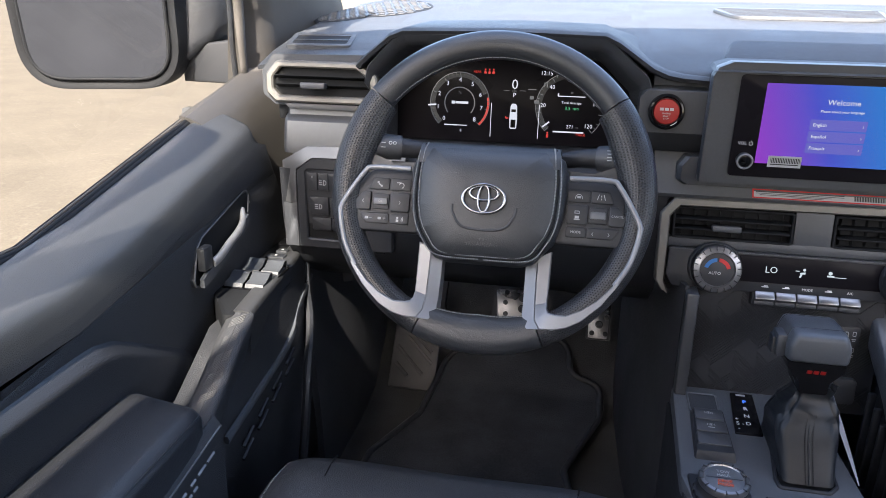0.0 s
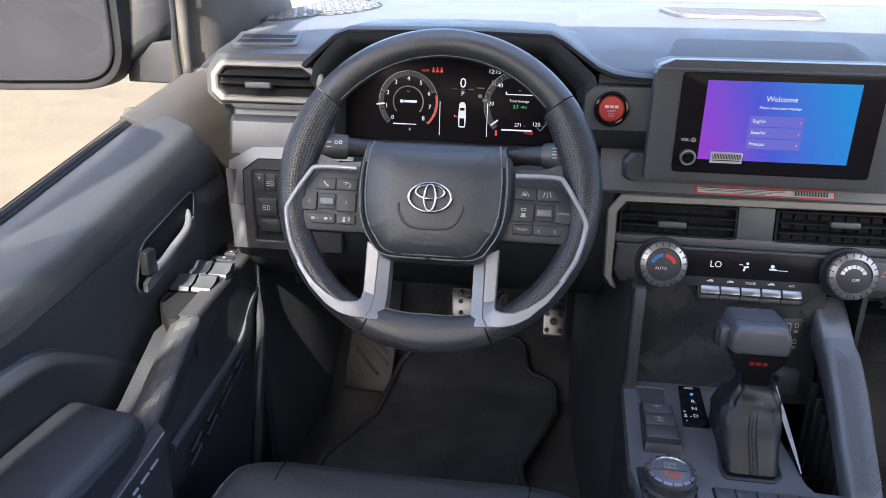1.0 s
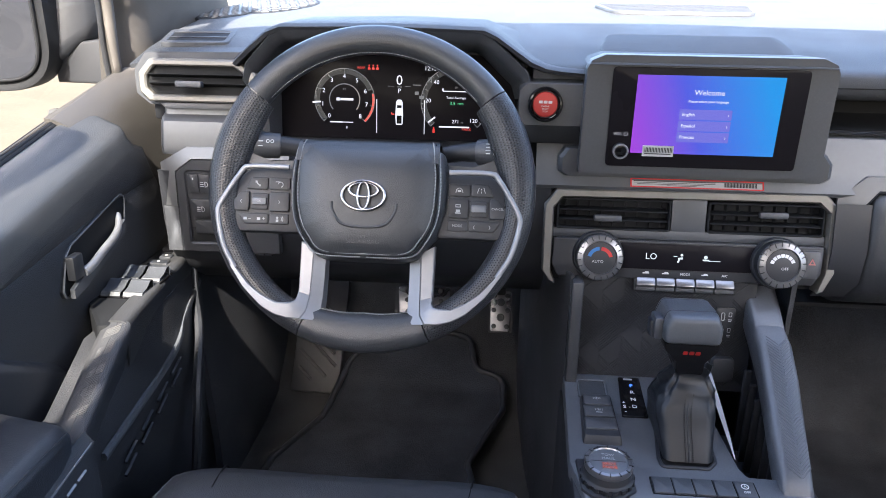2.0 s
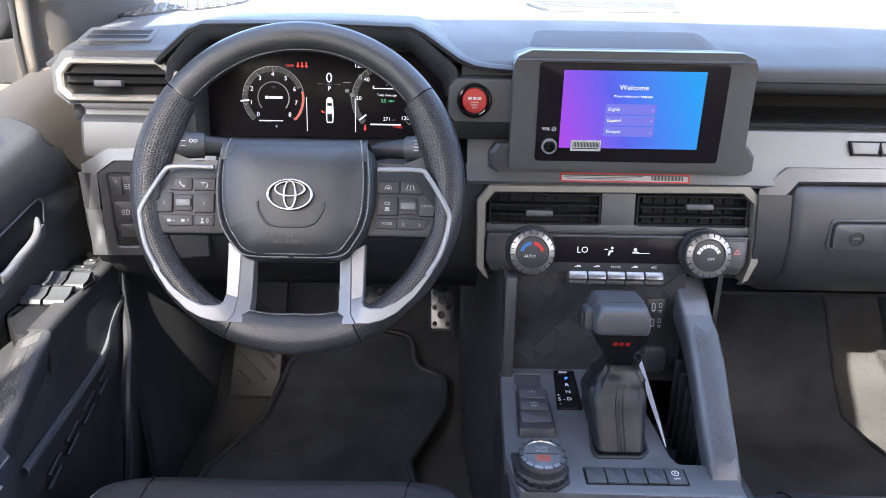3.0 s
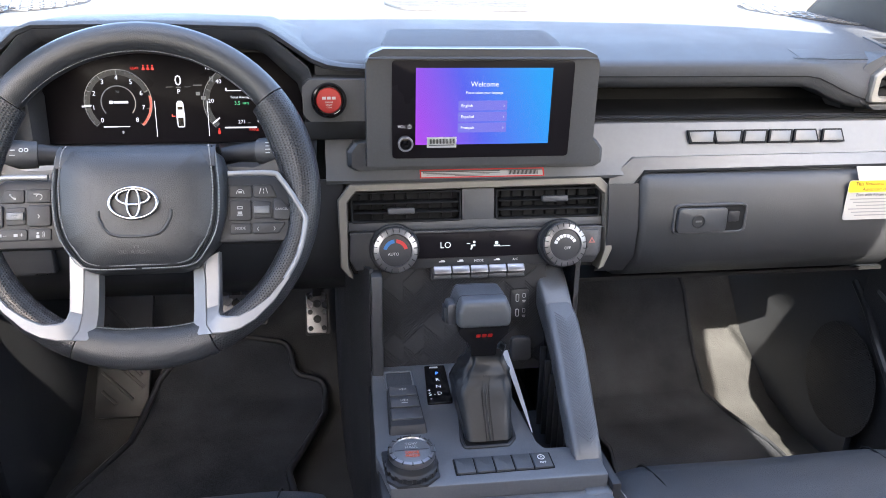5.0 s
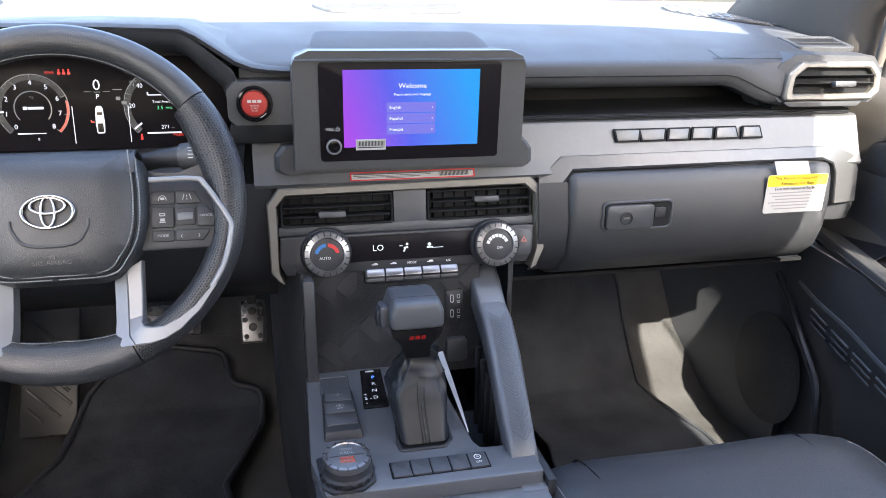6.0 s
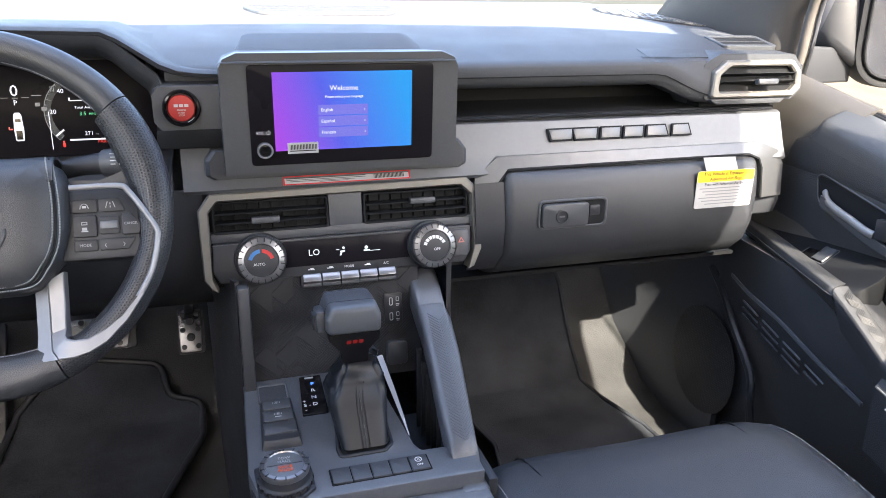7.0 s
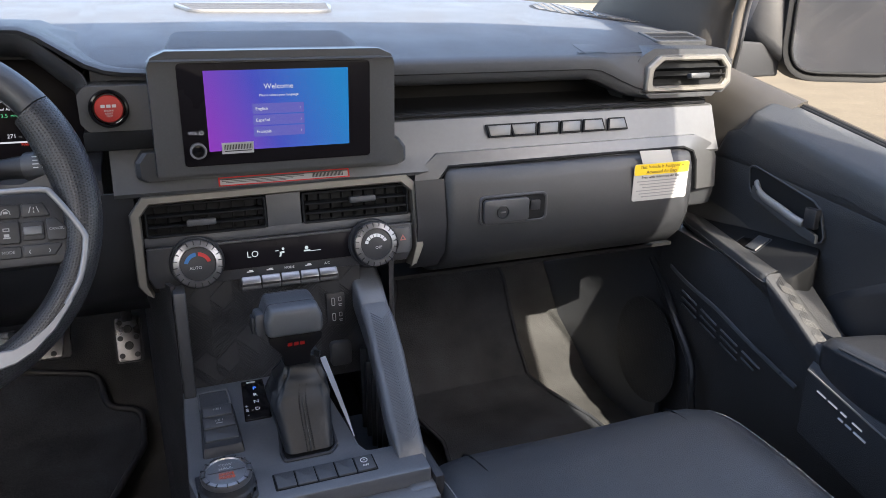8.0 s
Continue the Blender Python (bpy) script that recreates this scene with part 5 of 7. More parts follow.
tc, sep, rampn = t.nodes.new("ShaderNodeTexCoord"), t.nodes.new("ShaderNodeSeparateXYZ"), t.nodes.new("ShaderNodeValToRGB")
mr = t.nodes.new("ShaderNodeMapRange")
mr.inputs[1].default_value, mr.inputs[2].default_value = -0.115, 0.10
mul = t.nodes.new("ShaderNodeMath")
mul.operation, mul.inputs[1].default_value = "MULTIPLY_ADD", 0.35
t.links.new(tc.outputs["Object"], sep.inputs[0])
t.links.new(sep.outputs[2], mul.inputs[0])
t.links.new(sep.outputs[0], mul.inputs[2])
t.links.new(mul.outputs[0], mr.inputs[0])
t.links.new(mr.outputs[0], rampn.inputs[0])
cr = rampn.color_ramp
cr.elements[0].color, cr.elements[0].position = (0.42, 0.07, 0.80, 1), 0.05
cr.elements[1].color, cr.elements[1].position = (0.02, 0.36, 0.92, 1), 0.95
e = cr.elements.new(0.45)
e.color = (0.10, 0.13, 0.84, 1)
t.links.new(rampn.outputs[0], bs.inputs["Emission Color"])
bs.inputs["Emission Strength"].default_value = 0.85 * DISPLAY
LCD_TINT = glow("pale violet button light", (0.22, 0.22, 0.86), 0.8)
scr = part("screen", turned(plate(rect(0, 0, 0.183, 0.1015), -0.0004, 0.0003), SM), lcd, disp, "violet and blue lit screen")
writing("heading", "Welcome", 0.0095, SM @ Matrix.Translation((0, 0.0295, 0)), GLOW_WHITE, scr, lift=0.0009)
writing("line", "Please select your language", 0.0046, SM @ Matrix.Translation((0, 0.0185, 0)), GLOW_WHITE, scr, lift=0.0009)
for k, txt in enumerate(("English", "Español", "Français")):
    v = 0.0015 - 0.0147 * k
    part("language_button", turned(plate(rect(-0.0015, v, 0.066, 0.0132, 0.0012), 0.0003, 0.0006), SM), LCD_TINT, scr)
    writing("line", txt, 0.0058, SM @ Matrix.Translation((-0.031, v, 0.0003)), GLOW_WHITE, scr, "LEFT", 0.0009)
    writing("line", "›", 0.0058, SM @ Matrix.Translation((0.027, v, 0.0003)), GLOW_WHITE, scr, lift=0.0009)
stk = part("barcode_sticker", turned(plate(rect(-0.056, -0.0475, 0.040, 0.0145), 0.0006, 0.0011), SM), PAPER, disp, "white bar code sticker")
part("print", bars(SM, [(-0.073 + 0.0013 * k + 0.0004 * ((k * 7) % 3), -0.046, 0.0004 + 0.0003 * ((k * 5) % 3), 0.0065) for k in range(27)] + [(-0.056, -0.0512, 0.034, 0.0012)], 0.0012), BLACKPRINT, stk)
kn = tip @ m @ Matrix.Translation((-0.106, 0.834, 0.0105))
vol = part("volume_knob", turned(lathe([(0.0098, 0), (0.0098, 0.010), (0.0080, 0.0115), (0, 0.0112)], 32), kn), DARK, disp, "black volume knob with bright ring")
part("knob_ring", turned(lathe([(0.0099, 0.009), (0.0104, 0.0108), (0.0098, 0.0126), (0.0086, 0.0128), (0.0079, 0.0112), (0.0079, 0.009)], 36), kn), SILVER, vol, "bright ring")
part("knob_face", turned(lathe([(0.0078, 0.0112), (0.006, 0.0118), (0, 0.0119)], 24), kn), GLOSS, vol)
writing("legend", "VOL", 0.0055, tip @ m @ Matrix.Translation((-0.1105, 0.8555, 0.0105)), WHITE, disp)
pw = tip @ m @ Matrix.Translation((-0.1000, 0.8555, 0.0106))
part("power_mark", turned(join(plate(arc(0, 0, 0.0020, 0.0026, 130, 410, 16), 0, 0.0004), plate(rect(0, 0.0022, 0.0006, 0.003), 0, 0.0004)), pw), WHITE, disp)
lid = fillet([(-0.129, 0.195), (0.129, 0.195), (0.130, 0.245), (0.119, 0.284), (-0.119, 0.284), (-0.130, 0.245)], 0.014, 5)
rows = [[(x * g, 0.24 + (y - 0.24) * g, z + (y - 0.213) * 0.36) for x, y in lid] for z, g in ((0.900, 1.02), (0.943, 1.003), (0.9465, 0.990), (0.948, 0.97))]
part("rear_cowl", loft(rows, closed=True, caps=True), SOFT, disp, "charcoal cowl behind the display", 40)
plinth = fillet([(-0.172, 0.790), (0.172, 0.790), (0.182, 0.796), (0.182, 0.816), (0.172, 0.829), (-0.172, 0.829), (-0.182, 0.816), (-0.182, 0.796)], 0.003, 2)
part("plinth", turned(loft([[(x * g, 0.81 + (z - 0.81) * g, w) for x, z in plinth] for w, g in ((-0.03, 1.02), (0.002, 1.0), (0.007, 0.97))], closed=True, caps=True), panel(0, 0.184, 0, 0)), HARD, disp, "dark plinth under the display", 30)

# bar code strip left on the trim
LM = pose(0.007, 0.1795, 0.7835, 60, 0, 0)
lab = thing("shipping_label", (0.007, 0.18, 0.777), "white paper strip with red border and bar code stuck on trim", "label")
part("paper", turned(plate(rect(0, 0, 0.179, 0.0125), 0, 0.0004), LM), PAPER, lab)
part("border", turned(ring(rect(0, 0, 0.179, 0.0125), rect(0, 0, 0.175, 0.0095), 0.0003, 0.0007), LM), REDPRINT, lab, "red border")
part("print", bars(LM, [(-0.03, 0.0025, 0.11, 0.0006), (-0.03, 0.0004, 0.11, 0.0005), (-0.035, -0.0016, 0.09, 0.0005), (-0.02, -0.0034, 0.04, 0.0005)] + [(0.037 + 0.0013 * k + 0.0004 * ((k * 7) % 3), 0, 0.0004 + 0.0003 * ((k * 5) % 3), 0.006) for k in range(34)], 0.0007), BLACKPRINT, lab)

# ---- climate controls ----
clim = thing("climate_controls", (0, 0.17, 0.64), "climate control panel with two round knobs and centre air vents", "control panel")
m = panel(0, 0.170, 0.70, 9)


def off(p):
    return [(x, z - 0.70) for x, z in p]


FO = [(-0.186, 0.640), (-0.197, 0.655), (-0.198, 0.750), (-0.181, 0.772), (0.181, 0.776), (0.201, 0.756), (0.203, 0.668), (0.190, 0.640)]
FI = [(-0.178, 0.640), (-0.184, 0.655), (-0.184, 0.746), (-0.172, 0.7605), (0.172, 0.7635), (0.187, 0.750), (0.189, 0.668), (0.180, 0.640)]
b = bmesh.new()
lo = [[b.verts.new((x, z, w)) for x, z in off(r)] for r, w in ((FO, -0.02), (FO, 0.003), (grow(FO, -0.002), 0.0055), (grow(FI, 0.002), 0.0055), (FI, 0.002), (FI, -0.02))]
for r0, r1 in zip(lo, lo[1:]):
    for k in range(1, len(FO)):
        b.faces.new((r0[k - 1], r0[k], r1[k], r1[k - 1]))
part("surround", turned(b, m), CHAMP, clim, "satin champagne surround", 30)
part("back_plate", turned(plate(off(FI), -0.03, -0.018), m), DEEP, clim)
part("vent_divider", turned(plate(off([(-0.022, 0.714), (0.026, 0.714), (0.026, 0.765), (-0.022, 0.765)]), -0.018, -0.002, 0.002), m), HARD, clim)
part("vent_sill", turned(plate(off([(-0.184, 0.704), (0.188, 0.704), (0.188, 0.718), (-0.184, 0.718)]), -0.018, -0.001, 0.003), m), HARD, clim)
for s, x0, x1 in ((-1, -0.180, -0.023), (1, 0.027, 0.184)):
    o = fillet(off([(x0, 0.716), (x1, 0.716), (x1, 0.760), (x0, 0.760)]), 0.004, 2)
    i = fillet(off([(x0 + 0.003, 0.719), (x1 - 0.003, 0.719), (x1 - 0.003, 0.757), (x0 + 0.003, 0.757)]), 0.003, 2)
    v = part("air_vent", turned(ring(o, i, -0.015, 0.0, 0.001), m), DEEP, clim, "black centre air vent")
    for k in range(2):
        part("louvre", turned(box(x0 + 0.004, x1 - 0.004, -0.0012, 0.0012, -0.009, 0.009, 0.0008), m @ Matrix.Translation((0, 0.731 + 0.0135 * k - 0.70, -0.008)) @ pose(0, 0, 0, 10)), DEEP, v)
    for k in range(9):
        x = x0 + 0.012 + k * (x1 - x0 - 0.024) / 8
        part("vane", turned(box(-0.0008, 0.0008, -0.018, 0.018, -0.008, 0.0), m @ Matrix.Translation((x, 0.738 - 0.70, -0.013)) @ pose(0, 0, 0, 0, 20 * s, 0)), DEEP, v)
    xm = (x0 + x1) / 2 + 0.008 * s
    part("tab", turned(box(-0.019, 0.019, -0.0045, 0.0045, -0.004, 0.008, 0.002), m @ Matrix.Translation((xm, 0.733 + 0.012 * (s > 0) - 0.70, 0))), HARD, v, "grey vent tab")
# control panel with display and knobs
m2 = panel(0, 0.160, 0.68, 12)
face = [(-0.176, -0.028), (0.172, -0.028), (0.182, -0.012), (0.184, 0.026), (-0.182, 0.026), (-0.184, -0.012)]
part("control_panel", turned(plate(fillet(face, 0.004, 2), -0.02, 0.004, 0.002), m2), DARK, clim, "black control panel")
part("panel_line", turned(box(-0.183, 0.185, 0.0235, 0.0245, 0.003, 0.0048), m2), HARD, clim)
part("lcd_window", turned(plate(fillet([(-0.092, -0.014), (0.092, -0.014), (0.092, 0.022), (-0.092, 0.022)], 0.003, 2), 0.003, 0.0052, 0.0006), m2), LCD_BLACK, clim, "black lcd window")
writing("temperature", "LO", 0.0125, m2 @ Matrix.Translation((-0.048, 0.004, 0.005)), GLOW_ICE, clim)
part("airflow_symbol", turned(join(plate(circle(0.0275, 0.0065, 0.0019, 10), 0.005, 0.0056), plate([(0.0225, 0.0005), (0.029, 0.0005), (0.029, 0.0035), (0.0225, 0.0025)], 0.005, 0.0056), plate([(0.0215, -0.004), (0.024, -0.004), (0.0255, 0.0005), (0.023, 0.0005)], 0.005, 0.0056), plate(rect(0.019, 0.0045, 0.005, 0.001), 0.005, 0.0056)), m2 @ Matrix.Translation((-0.034, 0.001, 0))), GLOW_ICE, clim)
part("fan_symbol", turned(join(plate(circle(0.060, 0.0045, 0.0026, 10), 0.005, 0.0056), plate(rect(0.0605, 0.0005, 0.009, 0.0022), 0.005, 0.0056), plate(rect(0.072, -0.0005, 0.016, 0.0008), 0.005, 0.0056)), m2 @ Matrix.Translation((-0.034, 0.001, 0))), GLOW_ICE, clim)
for s, wrd in ((-1, "AUTO"), (1, "OFF")):
    k = m2 @ Matrix.Translation((s * 0.1210, 0.002, 0.003))
    knob = part("knob", turned(lathe([(0.0355, 0), (0.0355, 0.004), (0.0335, 0.007), (0.0325, 0.007), (0.0315, 0.010), (0.0310, 0.021)], 48), k), DARK, clim, "ribbed round knob")
    part("knob_rim", turned(lathe([(0.0312, 0.019), (0.0318, 0.0225), (0.0302, 0.0252), (0.0232, 0.0272), (0.0222, 0.0250)], 48), k), BRIGHT, knob, "bright knurled rim")
    for j in range(20):
        part("knurl_notch", turned(box(-0.0007, 0.0007, -0.0030, 0.0030, -0.0012, 0.0004, 0.0003), k @ pose(0, 0, 0, 0, 0, j * 18 + 6) @ Matrix.Translation((0.0284, 0, 0.0262)) @ pose(0, 0, 0, 0, 0, 90)), DARK, knob)
    part("knob_face", turned(lathe([(0.0225, 0.0245), (0.021, 0.0250), (0, 0.0252)], 40), k), DARK, knob)
    writing("legend", wrd, 0.0056, k @ Matrix.Translation((0.003 * s, -0.005, 0.0252)), WHITE, knob)
    if s < 0:
        part("cold_mark", turned(plate(arc(0, -0.002, 0.0125, 0.0175, 95, 165, 14), 0.0250, 0.0257), k), material("blue print", (0.03, 0.16, 0.42), 0.5, vary=0.02), knob)
        part("hot_mark", turned(plate(arc(0, -0.002, 0.0125, 0.0175, 15, 85, 14), 0.0250, 0.0257), k), material("warm red print", (0.55, 0.03, 0.03), 0.5, vary=0.02), knob)
    else:
        for j in range(7):
            part("speed_mark", turned(plate(arc(0, -0.002, 0.0125 + 0.0 * j, 0.0172, 165 - j * 21, 165 - j * 21 - 17, 4), 0.0250, 0.0257), k), WHITE, knob)
for j, txt in enumerate(("", "", "MODE", "", "A/C")):
    u = -0.0535 + 0.0267 * j
    if txt:
        writing("legend", txt, 0.0048, m2 @ Matrix.Translation((u, -0.0195, 0.0042)), WHITE, clim)
    else:
        part("symbol", bars(m2, [(u, -0.0195, 0.009, 0.0012), (u + 0.001, -0.018, 0.005, 0.0012)], 0.0044), WHITE, clim)
    key = part("key", turned(box(-0.0126, 0.0126, -0.0062, 0.0062, -0.005, 0.005, 0.0018), m2 @ Matrix.Translation((u, -0.0325, 0.006)) @ pose(0, 0, 0, -32)), BRIGHT, clim, "satin silver climate key")
    part("key_lip", turned(box(-0.0126, 0.0126, -0.0035, 0.003, -0.004, 0.004, 0.001), m2 @ Matrix.Translation((u, -0.0405, 0.0035))), HARD, key)
part("key_base", turned(box(-0.069, 0.069, -0.0465, -0.022, -0.015, 0.003, 0.002), m2), DARK, clim)
part("hazard_button", turned(plate(fillet([(0.154, -0.018), (0.176, -0.018), (0.180, 0.008), (0.178, 0.020), (0.150, 0.020), (0.158, 0.008), (0.160, -0.005)], 0.002, 2), 0.002, 0.0075, 0.0015), m2), HARD, clim, "dark hazard light button")
tri = ring([(0.1625, 0.001), (0.1725, 0.001), (0.1675, 0.0098)], [(0.1650, 0.0025), (0.1700, 0.0025), (0.1675, 0.0070)], 0.0074, 0.0080)
part("hazard_mark", turned(tri, m2), material("pink red print", (0.5, 0.16, 0.15), 0.5, vary=0.02), clim)

# raised name on the band, as plain shapes
badge = thing("raised_badge", (0.45, 0.19, 0.82), "row of raised silver shapes with dark outlines on silver band", "badge")
bmx = pose(0, 0.1935, 0.8275, 71, 0, 0)
for k, w in enumerate((0.036, 0.038, 0.036, 0.036, 0.042, 0.038)):
    u = 0.320 + sum((0.036, 0.038, 0.036, 0.036, 0.042, 0.038)[:k]) + 0.0045 * k
    p = [(u, -0.0098), (u + w, -0.0098), (u + w + 0.004 - 0.008 * (k > 3), 0.0098), (u + 0.004 - 0.008 * (k < 2), 0.0098)]
    c = part("raised_shape", turned(plate(grow(p, -0.0022), -0.002, 0.0026, 0.0004), bmx), SATIN, badge)
    part("shape_edge", turned(ring(grow(p, 0.0002), grow(p, -0.0026), -0.002, 0.0019), bmx), DEEP, c, "dark outline")

# warning label hanging on the glove box
tag = thing("warning_label", (0.617, 0.15, 0.70), "white and yellow airbag warning tag on the glove box", "label")
WM = panel(0.616, 0.1530, 0.7355, -1.5)
part("paper", turned(plate(rect(0, 0, 0.108, 0.062, 0.005), 0, 0.0006), WM), PAPER, tag)
part("tongue", turned(plate([(-0.036, 0.029), (0.024, 0.029), (0.016, 0.051), (-0.044, 0.052)], 0, 0.0006), WM @ pose(0, 0, 0, -6)), PAPER, tag)
part("yellow_band", turned(plate(rect(0, 0.0215, 0.107, 0.018, 0.004), 0.0003, 0.0009), WM), YELLOW, tag, "yellow printed band")
for txt, v, sz in (("This Vehicle is Equipped w", 0.0255, 0.0080), ("Advanced Air Bags", 0.0170, 0.0080), ("Even with Advanced Air Bags", 0.0085, 0.0066)):
    writing("line", txt, sz, WM @ Matrix.Translation((0, v, 0.0006)), BLACKPRINT, tag)
part("print", bars(WM, [(0, 0.002 - 0.0052 * k, 0.094 - 0.012 * (k % 3), 0.0016) for k in range(6)], 0.0009), material("grey label print", (0.25, 0.26, 0.28), 0.6, vary=0.02), tag)
embm = pose(0.505, 0.225, 0.9385, 16)
part("embossed_mark", bars(embm, [(-0.016 + 0.0055 * k, 0, 0.0038, 0.0062) for k in range(3)] + [(0.004 + 0.0055 * k, 0, 0.0038, 0.0062) for k in range(6)], 0.0003), SOFT, dash)


# ---- steering wheel ----
wheel = thing("steering_wheel", (-0.414, 0.01, 0.61), "black leather three-spoke steering wheel with silver trim", "steering wheel")
HUB = pose(-0.418, 0.01, 0.808, 68, 0, 0)


def dished(d):
    """The wheel's plane, set back by d towards the column."""
    return HUB @ Matrix.Translation((0, 0.128 * d, -d)) @ Matrix.Diagonal((1 + 1.1 * d, 1 + 1.1 * d, 1, 1))


MW, PODS, SPOKES = dished(0.025), dished(0.031), dished(0.042)
RC = 0.1775


def rim_arc(a0, a1, swell=None, n=40):
    """A stretch of the rim, degrees from the right, with an oval section."""
    rows = []
    for i in range(n + 1):
        a = radians(a0 + (a1 - a0) * i / n)
        w_in, w_out, h = (swell or (lambda d: (0.0175, 0.0175, 0.0165)))(a0 + (a1 - a0) * i / n)
        row = []
        for j in range(16):
            b = 2 * math.pi * j / 16
            r = RC + (w_out if math.cos(b) > 0 else w_in) * math.cos(b)
            row.append((r * math.cos(a), r * math.sin(a), h * math.sin(b)))
        rows.append(row)
    out = loft(rows, closed=True, caps=True)
    lay = out.loops.layers.uv.new("UVMap")
    for f in out.faces:
        around = []
        for l in f.loops:
            x, y, z = l.vert.co
            around.append(math.atan2((RC - math.hypot(x, y)) / 0.0175, z / 0.0165))
        wrap = max(around) - min(around) > math.pi
        for l, c in zip(f.loops, around):
            a = math.atan2(l.vert.co.y, l.vert.co.x) % (2 * math.pi) if a0 > 100 else math.atan2(l.vert.co.y, l.vert.co.x)
            l[lay].uv = (a * RC, (c + 2 * math.pi if wrap and c < 0 else c) * 0.0175)
    return turned(out, MW)


def bump_at(d, c, w):
    return max(0.0, 1 - abs((d - c + 180) % 360 - 180) / w)


def swell(d):
    k = max(bump_at(d, 20, 34), bump_at(d, 160, 34))
    low = bump_at(d, 270, 32)
    return (0.0175 + 0.012 * k ** 0.7 + 0.013 * low ** 0.6, 0.0175, 0.0165 + 0.002 * k)


part("rim_top", rim_arc(37.5, 142.5), LEATHER, wheel, "smooth black leather rim", 60)
part("rim_side", rim_arc(-66, 37, swell), PERF, wheel, "perforated black leather rim", 60)
part("rim_side", rim_arc(143, 246, swell), PERF, wheel, "perforated black leather rim", 60)
part("rim_bottom", rim_arc(246.5, 293.5, swell), LEATHER, wheel, "smooth black leather rim", 60)
# stitch line on the inside of the rim
for a0, a1 in ((40, 140), (250, 290)):
    st = bmesh.new()
    k = int((a1 - a0) / 1.5)
    for i in range(k):
        w_in = swell((a0 + a1) / 2)[0] if a0 > 200 else 0.0175
        p = []
        for d in (0.2, 1.0):
            a = radians(a0 + (a1 - a0) * (i + d) / k)
            wi = swell(a0 + (a1 - a0) * (i + d) / k)[0] if a0 > 200 else 0.0175
            r = RC - wi * 0.97
            p.append((r * math.cos(a), r * math.sin(a), 0.006))
        st = join(st, tube(p, 0.0005, 4))
    part("stitching", turned(st, MW), STITCH, wheel)

def symbol(nm, s, k):
    """Small printed signs: return arrow, handset, lane and distance marks, voice."""
    if s < 0 and nm == "upper_inner":
        shapes = [arc(0.001, -0.001, 0.0026, 0.0034, -80, 170, 14), rect(-0.002, 0.0022, 0.006, 0.0009)]
    elif s < 0 and nm == "upper_outer":
        shapes = [arc(0.0025, 0.0025, 0.0042, 0.0055, 185, 265, 10), rect(-0.0026, 0.0016, 0.0022, 0.0022), rect(0.0018, -0.0028, 0.0022, 0.0022)]
    elif s < 0:
        shapes = [circle(-0.002, 0.0015, 0.0014, 10), rect(-0.002, -0.002, 0.003, 0.003), arc(0, 0, 0.003, 0.0036, -40, 40, 8), arc(0, 0, 0.0046, 0.0052, -40, 40, 8)]
    elif nm == "inner":
        shapes = [rect(0, 0.004, 0.006, 0.0008), rect(0, 0.0015, 0.006, 0.0008), rect(-0.0026, 0.0028, 0.0008, 0.003), rect(0.0026, 0.0028, 0.0008, 0.003), rect(0, -0.003, 0.0048, 0.003), rect(0, -0.0055, 0.0066, 0.0012)]
    elif nm == "upper_inner":
        shapes = [arc(0, -0.001, 0.0030, 0.0036, 20, 160, 10), rect(0, -0.001, 0.004, 0.0024), [(-0.0045, -0.003), (-0.0037, -0.003), (-0.0029, 0.0005), (-0.0037, 0.0005)], [(0.0037, -0.003), (0.0045, -0.003), (0.0037, 0.0005), (0.0029, 0.0005)]]
    else:
        shapes = [[(-0.005, -0.0032), (-0.0042, -0.0032), (-0.0022, 0.0032), (-0.003, 0.0032)], [(0.0042, -0.0032), (0.005, -0.0032), (0.003, 0.0032), (0.0022, 0.0032)], rect(0, -0.0022, 0.0009, 0.002), rect(0, 0.0012, 0.0009, 0.002)]
    return turned(join(*[plate(q, 0.0001, 0.0006) for q in shapes]), k)


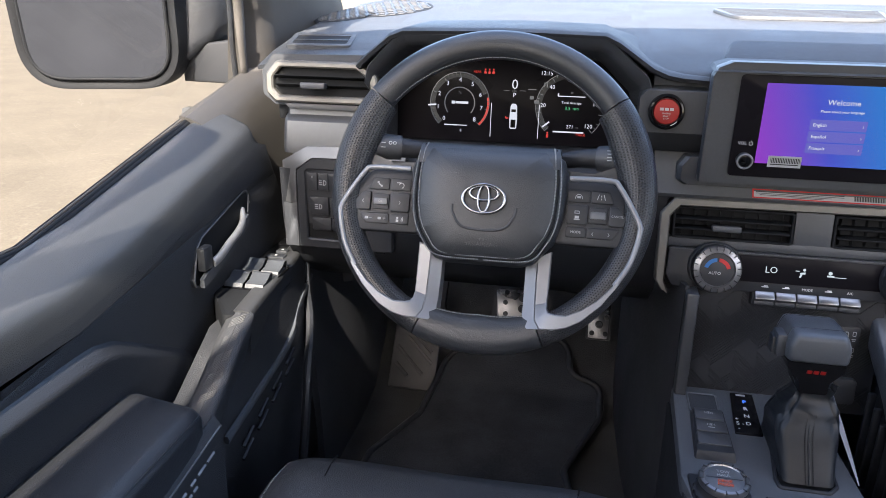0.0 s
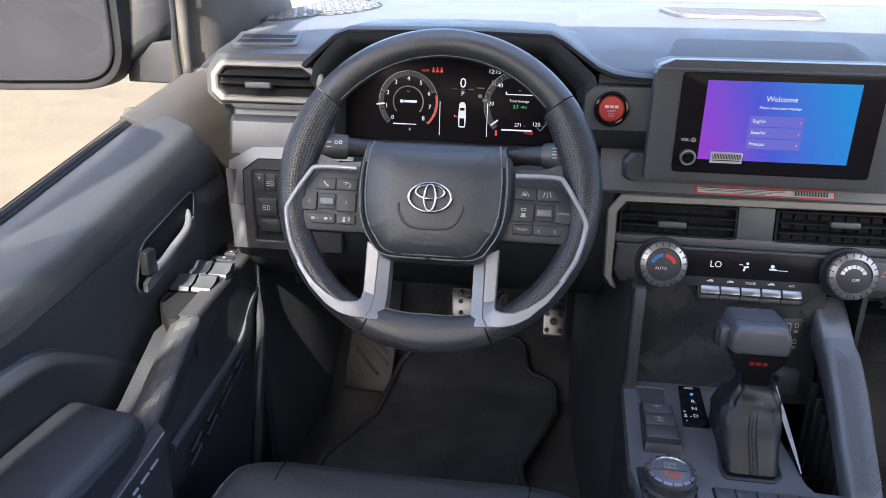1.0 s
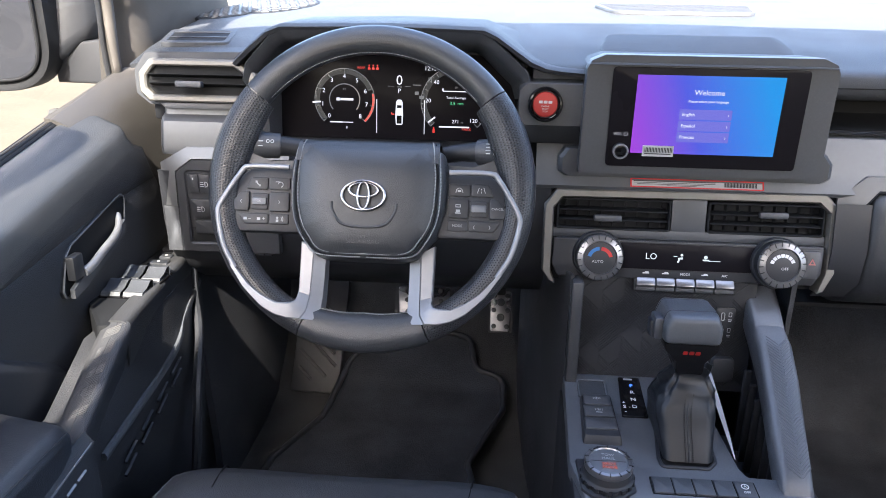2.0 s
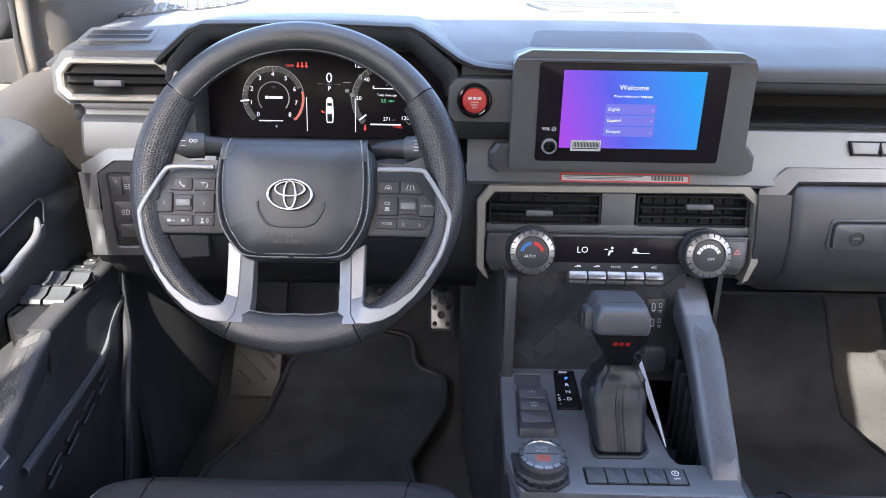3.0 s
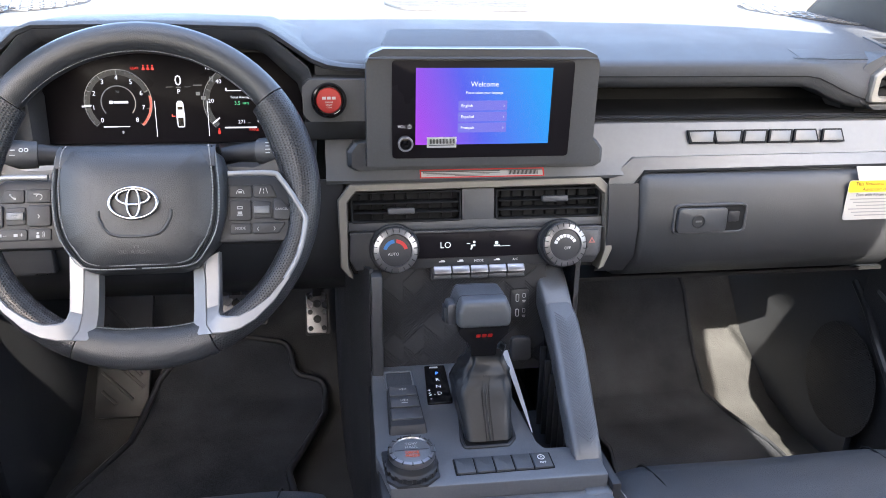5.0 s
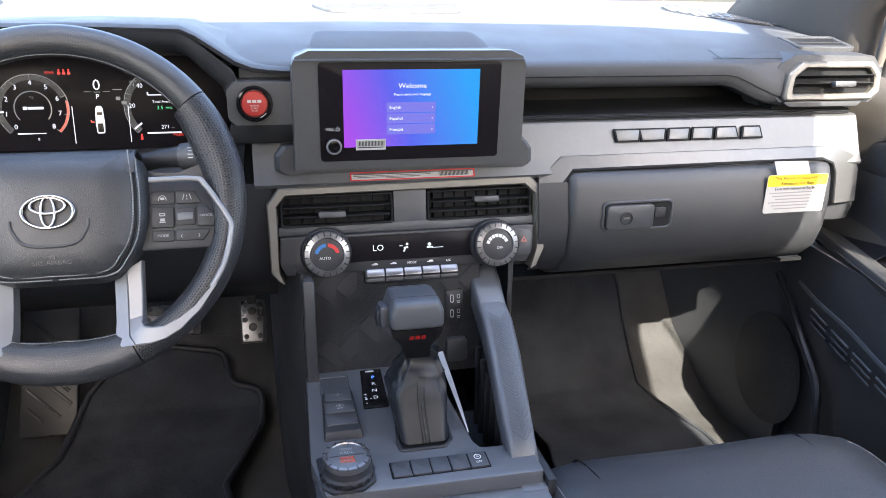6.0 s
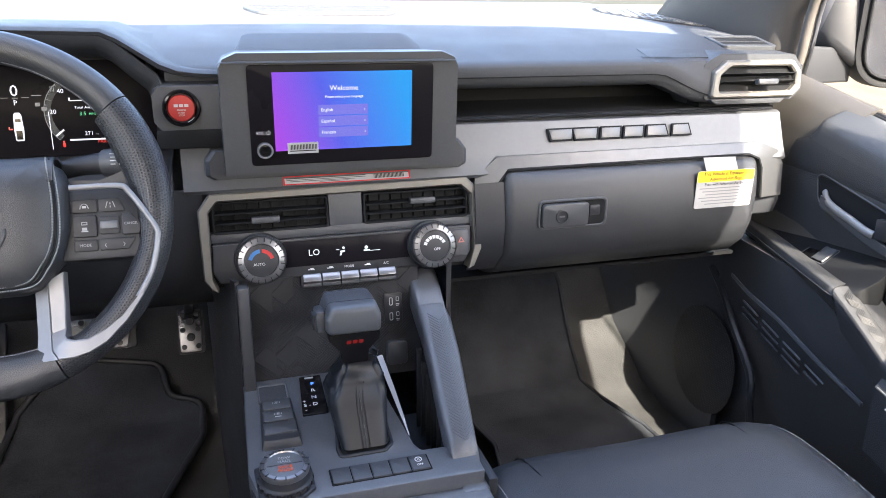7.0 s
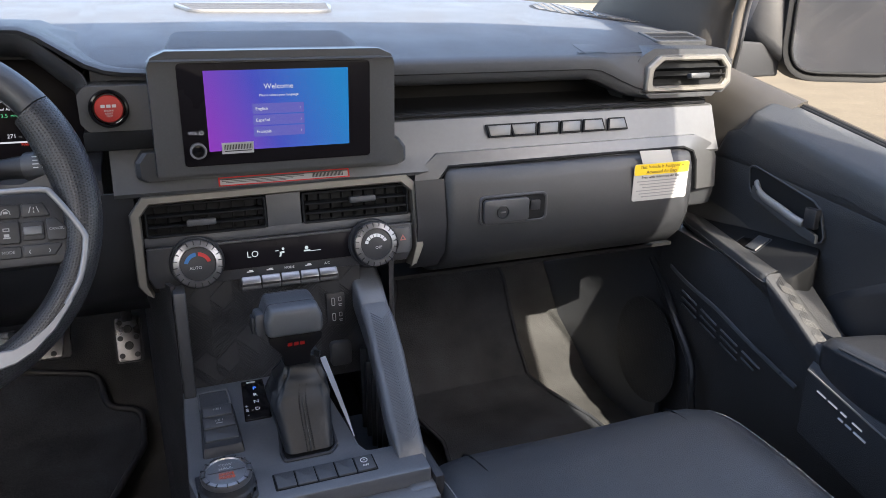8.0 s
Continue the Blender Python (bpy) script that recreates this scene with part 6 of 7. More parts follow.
# silver trim: from the upper spokes along the rim down into the lower spokes
for s in (-1, 1):
    path = [(0.094, 0.0185), (0.140, 0.0185), (0.152, 0.011), (0.1745, -0.026), (0.1765, -0.042), (0.168, -0.075), (0.153, -0.101)]
    path = curve_points([(s * x, y, 0.0165) for x, y in path], 5)
    part("trim_strip", turned(tube(path, 0.0032, 8, flat=0.8), MW), SILVER, wheel, "satin silver trim strip", 60)
    strip = [((0.0625, -0.0765), (0.0785, -0.0675), 0.0165), ((0.0630, -0.105), (0.0782, -0.100), 0.0175), ((0.0635, -0.130), (0.0778, -0.126), 0.021), ((0.0650, -0.1480), (0.0778, -0.1335), 0.031), ((0.0710, -0.1572), (0.0800, -0.1372), 0.0355), ((0.086, -0.1568), (0.087, -0.139), 0.037), ((0.101, -0.1528), (0.100, -0.1388), 0.038), ((0.117, -0.144), (0.1165, -0.131), 0.038), ((0.138, -0.124), (0.133, -0.119), 0.0375), ((0.156, -0.0985), (0.153, -0.0965), 0.036)]
    spoke = loft([[(s * a[0], a[1], -0.004), (s * a[0], a[1], w - 0.0015), (s * (a[0] * 0.92 + c[0] * 0.08), a[1] * 0.92 + c[1] * 0.08, w), (s * (a[0] * 0.08 + c[0] * 0.92), a[1] * 0.08 + c[1] * 0.92, w), (s * c[0], c[1], w - 0.0015), (s * c[0], c[1], -0.004)] for a, c, w in strip], closed=True, caps=True)
    part("lower_spoke", turned(spoke, SPOKES), SILVER, wheel, "satin silver lower spoke", 25)
    facet = loft([[(s * 0.0627, -0.0765, 0.0158), (s * 0.0632, -0.105, 0.0168), (s * 0.0637, -0.130, 0.0203), (s * 0.0652, -0.1480, 0.0303), (s * 0.0712, -0.1572, 0.0348)], [(s * 0.0510, -0.0875, 0.010), (s * 0.0512, -0.11, 0.011), (s * 0.0514, -0.132, 0.014), (s * 0.0520, -0.1485, 0.024), (s * 0.0585, -0.1572, 0.032)], [(s * 0.0500, -0.088, -0.006), (s * 0.0502, -0.11, -0.006), (s * 0.0504, -0.132, -0.004), (s * 0.0510, -0.149, -0.002), (s * 0.0575, -0.157, 0.0)]])
    part("spoke_facet", turned(thick(facet, 0.0015), SPOKES), SILVER, wheel, "", 20)
    # button pod
    pod = fillet([(s * x, y) for x, y in ((0.080, 0.017), (0.140, 0.0165), (0.151, 0.009), (0.174, -0.028), (0.173, -0.046), (0.165, -0.058), (0.080, -0.058))], 0.004, 2)
    part("button_pod", turned(plate(pod, -0.014, 0.0145, 0.003), PODS), DARK, wheel, "black button pod")
    keys = {"upper_inner": [(0.093, 0.006), (0.118, 0.006), (0.118, -0.0085), (0.093, -0.0085)],
            "upper_outer": [(0.1195, 0.006), (0.139, 0.006), (0.146, -0.0085), (0.1195, -0.0085)],
            "outer": [(0.141, -0.011), (0.150, -0.011), (0.160, -0.022), (0.158, -0.034), (0.141, -0.034)],
            "middle": [(0.1185, -0.013), (0.1385, -0.013), (0.1385, -0.032), (0.1185, -0.032)],
            "inner": [(0.093, -0.011), (0.1165, -0.011), (0.1165, -0.034), (0.093, -0.034)],
            "lower_inner": [(0.093, -0.0365), (0.116, -0.0365), (0.116, -0.049), (0.093, -0.049)],
            "lower_outer": [(0.1175, -0.0365), (0.155, -0.0365), (0.146, -0.049), (0.1175, -0.049)]}
    for nm, o in keys.items():
        o = fillet([(s * x, y) for x, y in o], 0.0022, 2)
        h = 0.0180 if nm in ("outer", "inner") else 0.0164
        b = part("button", turned(plate(o, 0.010, h, 0.0012), PODS), DARK, wheel)
        cx, cy = sum(x for x, y in o) / len(o), sum(y for x, y in o) / len(o)
        k = PODS @ Matrix.Translation((cx, cy, h))
        if nm == "middle":
            part("roller", turned(box(-0.0085, 0.0085, -0.0042, 0.0042, -0.001, 0.003, 0.001), k), CONSOLE, b)
            if s < 0:
                writing("legend", "OK", 0.0036, k @ Matrix.Translation((0, 0, 0.0028)), GREYPRINT, b)
        elif nm == "outer" and s > 0:
            writing("legend", "CANCEL", 0.0036, k, GREYPRINT, b)
        elif nm == "lower_inner" and s > 0:
            writing("legend", "MODE", 0.0042, k, GREYPRINT, b)
        elif nm in ("outer", "inner") and s < 0:
            writing("legend", "‹" if nm == "outer" else "›", 0.0095, k, GREYPRINT, b)
        elif nm == "lower_outer" and s > 0:
            writing("legend", "‹", 0.0095, k @ Matrix.Translation((-0.010, 0, 0)), GREYPRINT, b)
            writing("legend", "›", 0.0095, k @ Matrix.Translation((0.008, 0, 0)), GREYPRINT, b)
        elif nm == "lower_outer":
            writing("legend", "–", 0.007, k @ Matrix.Translation((-0.006, 0, 0)), GREYPRINT, b)
            part("symbol", bars(k, [(-0.011, 0, 0.004, 0.003), (0.005, 0, 0.004, 0.003)]), GREYPRINT, b)
            writing("legend", "+", 0.007, k @ Matrix.Translation((0.011, 0, 0)), GREYPRINT, b)
        else:
            part("symbol", symbol(nm, s, k), GREYPRINT, b)
    # leather arm between pad and rim
    arm = [[(s * x, y, w) for x, y, w in r] for r in (
        [(0.075, 0.030, 0.004), (0.075, 0.030, -0.016), (0.075, -0.03, -0.016), (0.075, -0.03, 0.004)],
        [(0.12, 0.027, 0.004), (0.12, 0.027, -0.014), (0.12, -0.03, -0.014), (0.12, -0.03, 0.004)],
        [(0.168, 0.045, 0.006), (0.168, 0.045, -0.012), (0.176, -0.04, -0.012), (0.176, -0.04, 0.004)])]
    part("spoke_arm", turned(loft(arm, closed=True, caps=True), PODS), LEATHER, wheel, "black leather spoke", 60)

# hub pad with raised centre and stitched edge
PADO = [(-0.0935, 0.022), (-0.088, 0.040), (-0.072, 0.051), (0.072, 0.051), (0.088, 0.040), (0.0935, 0.022), (0.092, -0.025), (0.083, -0.057), (0.059, -0.084), (0.043, -0.089), (-0.043, -0.089), (-0.059, -0.084), (-0.083, -0.057), (-0.092, -0.025)]
o = fillet(PADO[::-1], 0.008, 3)
rows = [[(x * g, -0.02 + (y + 0.02) * g, w) for x, y in o] for w, g in ((-0.045, 0.90), (-0.012, 0.99), (0.002, 1.0), (0.012, 0.985), (0.020, 0.955), (0.0265, 0.90), (0.032, 0.80), (0.0365, 0.66), (0.039, 0.5), (0.040, 0.2))]
part("hub_pad", turned(loft(rows, closed=True, caps=True), MW), LEATHER, wheel, "black leather hub pad", 60)
brow = [[(x, y, w) for y, w in ((0.026, 0.0300), (0.036, 0.0285), (0.046, 0.024), (0.053, 0.013), (0.056, -0.004), (0.052, -0.03))] for x in (-0.082, -0.073, -0.03, 0.03, 0.073, 0.082)]
part("pad_brow", turned(thick(loft(brow), 0.003), MW), LEATHER, wheel, "smooth leather along the pad's top", 60)
for s in (-1, 1):
    band = curve_points([(s * 0.0775, 0.050, 0.017), (s * 0.080, 0.036, 0.0262), (s * 0.0825, 0.0, 0.0285), (s * 0.0795, -0.037, 0.0275), (s * 0.0675, -0.063, 0.0270), (s * 0.050, -0.0795, 0.0262), (s * 0.0, -0.0815, 0.0270)], 8)
    seam = part("pad_seam", turned(tube([q + Vector((0, 0, 0.0006)) for q in band], 0.0011, 6), MW), DEEP, wheel, "", 60)
    st = bmesh.new()
    for i in range(0, len(band) - 1):
        a, b = band[i], band[i + 1]
        for f in (0.05, 0.38, 0.71):
            p, q = a.lerp(b, f), a.lerp(b, f + 0.24)
            for off1 in (-0.0032, 0.0032):
                sft = Vector((s * off1, -0.6 * off1, 0.0016 if off1 < 0 else 0.0004))
                st = join(st, tube([p + sft, q + sft], 0.0008, 4))
    part("stitching", turned(st, MW), STITCH, seam)
groove = curve_points([(-0.037, -0.022, 0.0401), (-0.035, -0.033, 0.0399), (-0.021, -0.048, 0.0396), (0.021, -0.048, 0.0396), (0.035, -0.033, 0.0399), (0.037, -0.022, 0.0401)], 5)
part("pad_crease", turned(tube(groove, 0.0016, 6), MW), LEATHER, wheel, "", 60)
writing("embossing", "SRS AIRBAG", 0.0072, MW @ Matrix.Translation((0, -0.066, 0.0362)), LEATHER, wheel)
part("embossed_symbol", bars(MW, [(0, -0.059, 0.006, 0.0012), (-0.002, -0.0605, 0.0012, 0.003), (0.002, -0.0605, 0.0012, 0.003)], 0.0378), LEATHER, wheel)
# hub emblem as plain interlaced rings
EM = HUB @ Matrix.Translation((-0.0005, -0.0115, 0.0165))
emb = part("emblem", turned(ring(circle(0, 0, 0.0270, 48, 0.0186), circle(0, 0, 0.0232, 48, 0.0155), -0.004, 0.0035, 0.0010), EM), CHROME, wheel, "chrome oval emblem", 50)
part("emblem_ring", turned(ring(circle(0, 0, 0.0082, 36, 0.0170), circle(0, 0, 0.0053, 36, 0.0143), -0.004, 0.0033, 0.0008), EM), CHROME, emb, "", 50)
part("emblem_ring", turned(ring(circle(0, 0.0062, 0.0186, 40, 0.0096), circle(0, 0.0066, 0.0154, 40, 0.0068), -0.004, 0.0031, 0.0008), EM), CHROME, emb, "", 50)

# column shroud
rows = []
for y, z, w, h in ((0.045, 0.765, 0.055, 0.04), (0.10, 0.755, 0.060, 0.044), (0.18, 0.748, 0.065, 0.048), (0.24, 0.745, 0.065, 0.05)):
    rows.append([(-0.414 + u, y, z + v) for u, v in rect(0, 0, 2 * w, 2 * h, 0.025)])
col = thing("steering_column", (-0.414, 0.15, 0.71), "black plastic steering column shroud with two stalks", "steering column")
part("shroud", loft(rows, closed=True, caps=True), DARK, col, "black column shroud", 50)
for s in (-1, 1):
    x0 = -0.414
    pts = [(x0 + s * 0.06, 0.09, 0.828), (x0 + s * 0.10, 0.082, 0.838), (x0 + s * 0.125, 0.075, 0.841)]
    stalk = part("stalk", tube(pts, [0.010, 0.011, 0.013], 12), DARK, col, "black stalk switch", 60)
    tip = [(x0 + s * 0.125, 0.075, 0.841), (x0 + s * 0.150, 0.068, 0.843), (x0 + s * 0.178, 0.060, 0.845), (x0 + s * 0.186, 0.058, 0.845)]
    part("stalk_tip", tube(tip, [0.0155, 0.017, 0.016, 0.010], 14), HARD, stalk, "", 50)
    k = pose(x0 + s * 0.150, 0.0505, 0.850, 62, 0, 0)
    if s < 0:
        signs = [ring(circle(-0.020, 0.002, 0.0030, 12), circle(-0.020, 0.002, 0.0020, 12), 0.0006, 0.0014)]
        signs += [turned(plate(rect(0, 0.0048, 0.0008, 0.0018), 0.0006, 0.0014), Matrix.Translation((-0.020, 0.002, 0)) @ pose(0, 0, 0, 0, 0, a)) for a in range(0, 360, 45)]
        signs += [plate(rect(-0.0065, 0.0055, 0.006, 0.0012), 0.0006, 0.0014), plate(arc(-0.007, 0.0055, 0.0012, 0.0022, -90, 90, 8), 0.0006, 0.0014), plate([(-0.010, -0.002), (-0.0065, 0.0005), (-0.003, -0.002), (-0.0065, 0.0001)], 0.0006, 0.0014), plate(rect(-0.0065, -0.0055, 0.008, 0.0009), 0.0006, 0.0014)]
        signs += [ring(circle(x, 0.0015, 0.0024, 10), circle(x, 0.0015, 0.0015, 10), 0.0006, 0.0014) for x in (0.017, 0.0225)] + [plate(rect(0.008, 0.0015, 0.005, 0.0012), 0.0006, 0.0014), plate(rect(0.008, -0.0045, 0.006, 0.0009), 0.0006, 0.0014)]
    else:
        signs = [plate(rect(-0.013, 0.006 - 0.004 * q, 0.006 - 0.001 * (q % 2), 0.0009), 0.0006, 0.0014) for q in range(4)] + [plate(arc(0.0, -0.001, 0.0042, 0.0050, 30, 150, 10), 0.0006, 0.0014), plate(rect(0.0, 0.001, 0.0008, 0.006), 0.0006, 0.0014), plate(rect(-0.0065, 0, 0.0008, 0.014), 0.0006, 0.0014)]
    part("stalk_marks", turned(join(*signs), k), GREYPRINT, stalk)


# ---- centre console ----
con = thing("centre_console", (-0.03, 0.0, 0.18), "dark grey centre console with switches and side grip", "console")


def topz(y):
    return 0.4945 + 0.066 * y


outline = [(-0.158, 0.145), (-0.163, -0.055), (-0.150, -0.118), (0.110, -0.122), (0.110, -0.066), (0.046, -0.064), (0.040, -0.050), (0.030, 0.075), (0.022, 0.145)]
o = fillet(outline, 0.004, 2)
slope = Matrix.Identity(4)
slope[2][1] = 0.066
base = Matrix.Translation((0, 0, 0.4945))
part("top_panel", turned(plate(o, -0.022, 0.0, 0.003), base @ slope), CONSOLE, con, "dark grey console top", 30)
part("rear_step", turned(plate(fillet([(-0.150, -0.119), (0.112, -0.123), (0.112, -0.150), (-0.14, -0.146)], 0.003, 2), -0.06, -0.018, 0.003), base @ slope), CONSOLE, con)
wall = [(-0.150, 0.15), (-0.156, -0.05), (-0.142, -0.118), (0.130, -0.13), (0.140, 0.15)]
part("body", turned(plate(fillet(wall, 0.01, 2), -0.31, -0.085), base), DARK, con, "black console body")
for s, x in ((-1, -0.155), (1, 0.118)):
    part("side_wall", box(x - 0.006, x + 0.006, -0.13, 0.16, 0.19, 0.478, 0.003), DARK, con)
part("rear_body", box(-0.145, 0.125, -0.50, -0.125, 0.19, 0.43, 0.01), DARK, con)
part("rear_lid", box(-0.135, 0.115, -0.75, -0.34, 0.43, 0.50, 0.02), SEATING, con, "padded console lid")

# face below the climate panel, with moulded ribs
BACK = panel(-0.02, 0.152, 0.575, 6)
part("front_face", turned(plate(rect(0, 0, 0.245, 0.175, 0.004), -0.012, 0.0), BACK), RUBBER, con, "black ribbed rubber panel")
ribs = bmesh.new()
for i in range(8):
    x0 = -0.120 + 0.030 * i
    slant = 0.026 if i % 2 else -0.026
    for k in range(44):
        v = -0.098 + 0.0044 * k
        if (k // 7 + i) % 3 == 2:
            slant_k = -slant
        else:
            slant_k = slant
        a, b = (x0 + 0.001, v, 0.0002), (x0 + 0.029, v + slant_k, 0.0002)
        if abs(a[1]) < 0.084 and abs(b[1]) < 0.084:
            ribs = join(ribs, tube([a, b], 0.0007, 3))
part("rubber_ribs", turned(ribs, BACK), RUBBER, con, "fine herringbone ribs")
part("face_edge", box(-0.1565, -0.1405, 0.120, 0.175, 0.49, 0.655, 0.003), HARD, con)
usb = part("usb_panel", turned(plate(rect(0.083, 0.0145, 0.027, 0.048, 0.003), 0, 0.003, 0.001), BACK), DARK, con, "black usb socket panel")
for v in (0.026, 0.003):
    part("usb_socket", turned(ring(rect(0.0795, v, 0.0052, 0.012, 0.0022), rect(0.0795, v, 0.0034, 0.0102, 0.0015), 0.002, 0.0042), BACK), GREYPRINT, usb)
    part("usb_mark", turned(join(ring(rect(0.0895, v + 0.003, 0.0045, 0.0065, 0.0012), rect(0.0895, v + 0.003, 0.0032, 0.0052, 0.0008), 0.003, 0.0036), plate(rect(0.0895, v - 0.0045, 0.0052, 0.0012), 0.003, 0.0036), plate(rect(0.0895, v - 0.0068, 0.0040, 0.0010), 0.003, 0.0036)), BACK), GREYPRINT, usb)
part("socket_cover", turned(plate(rect(0.0857, -0.0525, 0.031, 0.037, 0.007), 0.0, 0.010, 0.003), BACK), HARD, con, "grey power socket cover")
# forward side panels of the stack
for s, x in ((-1, 0.158), (1, 0.146)):
    rows = [[(s * (x + out), y, z) for z in (0.19, 0.40, 0.55, 0.66)] for y, out in ((0.136, 0.0), (0.145, 0.004), (0.17, 0.012), (0.24, 0.026), (0.35, 0.038), (0.62, 0.05))]
    part("stack_flank", thick(loft(rows), 0.006), PANEL, con, "grained black stack flank", 60)

# storage bin between boot and grip
part("bin_floor", turned(plate([(0.034, 0.14), (0.034, -0.06), (0.10, -0.06), (0.10, 0.14)], -0.16, -0.155), base), DEEP, con)
for k in range(7):
    part("bin_rib", box(0.088, 0.098, -0.045 + 0.026 * k, -0.038 + 0.026 * k, 0.38, 0.49 + 0.008 * k, 0.002), DARK, con)

# passenger side grip
rows = []
for x, y, z, w in ((0.112, 0.185, 0.640, 0.046), (0.112, 0.15, 0.622, 0.046), (0.109, 0.10, 0.601, 0.042), (0.109, 0.075, 0.591, 0.045), (0.106, 0.03, 0.566, 0.045), (0.0995, -0.035, 0.527, 0.042), (0.0955, -0.085, 0.499, 0.037), (0.095, -0.10, 0.488, 0.035)):
    rows.append([(x + u * w / 2, y + v * 0.010, z + v * 0.028 - 0.02) for u, v in rect(0, 0, 2, 2, 0.45, 3)])
grip_rows = rows[2:]
part("grip_stem", loft(rows[:3], closed=True, caps=True), CONSOLE, con, "dark grey grip stem", 60)
grip = part("side_grip", loft(grip_rows, closed=True, caps=True), CONSOLE, con, "padded ribbed knee grip", 60)
for half in (-1, 1):
    ribs = bmesh.new()
    for k in range(40):
        f = k / 39
        c = Vector((0.1095 - 0.013 * f, 0.072 - 0.160 * f, 0.5975 - 0.0905 * f))
        q = Vector((half * 0.0135, 0.012, 0.0068))
        ribs = join(ribs, tube([c + Vector((half * 0.001, 0, 0.0022)), c + q + Vector((0, 0, 0.0012))], 0.0007, 4))
    part("rib_texture", ribs, TEXTILE, grip)
part("grip_foot", box(0.079, 0.114, -0.135, -0.095, 0.36, 0.470, 0.006), CONSOLE, con)
part("grip_web", thick(loft([[(0.112, y, z) for z in (0.36, top - 0.03)] for y, top in ((0.14, 0.61), (0.075, 0.585), (-0.03, 0.52), (-0.10, 0.48))]), 0.006), DARK, con)

# left row: tray, switches and drive dial


def on_top(x, y, lift=0.0):
    return Matrix.Translation((x, y, topz(y) + lift)) @ pose(0, 0, 0, 3.8)


T = on_top(-0.120, 0.105)
tray = part("tray", turned(ring(rect(0, 0, 0.042, 0.046, 0.004), rect(0, 0, 0.036, 0.040, 0.003), -0.002, 0.002, 0.0008), T), CONSOLE, con)
part("tray_floor", turned(plate(rect(0, 0, 0.037, 0.041, 0.003), -0.001, 0.0006), T), SOFT, tray)
T = on_top(-0.120, 0.036)
pod = part("switch_pod", turned(loft([[(x * g, y * g, w) for x, y in fillet([(-0.024, -0.056), (0.0255, -0.056), (0.023, 0.044), (-0.020, 0.044)], 0.004, 2)] for w, g in ((0.0, 1.0), (0.009, 0.93), (0.0105, 0.90))], closed=True, caps=True), T), DARK, con, "raised switch pod", 30)
for k, v in enumerate((0.026, 0.0, -0.027)):
    key = part("console_key", turned(plate(rect(0.001, v, 0.036 + 0.002 * k, 0.0235, 0.0015), 0.009, 0.0128, 0.001), T), HARD, pod)
    if k < 2:
        part("key_mark", turned(ring(circle(0.001, v + 0.002, 0.0030, 16), circle(0.001, v + 0.002, 0.0022, 16), 0.0122, 0.0128), T), GREYPRINT, pod)
        part("key_mark", bars(T, [(0.001, v + 0.002, 0.0018, 0.003), (-0.0035, v + 0.002, 0.0008, 0.004), (0.0055, v + 0.002, 0.0008, 0.004), (0.001, v - 0.004, 0.008 * k + 0.0001, 0.0016)], 0.0127), GREYPRINT, pod)
T = on_top(-0.1235, -0.078)
part("dial_base", turned(plate(fillet([(-0.033, 0.025), (-0.030, -0.028), (-0.018, -0.041), (0.016, -0.041), (0.033, -0.026), (0.033, 0.012), (0.026, 0.025)], 0.003, 2), 0, 0.004, 0.0015), T), DARK, con)
T2 = on_top(-0.1225, -0.0865)
knob = part("mode_dial", turned(lathe([(0.0305, 0.003), (0.0305, 0.010), (0.0285, 0.0115), (0.0275, 0.013), (0.0275, 0.022), (0.0262, 0.024)], 44), T2), DARK, con, "round drive mode dial")
part("dial_rim", turned(lathe([(0.0277, 0.0215), (0.0284, 0.0255), (0.0268, 0.0290), (0.0232, 0.0296), (0.0222, 0.0280)], 44), T2), BRIGHT, knob, "bright dial rim")
for j in range(14):
    part("knurl_notch", turned(box(-0.0007, 0.0007, -0.0026, 0.0026, -0.0012, 0.0005, 0.0003), T2 @ pose(0, 0, 0, 0, 0, j * 360 / 14 + 10) @ Matrix.Translation((0.0256, 0, 0.0294)) @ pose(0, 0, 0, 0, 0, 90)), DARK, knob)
for j in range(18):
    part("dial_rib", turned(box(-0.003, 0.003, -0.0015, 0.0015, 0.004, 0.0098, 0.0006), T2 @ pose(0, 0, 0, 0, 0, j * 20) @ Matrix.Translation((0.0305, 0, 0)) @ pose(0, 0, 0, 0, 0, 90)), DARK, knob)
part("dial_face", turned(lathe([(0.0225, 0.0280), (0.021, 0.0284), (0, 0.0286)], 36), T2), CONSOLE, knob)
part("face_line", turned(box(-0.020, 0.020, -0.0004, 0.0004, 0.0284, 0.0290), T2), DARK, knob)
for txt, v, mt in (("TOW", 0.0105, GREYPRINT), ("HAUL", 0.0045, GREYPRINT), ("DRIVE", -0.0055, GLOW_AMBER), ("MODE", -0.0115, GLOW_AMBER)):
    writing("legend", txt, 0.0060, T2 @ Matrix.Translation((0, v, 0.0286)), mt, knob)

# gear indicator
T = on_top(-0.0685, 0.088, 0.0)
ind = part("gear_indicator", turned(plate(fillet([(-0.0185, -0.047), (0.0160, -0.047), (0.0180, 0.047), (-0.0120, 0.047)], 0.002, 2), -0.001, 0.003, 0.001), T), GLOSS, con, "gloss black gear indicator")
for txt, v, mt, u in (("P", 0.0245, GLOW_BLUE, 0.0035), ("R", 0.008, WHITE, 0.0025), ("N", -0.009, WHITE, 0.0015), ("D", -0.026, WHITE, 0.001), ("S", -0.027, WHITE, -0.0125)):
    writing("legend", txt, 0.0100, T @ Matrix.Translation((u, v, 0.003)), mt, ind)
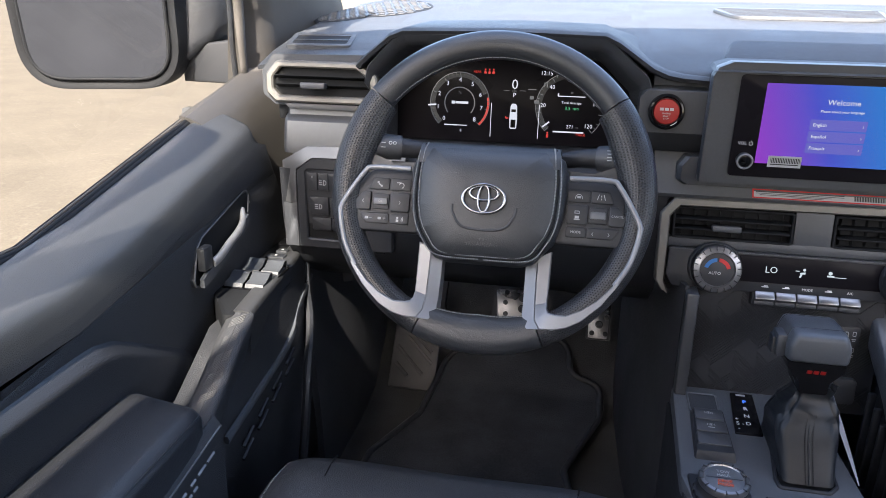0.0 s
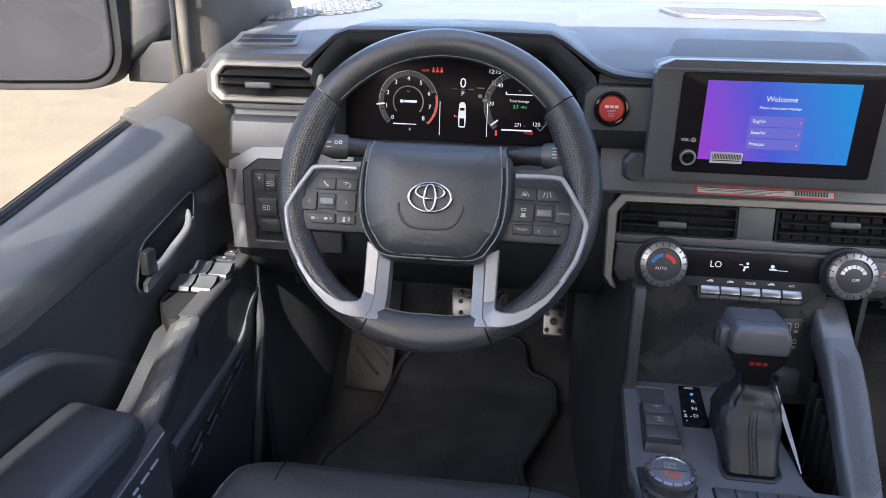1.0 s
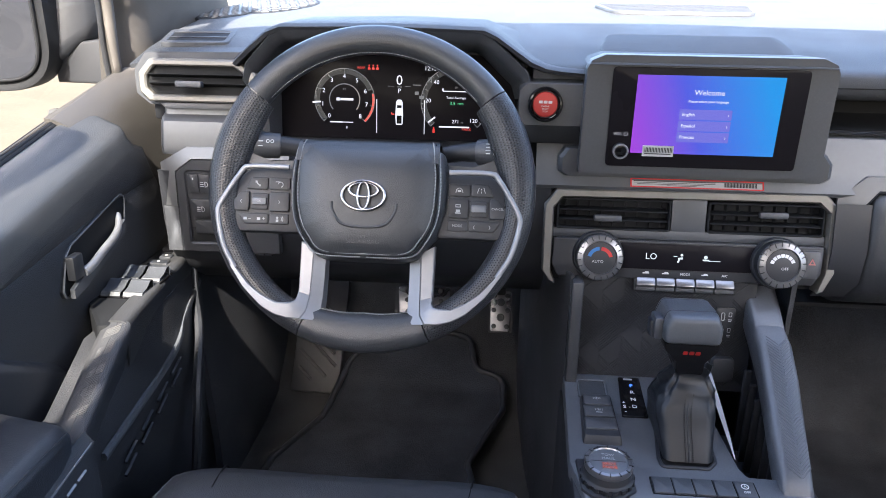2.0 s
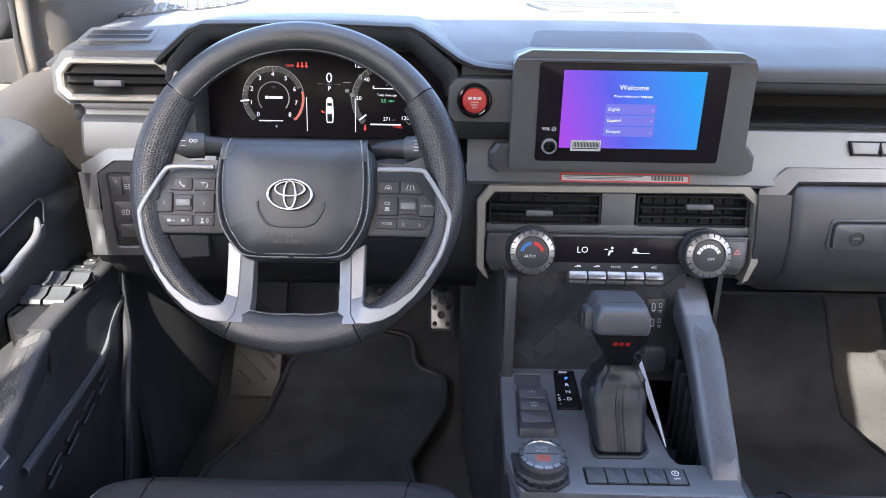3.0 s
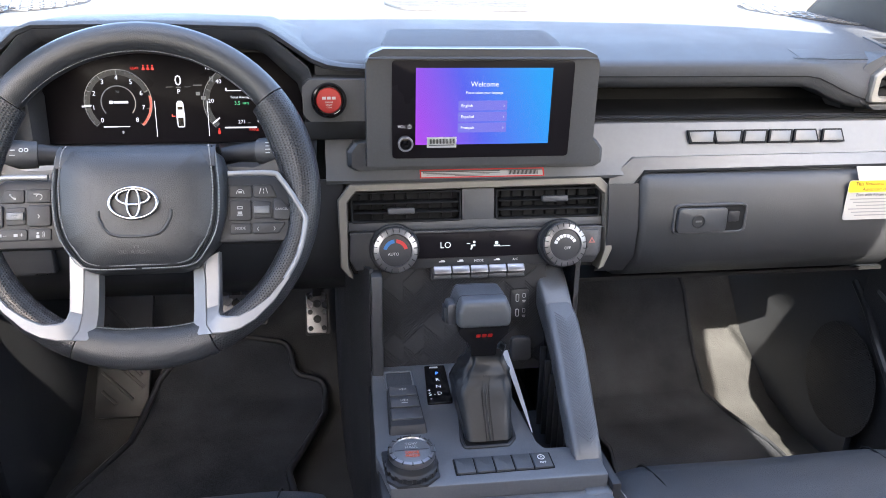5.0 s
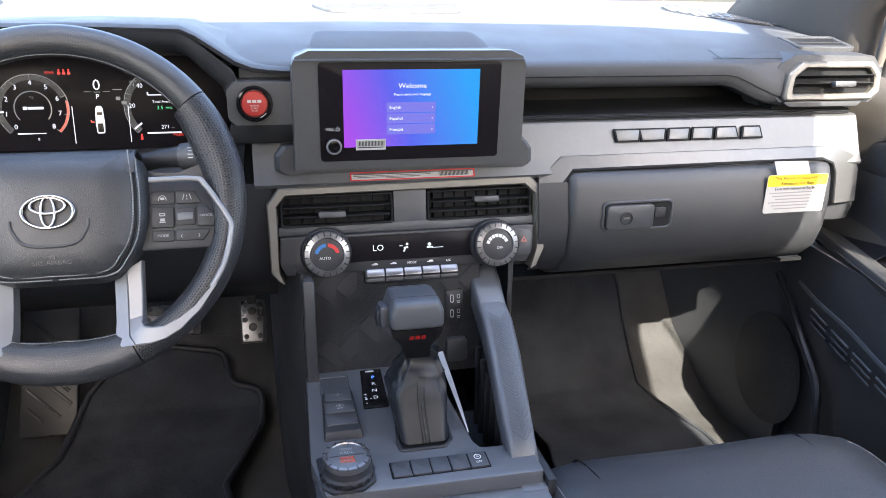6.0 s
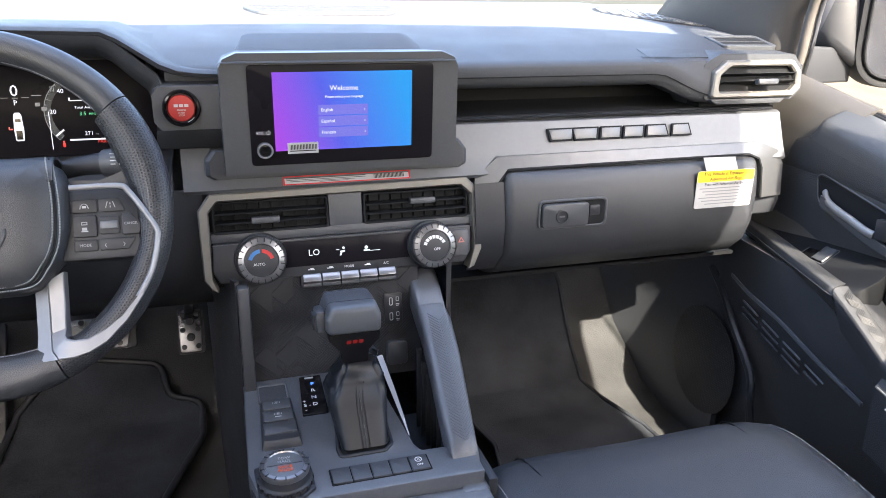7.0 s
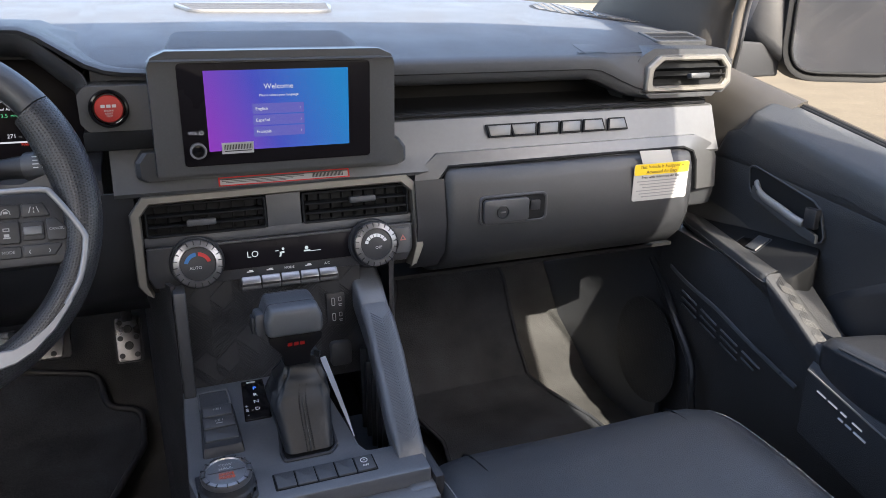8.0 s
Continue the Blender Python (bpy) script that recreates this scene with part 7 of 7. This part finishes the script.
for txt, u, v in (("+", -0.0125, -0.0175), ("-", -0.006, -0.027), ("-", -0.0125, -0.0375)):
    writing("legend", txt, 0.009, T @ Matrix.Translation((u, v, 0.003)), WHITE, ind)
part("indicator_mark", bars(T, [(0.001, 0.041, 0.012, 0.0035)], 0.0034), GREYPRINT, ind)
# row of five keys
for k in range(5):
    T = on_top(-0.0585 + 0.0236 * k, -0.0895)
    key = part("row_key", turned(plate(rect(0, 0, 0.0222, 0.027, 0.0015), -0.001, 0.0028, 0.001), T), HARD, con)
    if k == 0:
        part("key_well", turned(plate(rect(0.0472, 0, 0.121, 0.0295, 0.002), -0.001, 0.0006), T), DEEP, con)
    if k == 4:
        part("key_mark", turned(ring(circle(0, 0.004, 0.0045, 20), circle(0, 0.004, 0.0036, 20), 0.0026, 0.0032), T), WHITE, key)
        writing("legend", "A", 0.0050, T @ Matrix.Translation((0, 0.004, 0.0026)), WHITE, key)
        writing("legend", "OFF", 0.0046, T @ Matrix.Translation((0, -0.006, 0.0026)), WHITE, key)

# ---- gear selector ----
gear = thing("gear_selector", (-0.03, 0.0, 0.495), "black gear selector with leather boot and grey knob", "gear lever")
T = on_top(-0.031, 0.002)
frame_o = fillet([(-0.0235, -0.060), (0.0345, -0.060), (0.0465, -0.046), (0.0530, 0.080), (-0.010, 0.092), (-0.0255, -0.042)], 0.008, 4)
part("boot_frame", turned(ring(frame_o, grow(frame_o, -0.0045), -0.001, 0.003, 0.0012), T), DARK, gear)
part("boot_well", turned(plate(grow(frame_o, -0.002), -0.001, 0.0012), T), DEEP, gear)
rows = []
B = [(-0.0205, 0.0125, 0.4970, 0.0300, 0.0650), (-0.0205, 0.0120, 0.5040, 0.0305, 0.0610), (-0.0212, 0.0115, 0.5160, 0.0322, 0.0530), (-0.0220, 0.0110, 0.5290, 0.0345, 0.0450), (-0.0225, 0.0105, 0.5410, 0.0362, 0.0390), (-0.0225, 0.0105, 0.5500, 0.0362, 0.0350), (-0.0216, 0.0110, 0.5580, 0.0340, 0.0310), (-0.0202, 0.0115, 0.5650, 0.0304, 0.0270), (-0.0192, 0.0120, 0.5690, 0.0310, 0.0268), (-0.0182, 0.0125, 0.5740, 0.0272, 0.0235), (-0.0172, 0.0130, 0.5800, 0.0232, 0.0205), (-0.0165, 0.0135, 0.5860, 0.0206, 0.0190), (-0.0162, 0.0140, 0.5910, 0.0200, 0.0188), (-0.0162, 0.0145, 0.5960, 0.0226, 0.0208), (-0.0164, 0.0150, 0.6000, 0.0236, 0.0215), (-0.0164, 0.0155, 0.6010, 0.0180, 0.0160)]
for cx, cy, z, w, d in B:
    fold = 0.0 if z < 0.52 else min(1, (z - 0.52) / 0.04)
    ring_pts = rect(0, 0, 2 * w, 2 * d, min(w, d) * 0.42, 6)
    n = len(ring_pts)
    rows.append([(cx + u * (1 + fold * 0.06 * math.sin(9 * i / n * 6.28 + 160 * z)), cy + v * (1 + fold * 0.05 * math.sin(7 * i / n * 6.28 + 140 * z)), z + fold * 0.0034 * math.sin(5 * i / n * 6.28 + 1.3)) for i, (u, v) in enumerate(ring_pts)])
boot = part("boot", loft(rows, closed=True, caps=True), BOOT, gear, "black leather boot with sewn front seam", 75)
front_line = curve_points([(cx, cy - d, z) for cx, cy, z, w, d in B[:9]], 5)
part("boot_seam", tube([q + Vector((0, -0.0002, 0.0002)) for q in front_line], 0.0012, 6), BOOT, boot, "", 60)
for dx in (-0.0042, 0.0042):
    st = bmesh.new()
    for a, b in zip(front_line, front_line[1:]):
        up = Vector((dx, -0.0008, 0.0006))
        st = join(st, tube([a.lerp(b, 0.1) + up, a.lerp(b, 0.7) + up], 0.0008, 4))
    part("boot_stitching", st, DEEP, boot)
KM = pose(-0.0240, 0.022, 0.6460, -3) @ Matrix.Diagonal((0.95, 1, 1, 1))
section = fillet([(-0.0360, -0.0145), (0.0360, -0.0145), (0.0365, 0.008), (0.030, 0.0235), (-0.030, 0.0235), (-0.0365, 0.008)], 0.0075, 4)
rows = [[(u * g, y, w * h) for u, w in section] for y, g, h in ((-0.0380, 0.80, 0.62), (-0.0370, 0.90, 0.78), (-0.0345, 0.955, 0.88), (-0.030, 0.985, 0.95), (-0.022, 1.0, 0.99), (-0.010, 1.0, 1.02), (0.0, 1.0, 1.03), (0.022, 0.99, 1.0), (0.031, 0.96, 0.93), (0.034, 0.90, 0.82))]
knob = part("knob", turned(loft(rows, closed=True, caps=True), KM), TEXTILE, gear, "grey ribbed soft knob", 80)
for v, g in ((-0.018, 1.004), (0.024, 0.99)):
    line = [(u * g, v, w * g) for u, w in section]
    part("knob_seam", turned(tube(line, 0.0006, 4, closed=True, up=(0, 1, 0)), KM), DARK, knob)
lo_out = fillet([(-0.0165, -0.052), (0.0165, -0.052), (0.018, -0.037), (0.0325, -0.0225), (0.034, -0.0135), (-0.034, -0.0135), (-0.0325, -0.0225), (-0.018, -0.037)], 0.003, 3)
low = loft([[(u * g, y, w) for u, w in lo_out] for y, g in ((-0.0335, 0.97), (-0.0325, 1.0), (0.012, 1.0), (0.02, 0.95))], closed=True, caps=True)
base_part = part("knob_base", turned(low, KM), GLOSS, gear, "gloss black tapered knob base", 30)
tm = KM @ Matrix.Translation((0, -0.0335, -0.0245)) @ pose(0, 0, 0, 90, 0, 0)
red = bmesh.new()
for k in (-1, 0, 1):
    red = join(red, plate(fillet([(0.0078 * k - 0.0034, -0.0021), (0.0078 * k + 0.0026, -0.0021), (0.0078 * k + 0.0034, 0.0021), (0.0078 * k - 0.0026, 0.0021)], 0.0008, 2), -0.004, 0.0008))
part("red_mark", turned(red, tm), RED, gear, "red raised mark")
part("thumb_button", turned(box(-0.0475, -0.034, -0.024, 0.006, -0.014, 0.015, 0.005), KM), HARD, gear, "grey thumb button")
part("thumb_plate", turned(box(-0.051, -0.0465, -0.018, 0.0, -0.012, 0.009, 0.0015), KM), DARK, gear)

# folded paper tag tucked beside the boot
tag_rows = [[(0.0205, 0.072, 0.5560), (0.0285, 0.074, 0.5565)], [(0.0255, 0.030, 0.5350), (0.0325, 0.031, 0.5355)], [(0.0315, -0.012, 0.5130), (0.0358, -0.012, 0.5135)], [(0.0355, -0.042, 0.4985), (0.0368, -0.042, 0.4985)]]
lone("paper_tag", thick(loft(tag_rows), 0.0005), TAGPAPER, "narrow folded white paper tag beside the gear boot", "tag")

# ---- pedals and foot rest ----
rest = thing("foot_rest", (-0.64, 0.56, 0.2), "ribbed black rubber dead pedal on the toe board", "foot rest")
RM = pose(-0.640, 0.620, 0.310, 57, 0, -2)
part("tread", turned(plate(rect(0, 0, 0.104, 0.250, 0.006), -0.014, 0.0, 0.002), RM), RUBBER, rest)
for cx, cy, ln in ((-0.025, -0.085, 0.040), (-0.010, -0.062, 0.085), (0.010, -0.038, 0.085), (0.0, -0.008, 0.10), (0.0, 0.03, 0.10), (0.0, 0.068, 0.10)):
    c, sn = math.cos(radians(-42)), math.sin(radians(-42))
    part("rib", turned(tube([(cx - c * ln / 2, cy - sn * ln / 2, 0), (cx + c * ln / 2, cy + sn * ln / 2, 0)], 0.0036, 6), RM), RUBBER, rest)


def pedal(name, x, y, z, w, h, label, tilt=60):
    p = thing(name, (x, y, z), label, "pedal", "pedals")
    m = pose(x, y, z, tilt, 0, 0)
    part("pad", turned(plate(fillet([(-w * 0.46, -h / 2), (w * 0.42, -h / 2), (w / 2, h / 2), (-w / 2, h / 2)], 0.006, 3), -0.004, 0.003, 0.001), m), BRIGHT, p, "bare metal pedal pad")
    part("rubber_back", turned(plate(rect(0, 0, w * 1.12, h * 1.06, 0.006), -0.014, -0.003), m), DARK, p)
    holes = [(0.0, 0.22), (0.0, -0.16)]
    for u, v in holes:
        part("rubber_stud", turned(lathe([(0.0088, 0.002), (0.0086, 0.0042), (0.006, 0.0048), (0.0055, 0.0034), (0, 0.0034)], 16), m @ Matrix.Translation((u * w, v * h, 0))), DARK, p)
    for u, v in ((-0.3, 0.38), (0.3, 0.38), (-0.32, 0.02), (0.32, 0.02), (-0.3, -0.38), (0.3, -0.38)):
        part("rubber_stud", turned(lathe([(0.0056, 0.002), (0.0054, 0.004), (0.004, 0.0044), (0, 0.0044)], 14), m @ Matrix.Translation((u * w, v * h, 0))), DARK, p)
    part("pedal_arm", box(x - 0.010, x + 0.010, y + 0.015, y + 0.030, z, z + 0.25, 0.003), DARK, p)


pedal("accelerator_pedal", -0.2475, 0.665, 0.365, 0.047, 0.088, "drilled bright metal accelerator pedal with black studs")
pedal("brake_pedal", -0.415, 0.655, 0.385, 0.115, 0.062, "wide drilled bright metal brake pedal with black studs")

# ---- floor mats ----


def mat_outline(s):
    p = [(0.215, -0.30), (0.285, 0.25), (0.30, 0.32), (0.236, 0.50), (0.235, 0.585), (0.30, 0.60), (0.31, 0.66), (0.50, 0.68), (0.575, 0.60), (0.60, 0.45), (0.66, 0.30), (0.68, -0.30)]
    if s > 0:
        p[7:] = [(0.50, 0.675), (0.565, 0.62), (0.562, 0.53), (0.563, 0.47), (0.580, 0.42), (0.615, 0.30), (0.64, -0.30)]
    return [(s * x, y) for x, y in p]


def floor_z(y, s):
    prof = TOE[s]
    for (y0, z0), (y1, z1) in zip(prof, prof[1:]):
        if y <= y1:
            return z0 + (z1 - z0) * (y - y0) / (y1 - y0)
    return prof[-1][1]


for s, nm in ((-1, "driver"), (1, "passenger")):
    mt = thing("floor_mat", (s * 0.43, 0.3, 0.19), "black tufted floor mat with raised bound edge", "mat", "floor mats")
    o = fillet(mat_outline(s), 0.03, 5)
    b = plate(o, 0.0, 0.008)
    for yb, _ in TOE[s][1:-1]:
        for shift in (-0.012, 0.0, 0.012):
            bmesh.ops.bisect_plane(b, geom=b.verts[:] + b.edges[:] + b.faces[:], plane_co=(0, yb + shift, 0), plane_no=(0, 1, 0))
    for v in b.verts:
        v.co.z += floor_z(v.co.y, s) + 0.022
    part("carpet", b, MAT, mt)
    part("binding", tube([(x, y, floor_z(y, s) + 0.030) for x, y in o], 0.0065 if s < 0 else 0.0042, 8, closed=True), RUBBER if s < 0 else MAT, mt, "black bound edge", 60)

# ---- seats ----


def seat(s, name, cx, y0, label, cushion_z=0.445):
    st = thing(name, (cx, -0.3, 0.2), label, "seat", "front seats")
    rows = []
    W = [(u * 0.93, v) for u, v in ((-0.250, -0.06), (-0.249, -0.01), (-0.236, 0.012), (-0.215, 0.020), (-0.18, 0.016), (-0.14, 0.005), (-0.07, 0.0), (0.0, -0.001), (0.07, 0.0), (0.14, 0.005), (0.18, 0.016), (0.215, 0.020), (0.236, 0.012), (0.249, -0.01), (0.250, -0.06))]
    for d, dz, g, flat in ((0.0, -0.16, 0.93, 0.0), (-0.006, -0.06, 0.955, 0.1), (-0.004, -0.028, 0.96, 0.15), (-0.020, -0.010, 0.965, 0.25), (-0.05, 0.0, 0.975, 0.45), (-0.10, 0.003, 0.99, 0.75), (-0.20, -0.004, 1.0, 1.0), (-0.35, -0.022, 1.0, 1.0), (-0.52, -0.04, 1.0, 1.0)):
        rows.append([(cx + u * g, y0 + d - 0.55 * max(0, abs(u) - 0.13) ** 1.6 * max(0, 1 + d * 4) * 1.6, cushion_z + dz + (v * flat if v > 0 else v)) for u, v in W])
    part("cushion", thick(loft(rows), 0.01), SEATING, st, "dark grey upholstered seat cushion", 60)
    for e in (-1, 1):
        seam = []
        for d, dz, flat in ((-0.003, -0.04, 0.1), (-0.018, -0.008, 0.25), (-0.05, 0.002, 0.45), (-0.10, 0.005, 0.75), (-0.20, -0.002, 1.0), (-0.40, -0.026, 1.0)):
            u = e * (0.150 + 0.012 * max(0, 1 + d * 6))
            seam.append((cx + u, y0 + d - 0.55 * max(0, abs(u) - 0.13) ** 1.6 * max(0, 1 + d * 4) * 1.6, cushion_z + dz + 0.004 * flat + 0.0015))
        part("seam", tube(curve_points(seam, 5), 0.0013, 5), DEEP, st, "", 60)
        pip = []
        for d, dz, flat in ((-0.01, -0.06, 0.1), (-0.03, -0.012, 0.25), (-0.06, 0.0, 0.45), (-0.11, 0.003, 0.75), (-0.21, -0.004, 1.0), (-0.40, -0.024, 1.0)):
            u = e * 0.217
            pip.append(Vector((cx + u * 0.985, y0 + d - 0.55 * 0.087 ** 1.6 * max(0, 1 + d * 4) * 1.6, cushion_z + dz + 0.013 * flat + 0.001)))
        pts = curve_points(pip, 10)
        sb = bmesh.new()
        for a, b in zip(pts, pts[1:]):
            sb = join(sb, tube([a.lerp(b, 0.1), a.lerp(b, 0.7)], 0.0009, 4))
        part("stitching", sb, STITCH, st)
    part("base", box(cx - 0.22, cx + 0.22, y0 - 0.50, y0 - 0.04, 0.20, cushion_z - 0.06, 0.02), DARK, st)
    back = []
    for f in (0.0, 0.1, 0.3, 0.6, 0.9, 1.0):
        yb, zb = -0.50 - 0.48 * f, cushion_z + 0.0 + 0.50 * f
        g = 1.0 - 0.15 * f
        back.append([(cx + u * g, yb - 0.5 * max(v, -0.03) * 0.7 + (0.0 if v > -0.04 else -0.11), zb + max(v, -0.03) * 0.6 - (0.0 if v > -0.04 else 0.08)) for u, v in W])
    part("backrest", thick(loft(back), 0.02), SEATING, st, "dark grey upholstered backrest", 60)


seat(-1, "driver_seat", -0.440, -0.016, "dark grey synthetic leather driver's seat with grey stitching")
seat(1, "passenger_seat", 0.341, -0.033, "dark grey synthetic leather passenger seat with grey stitching", 0.450)
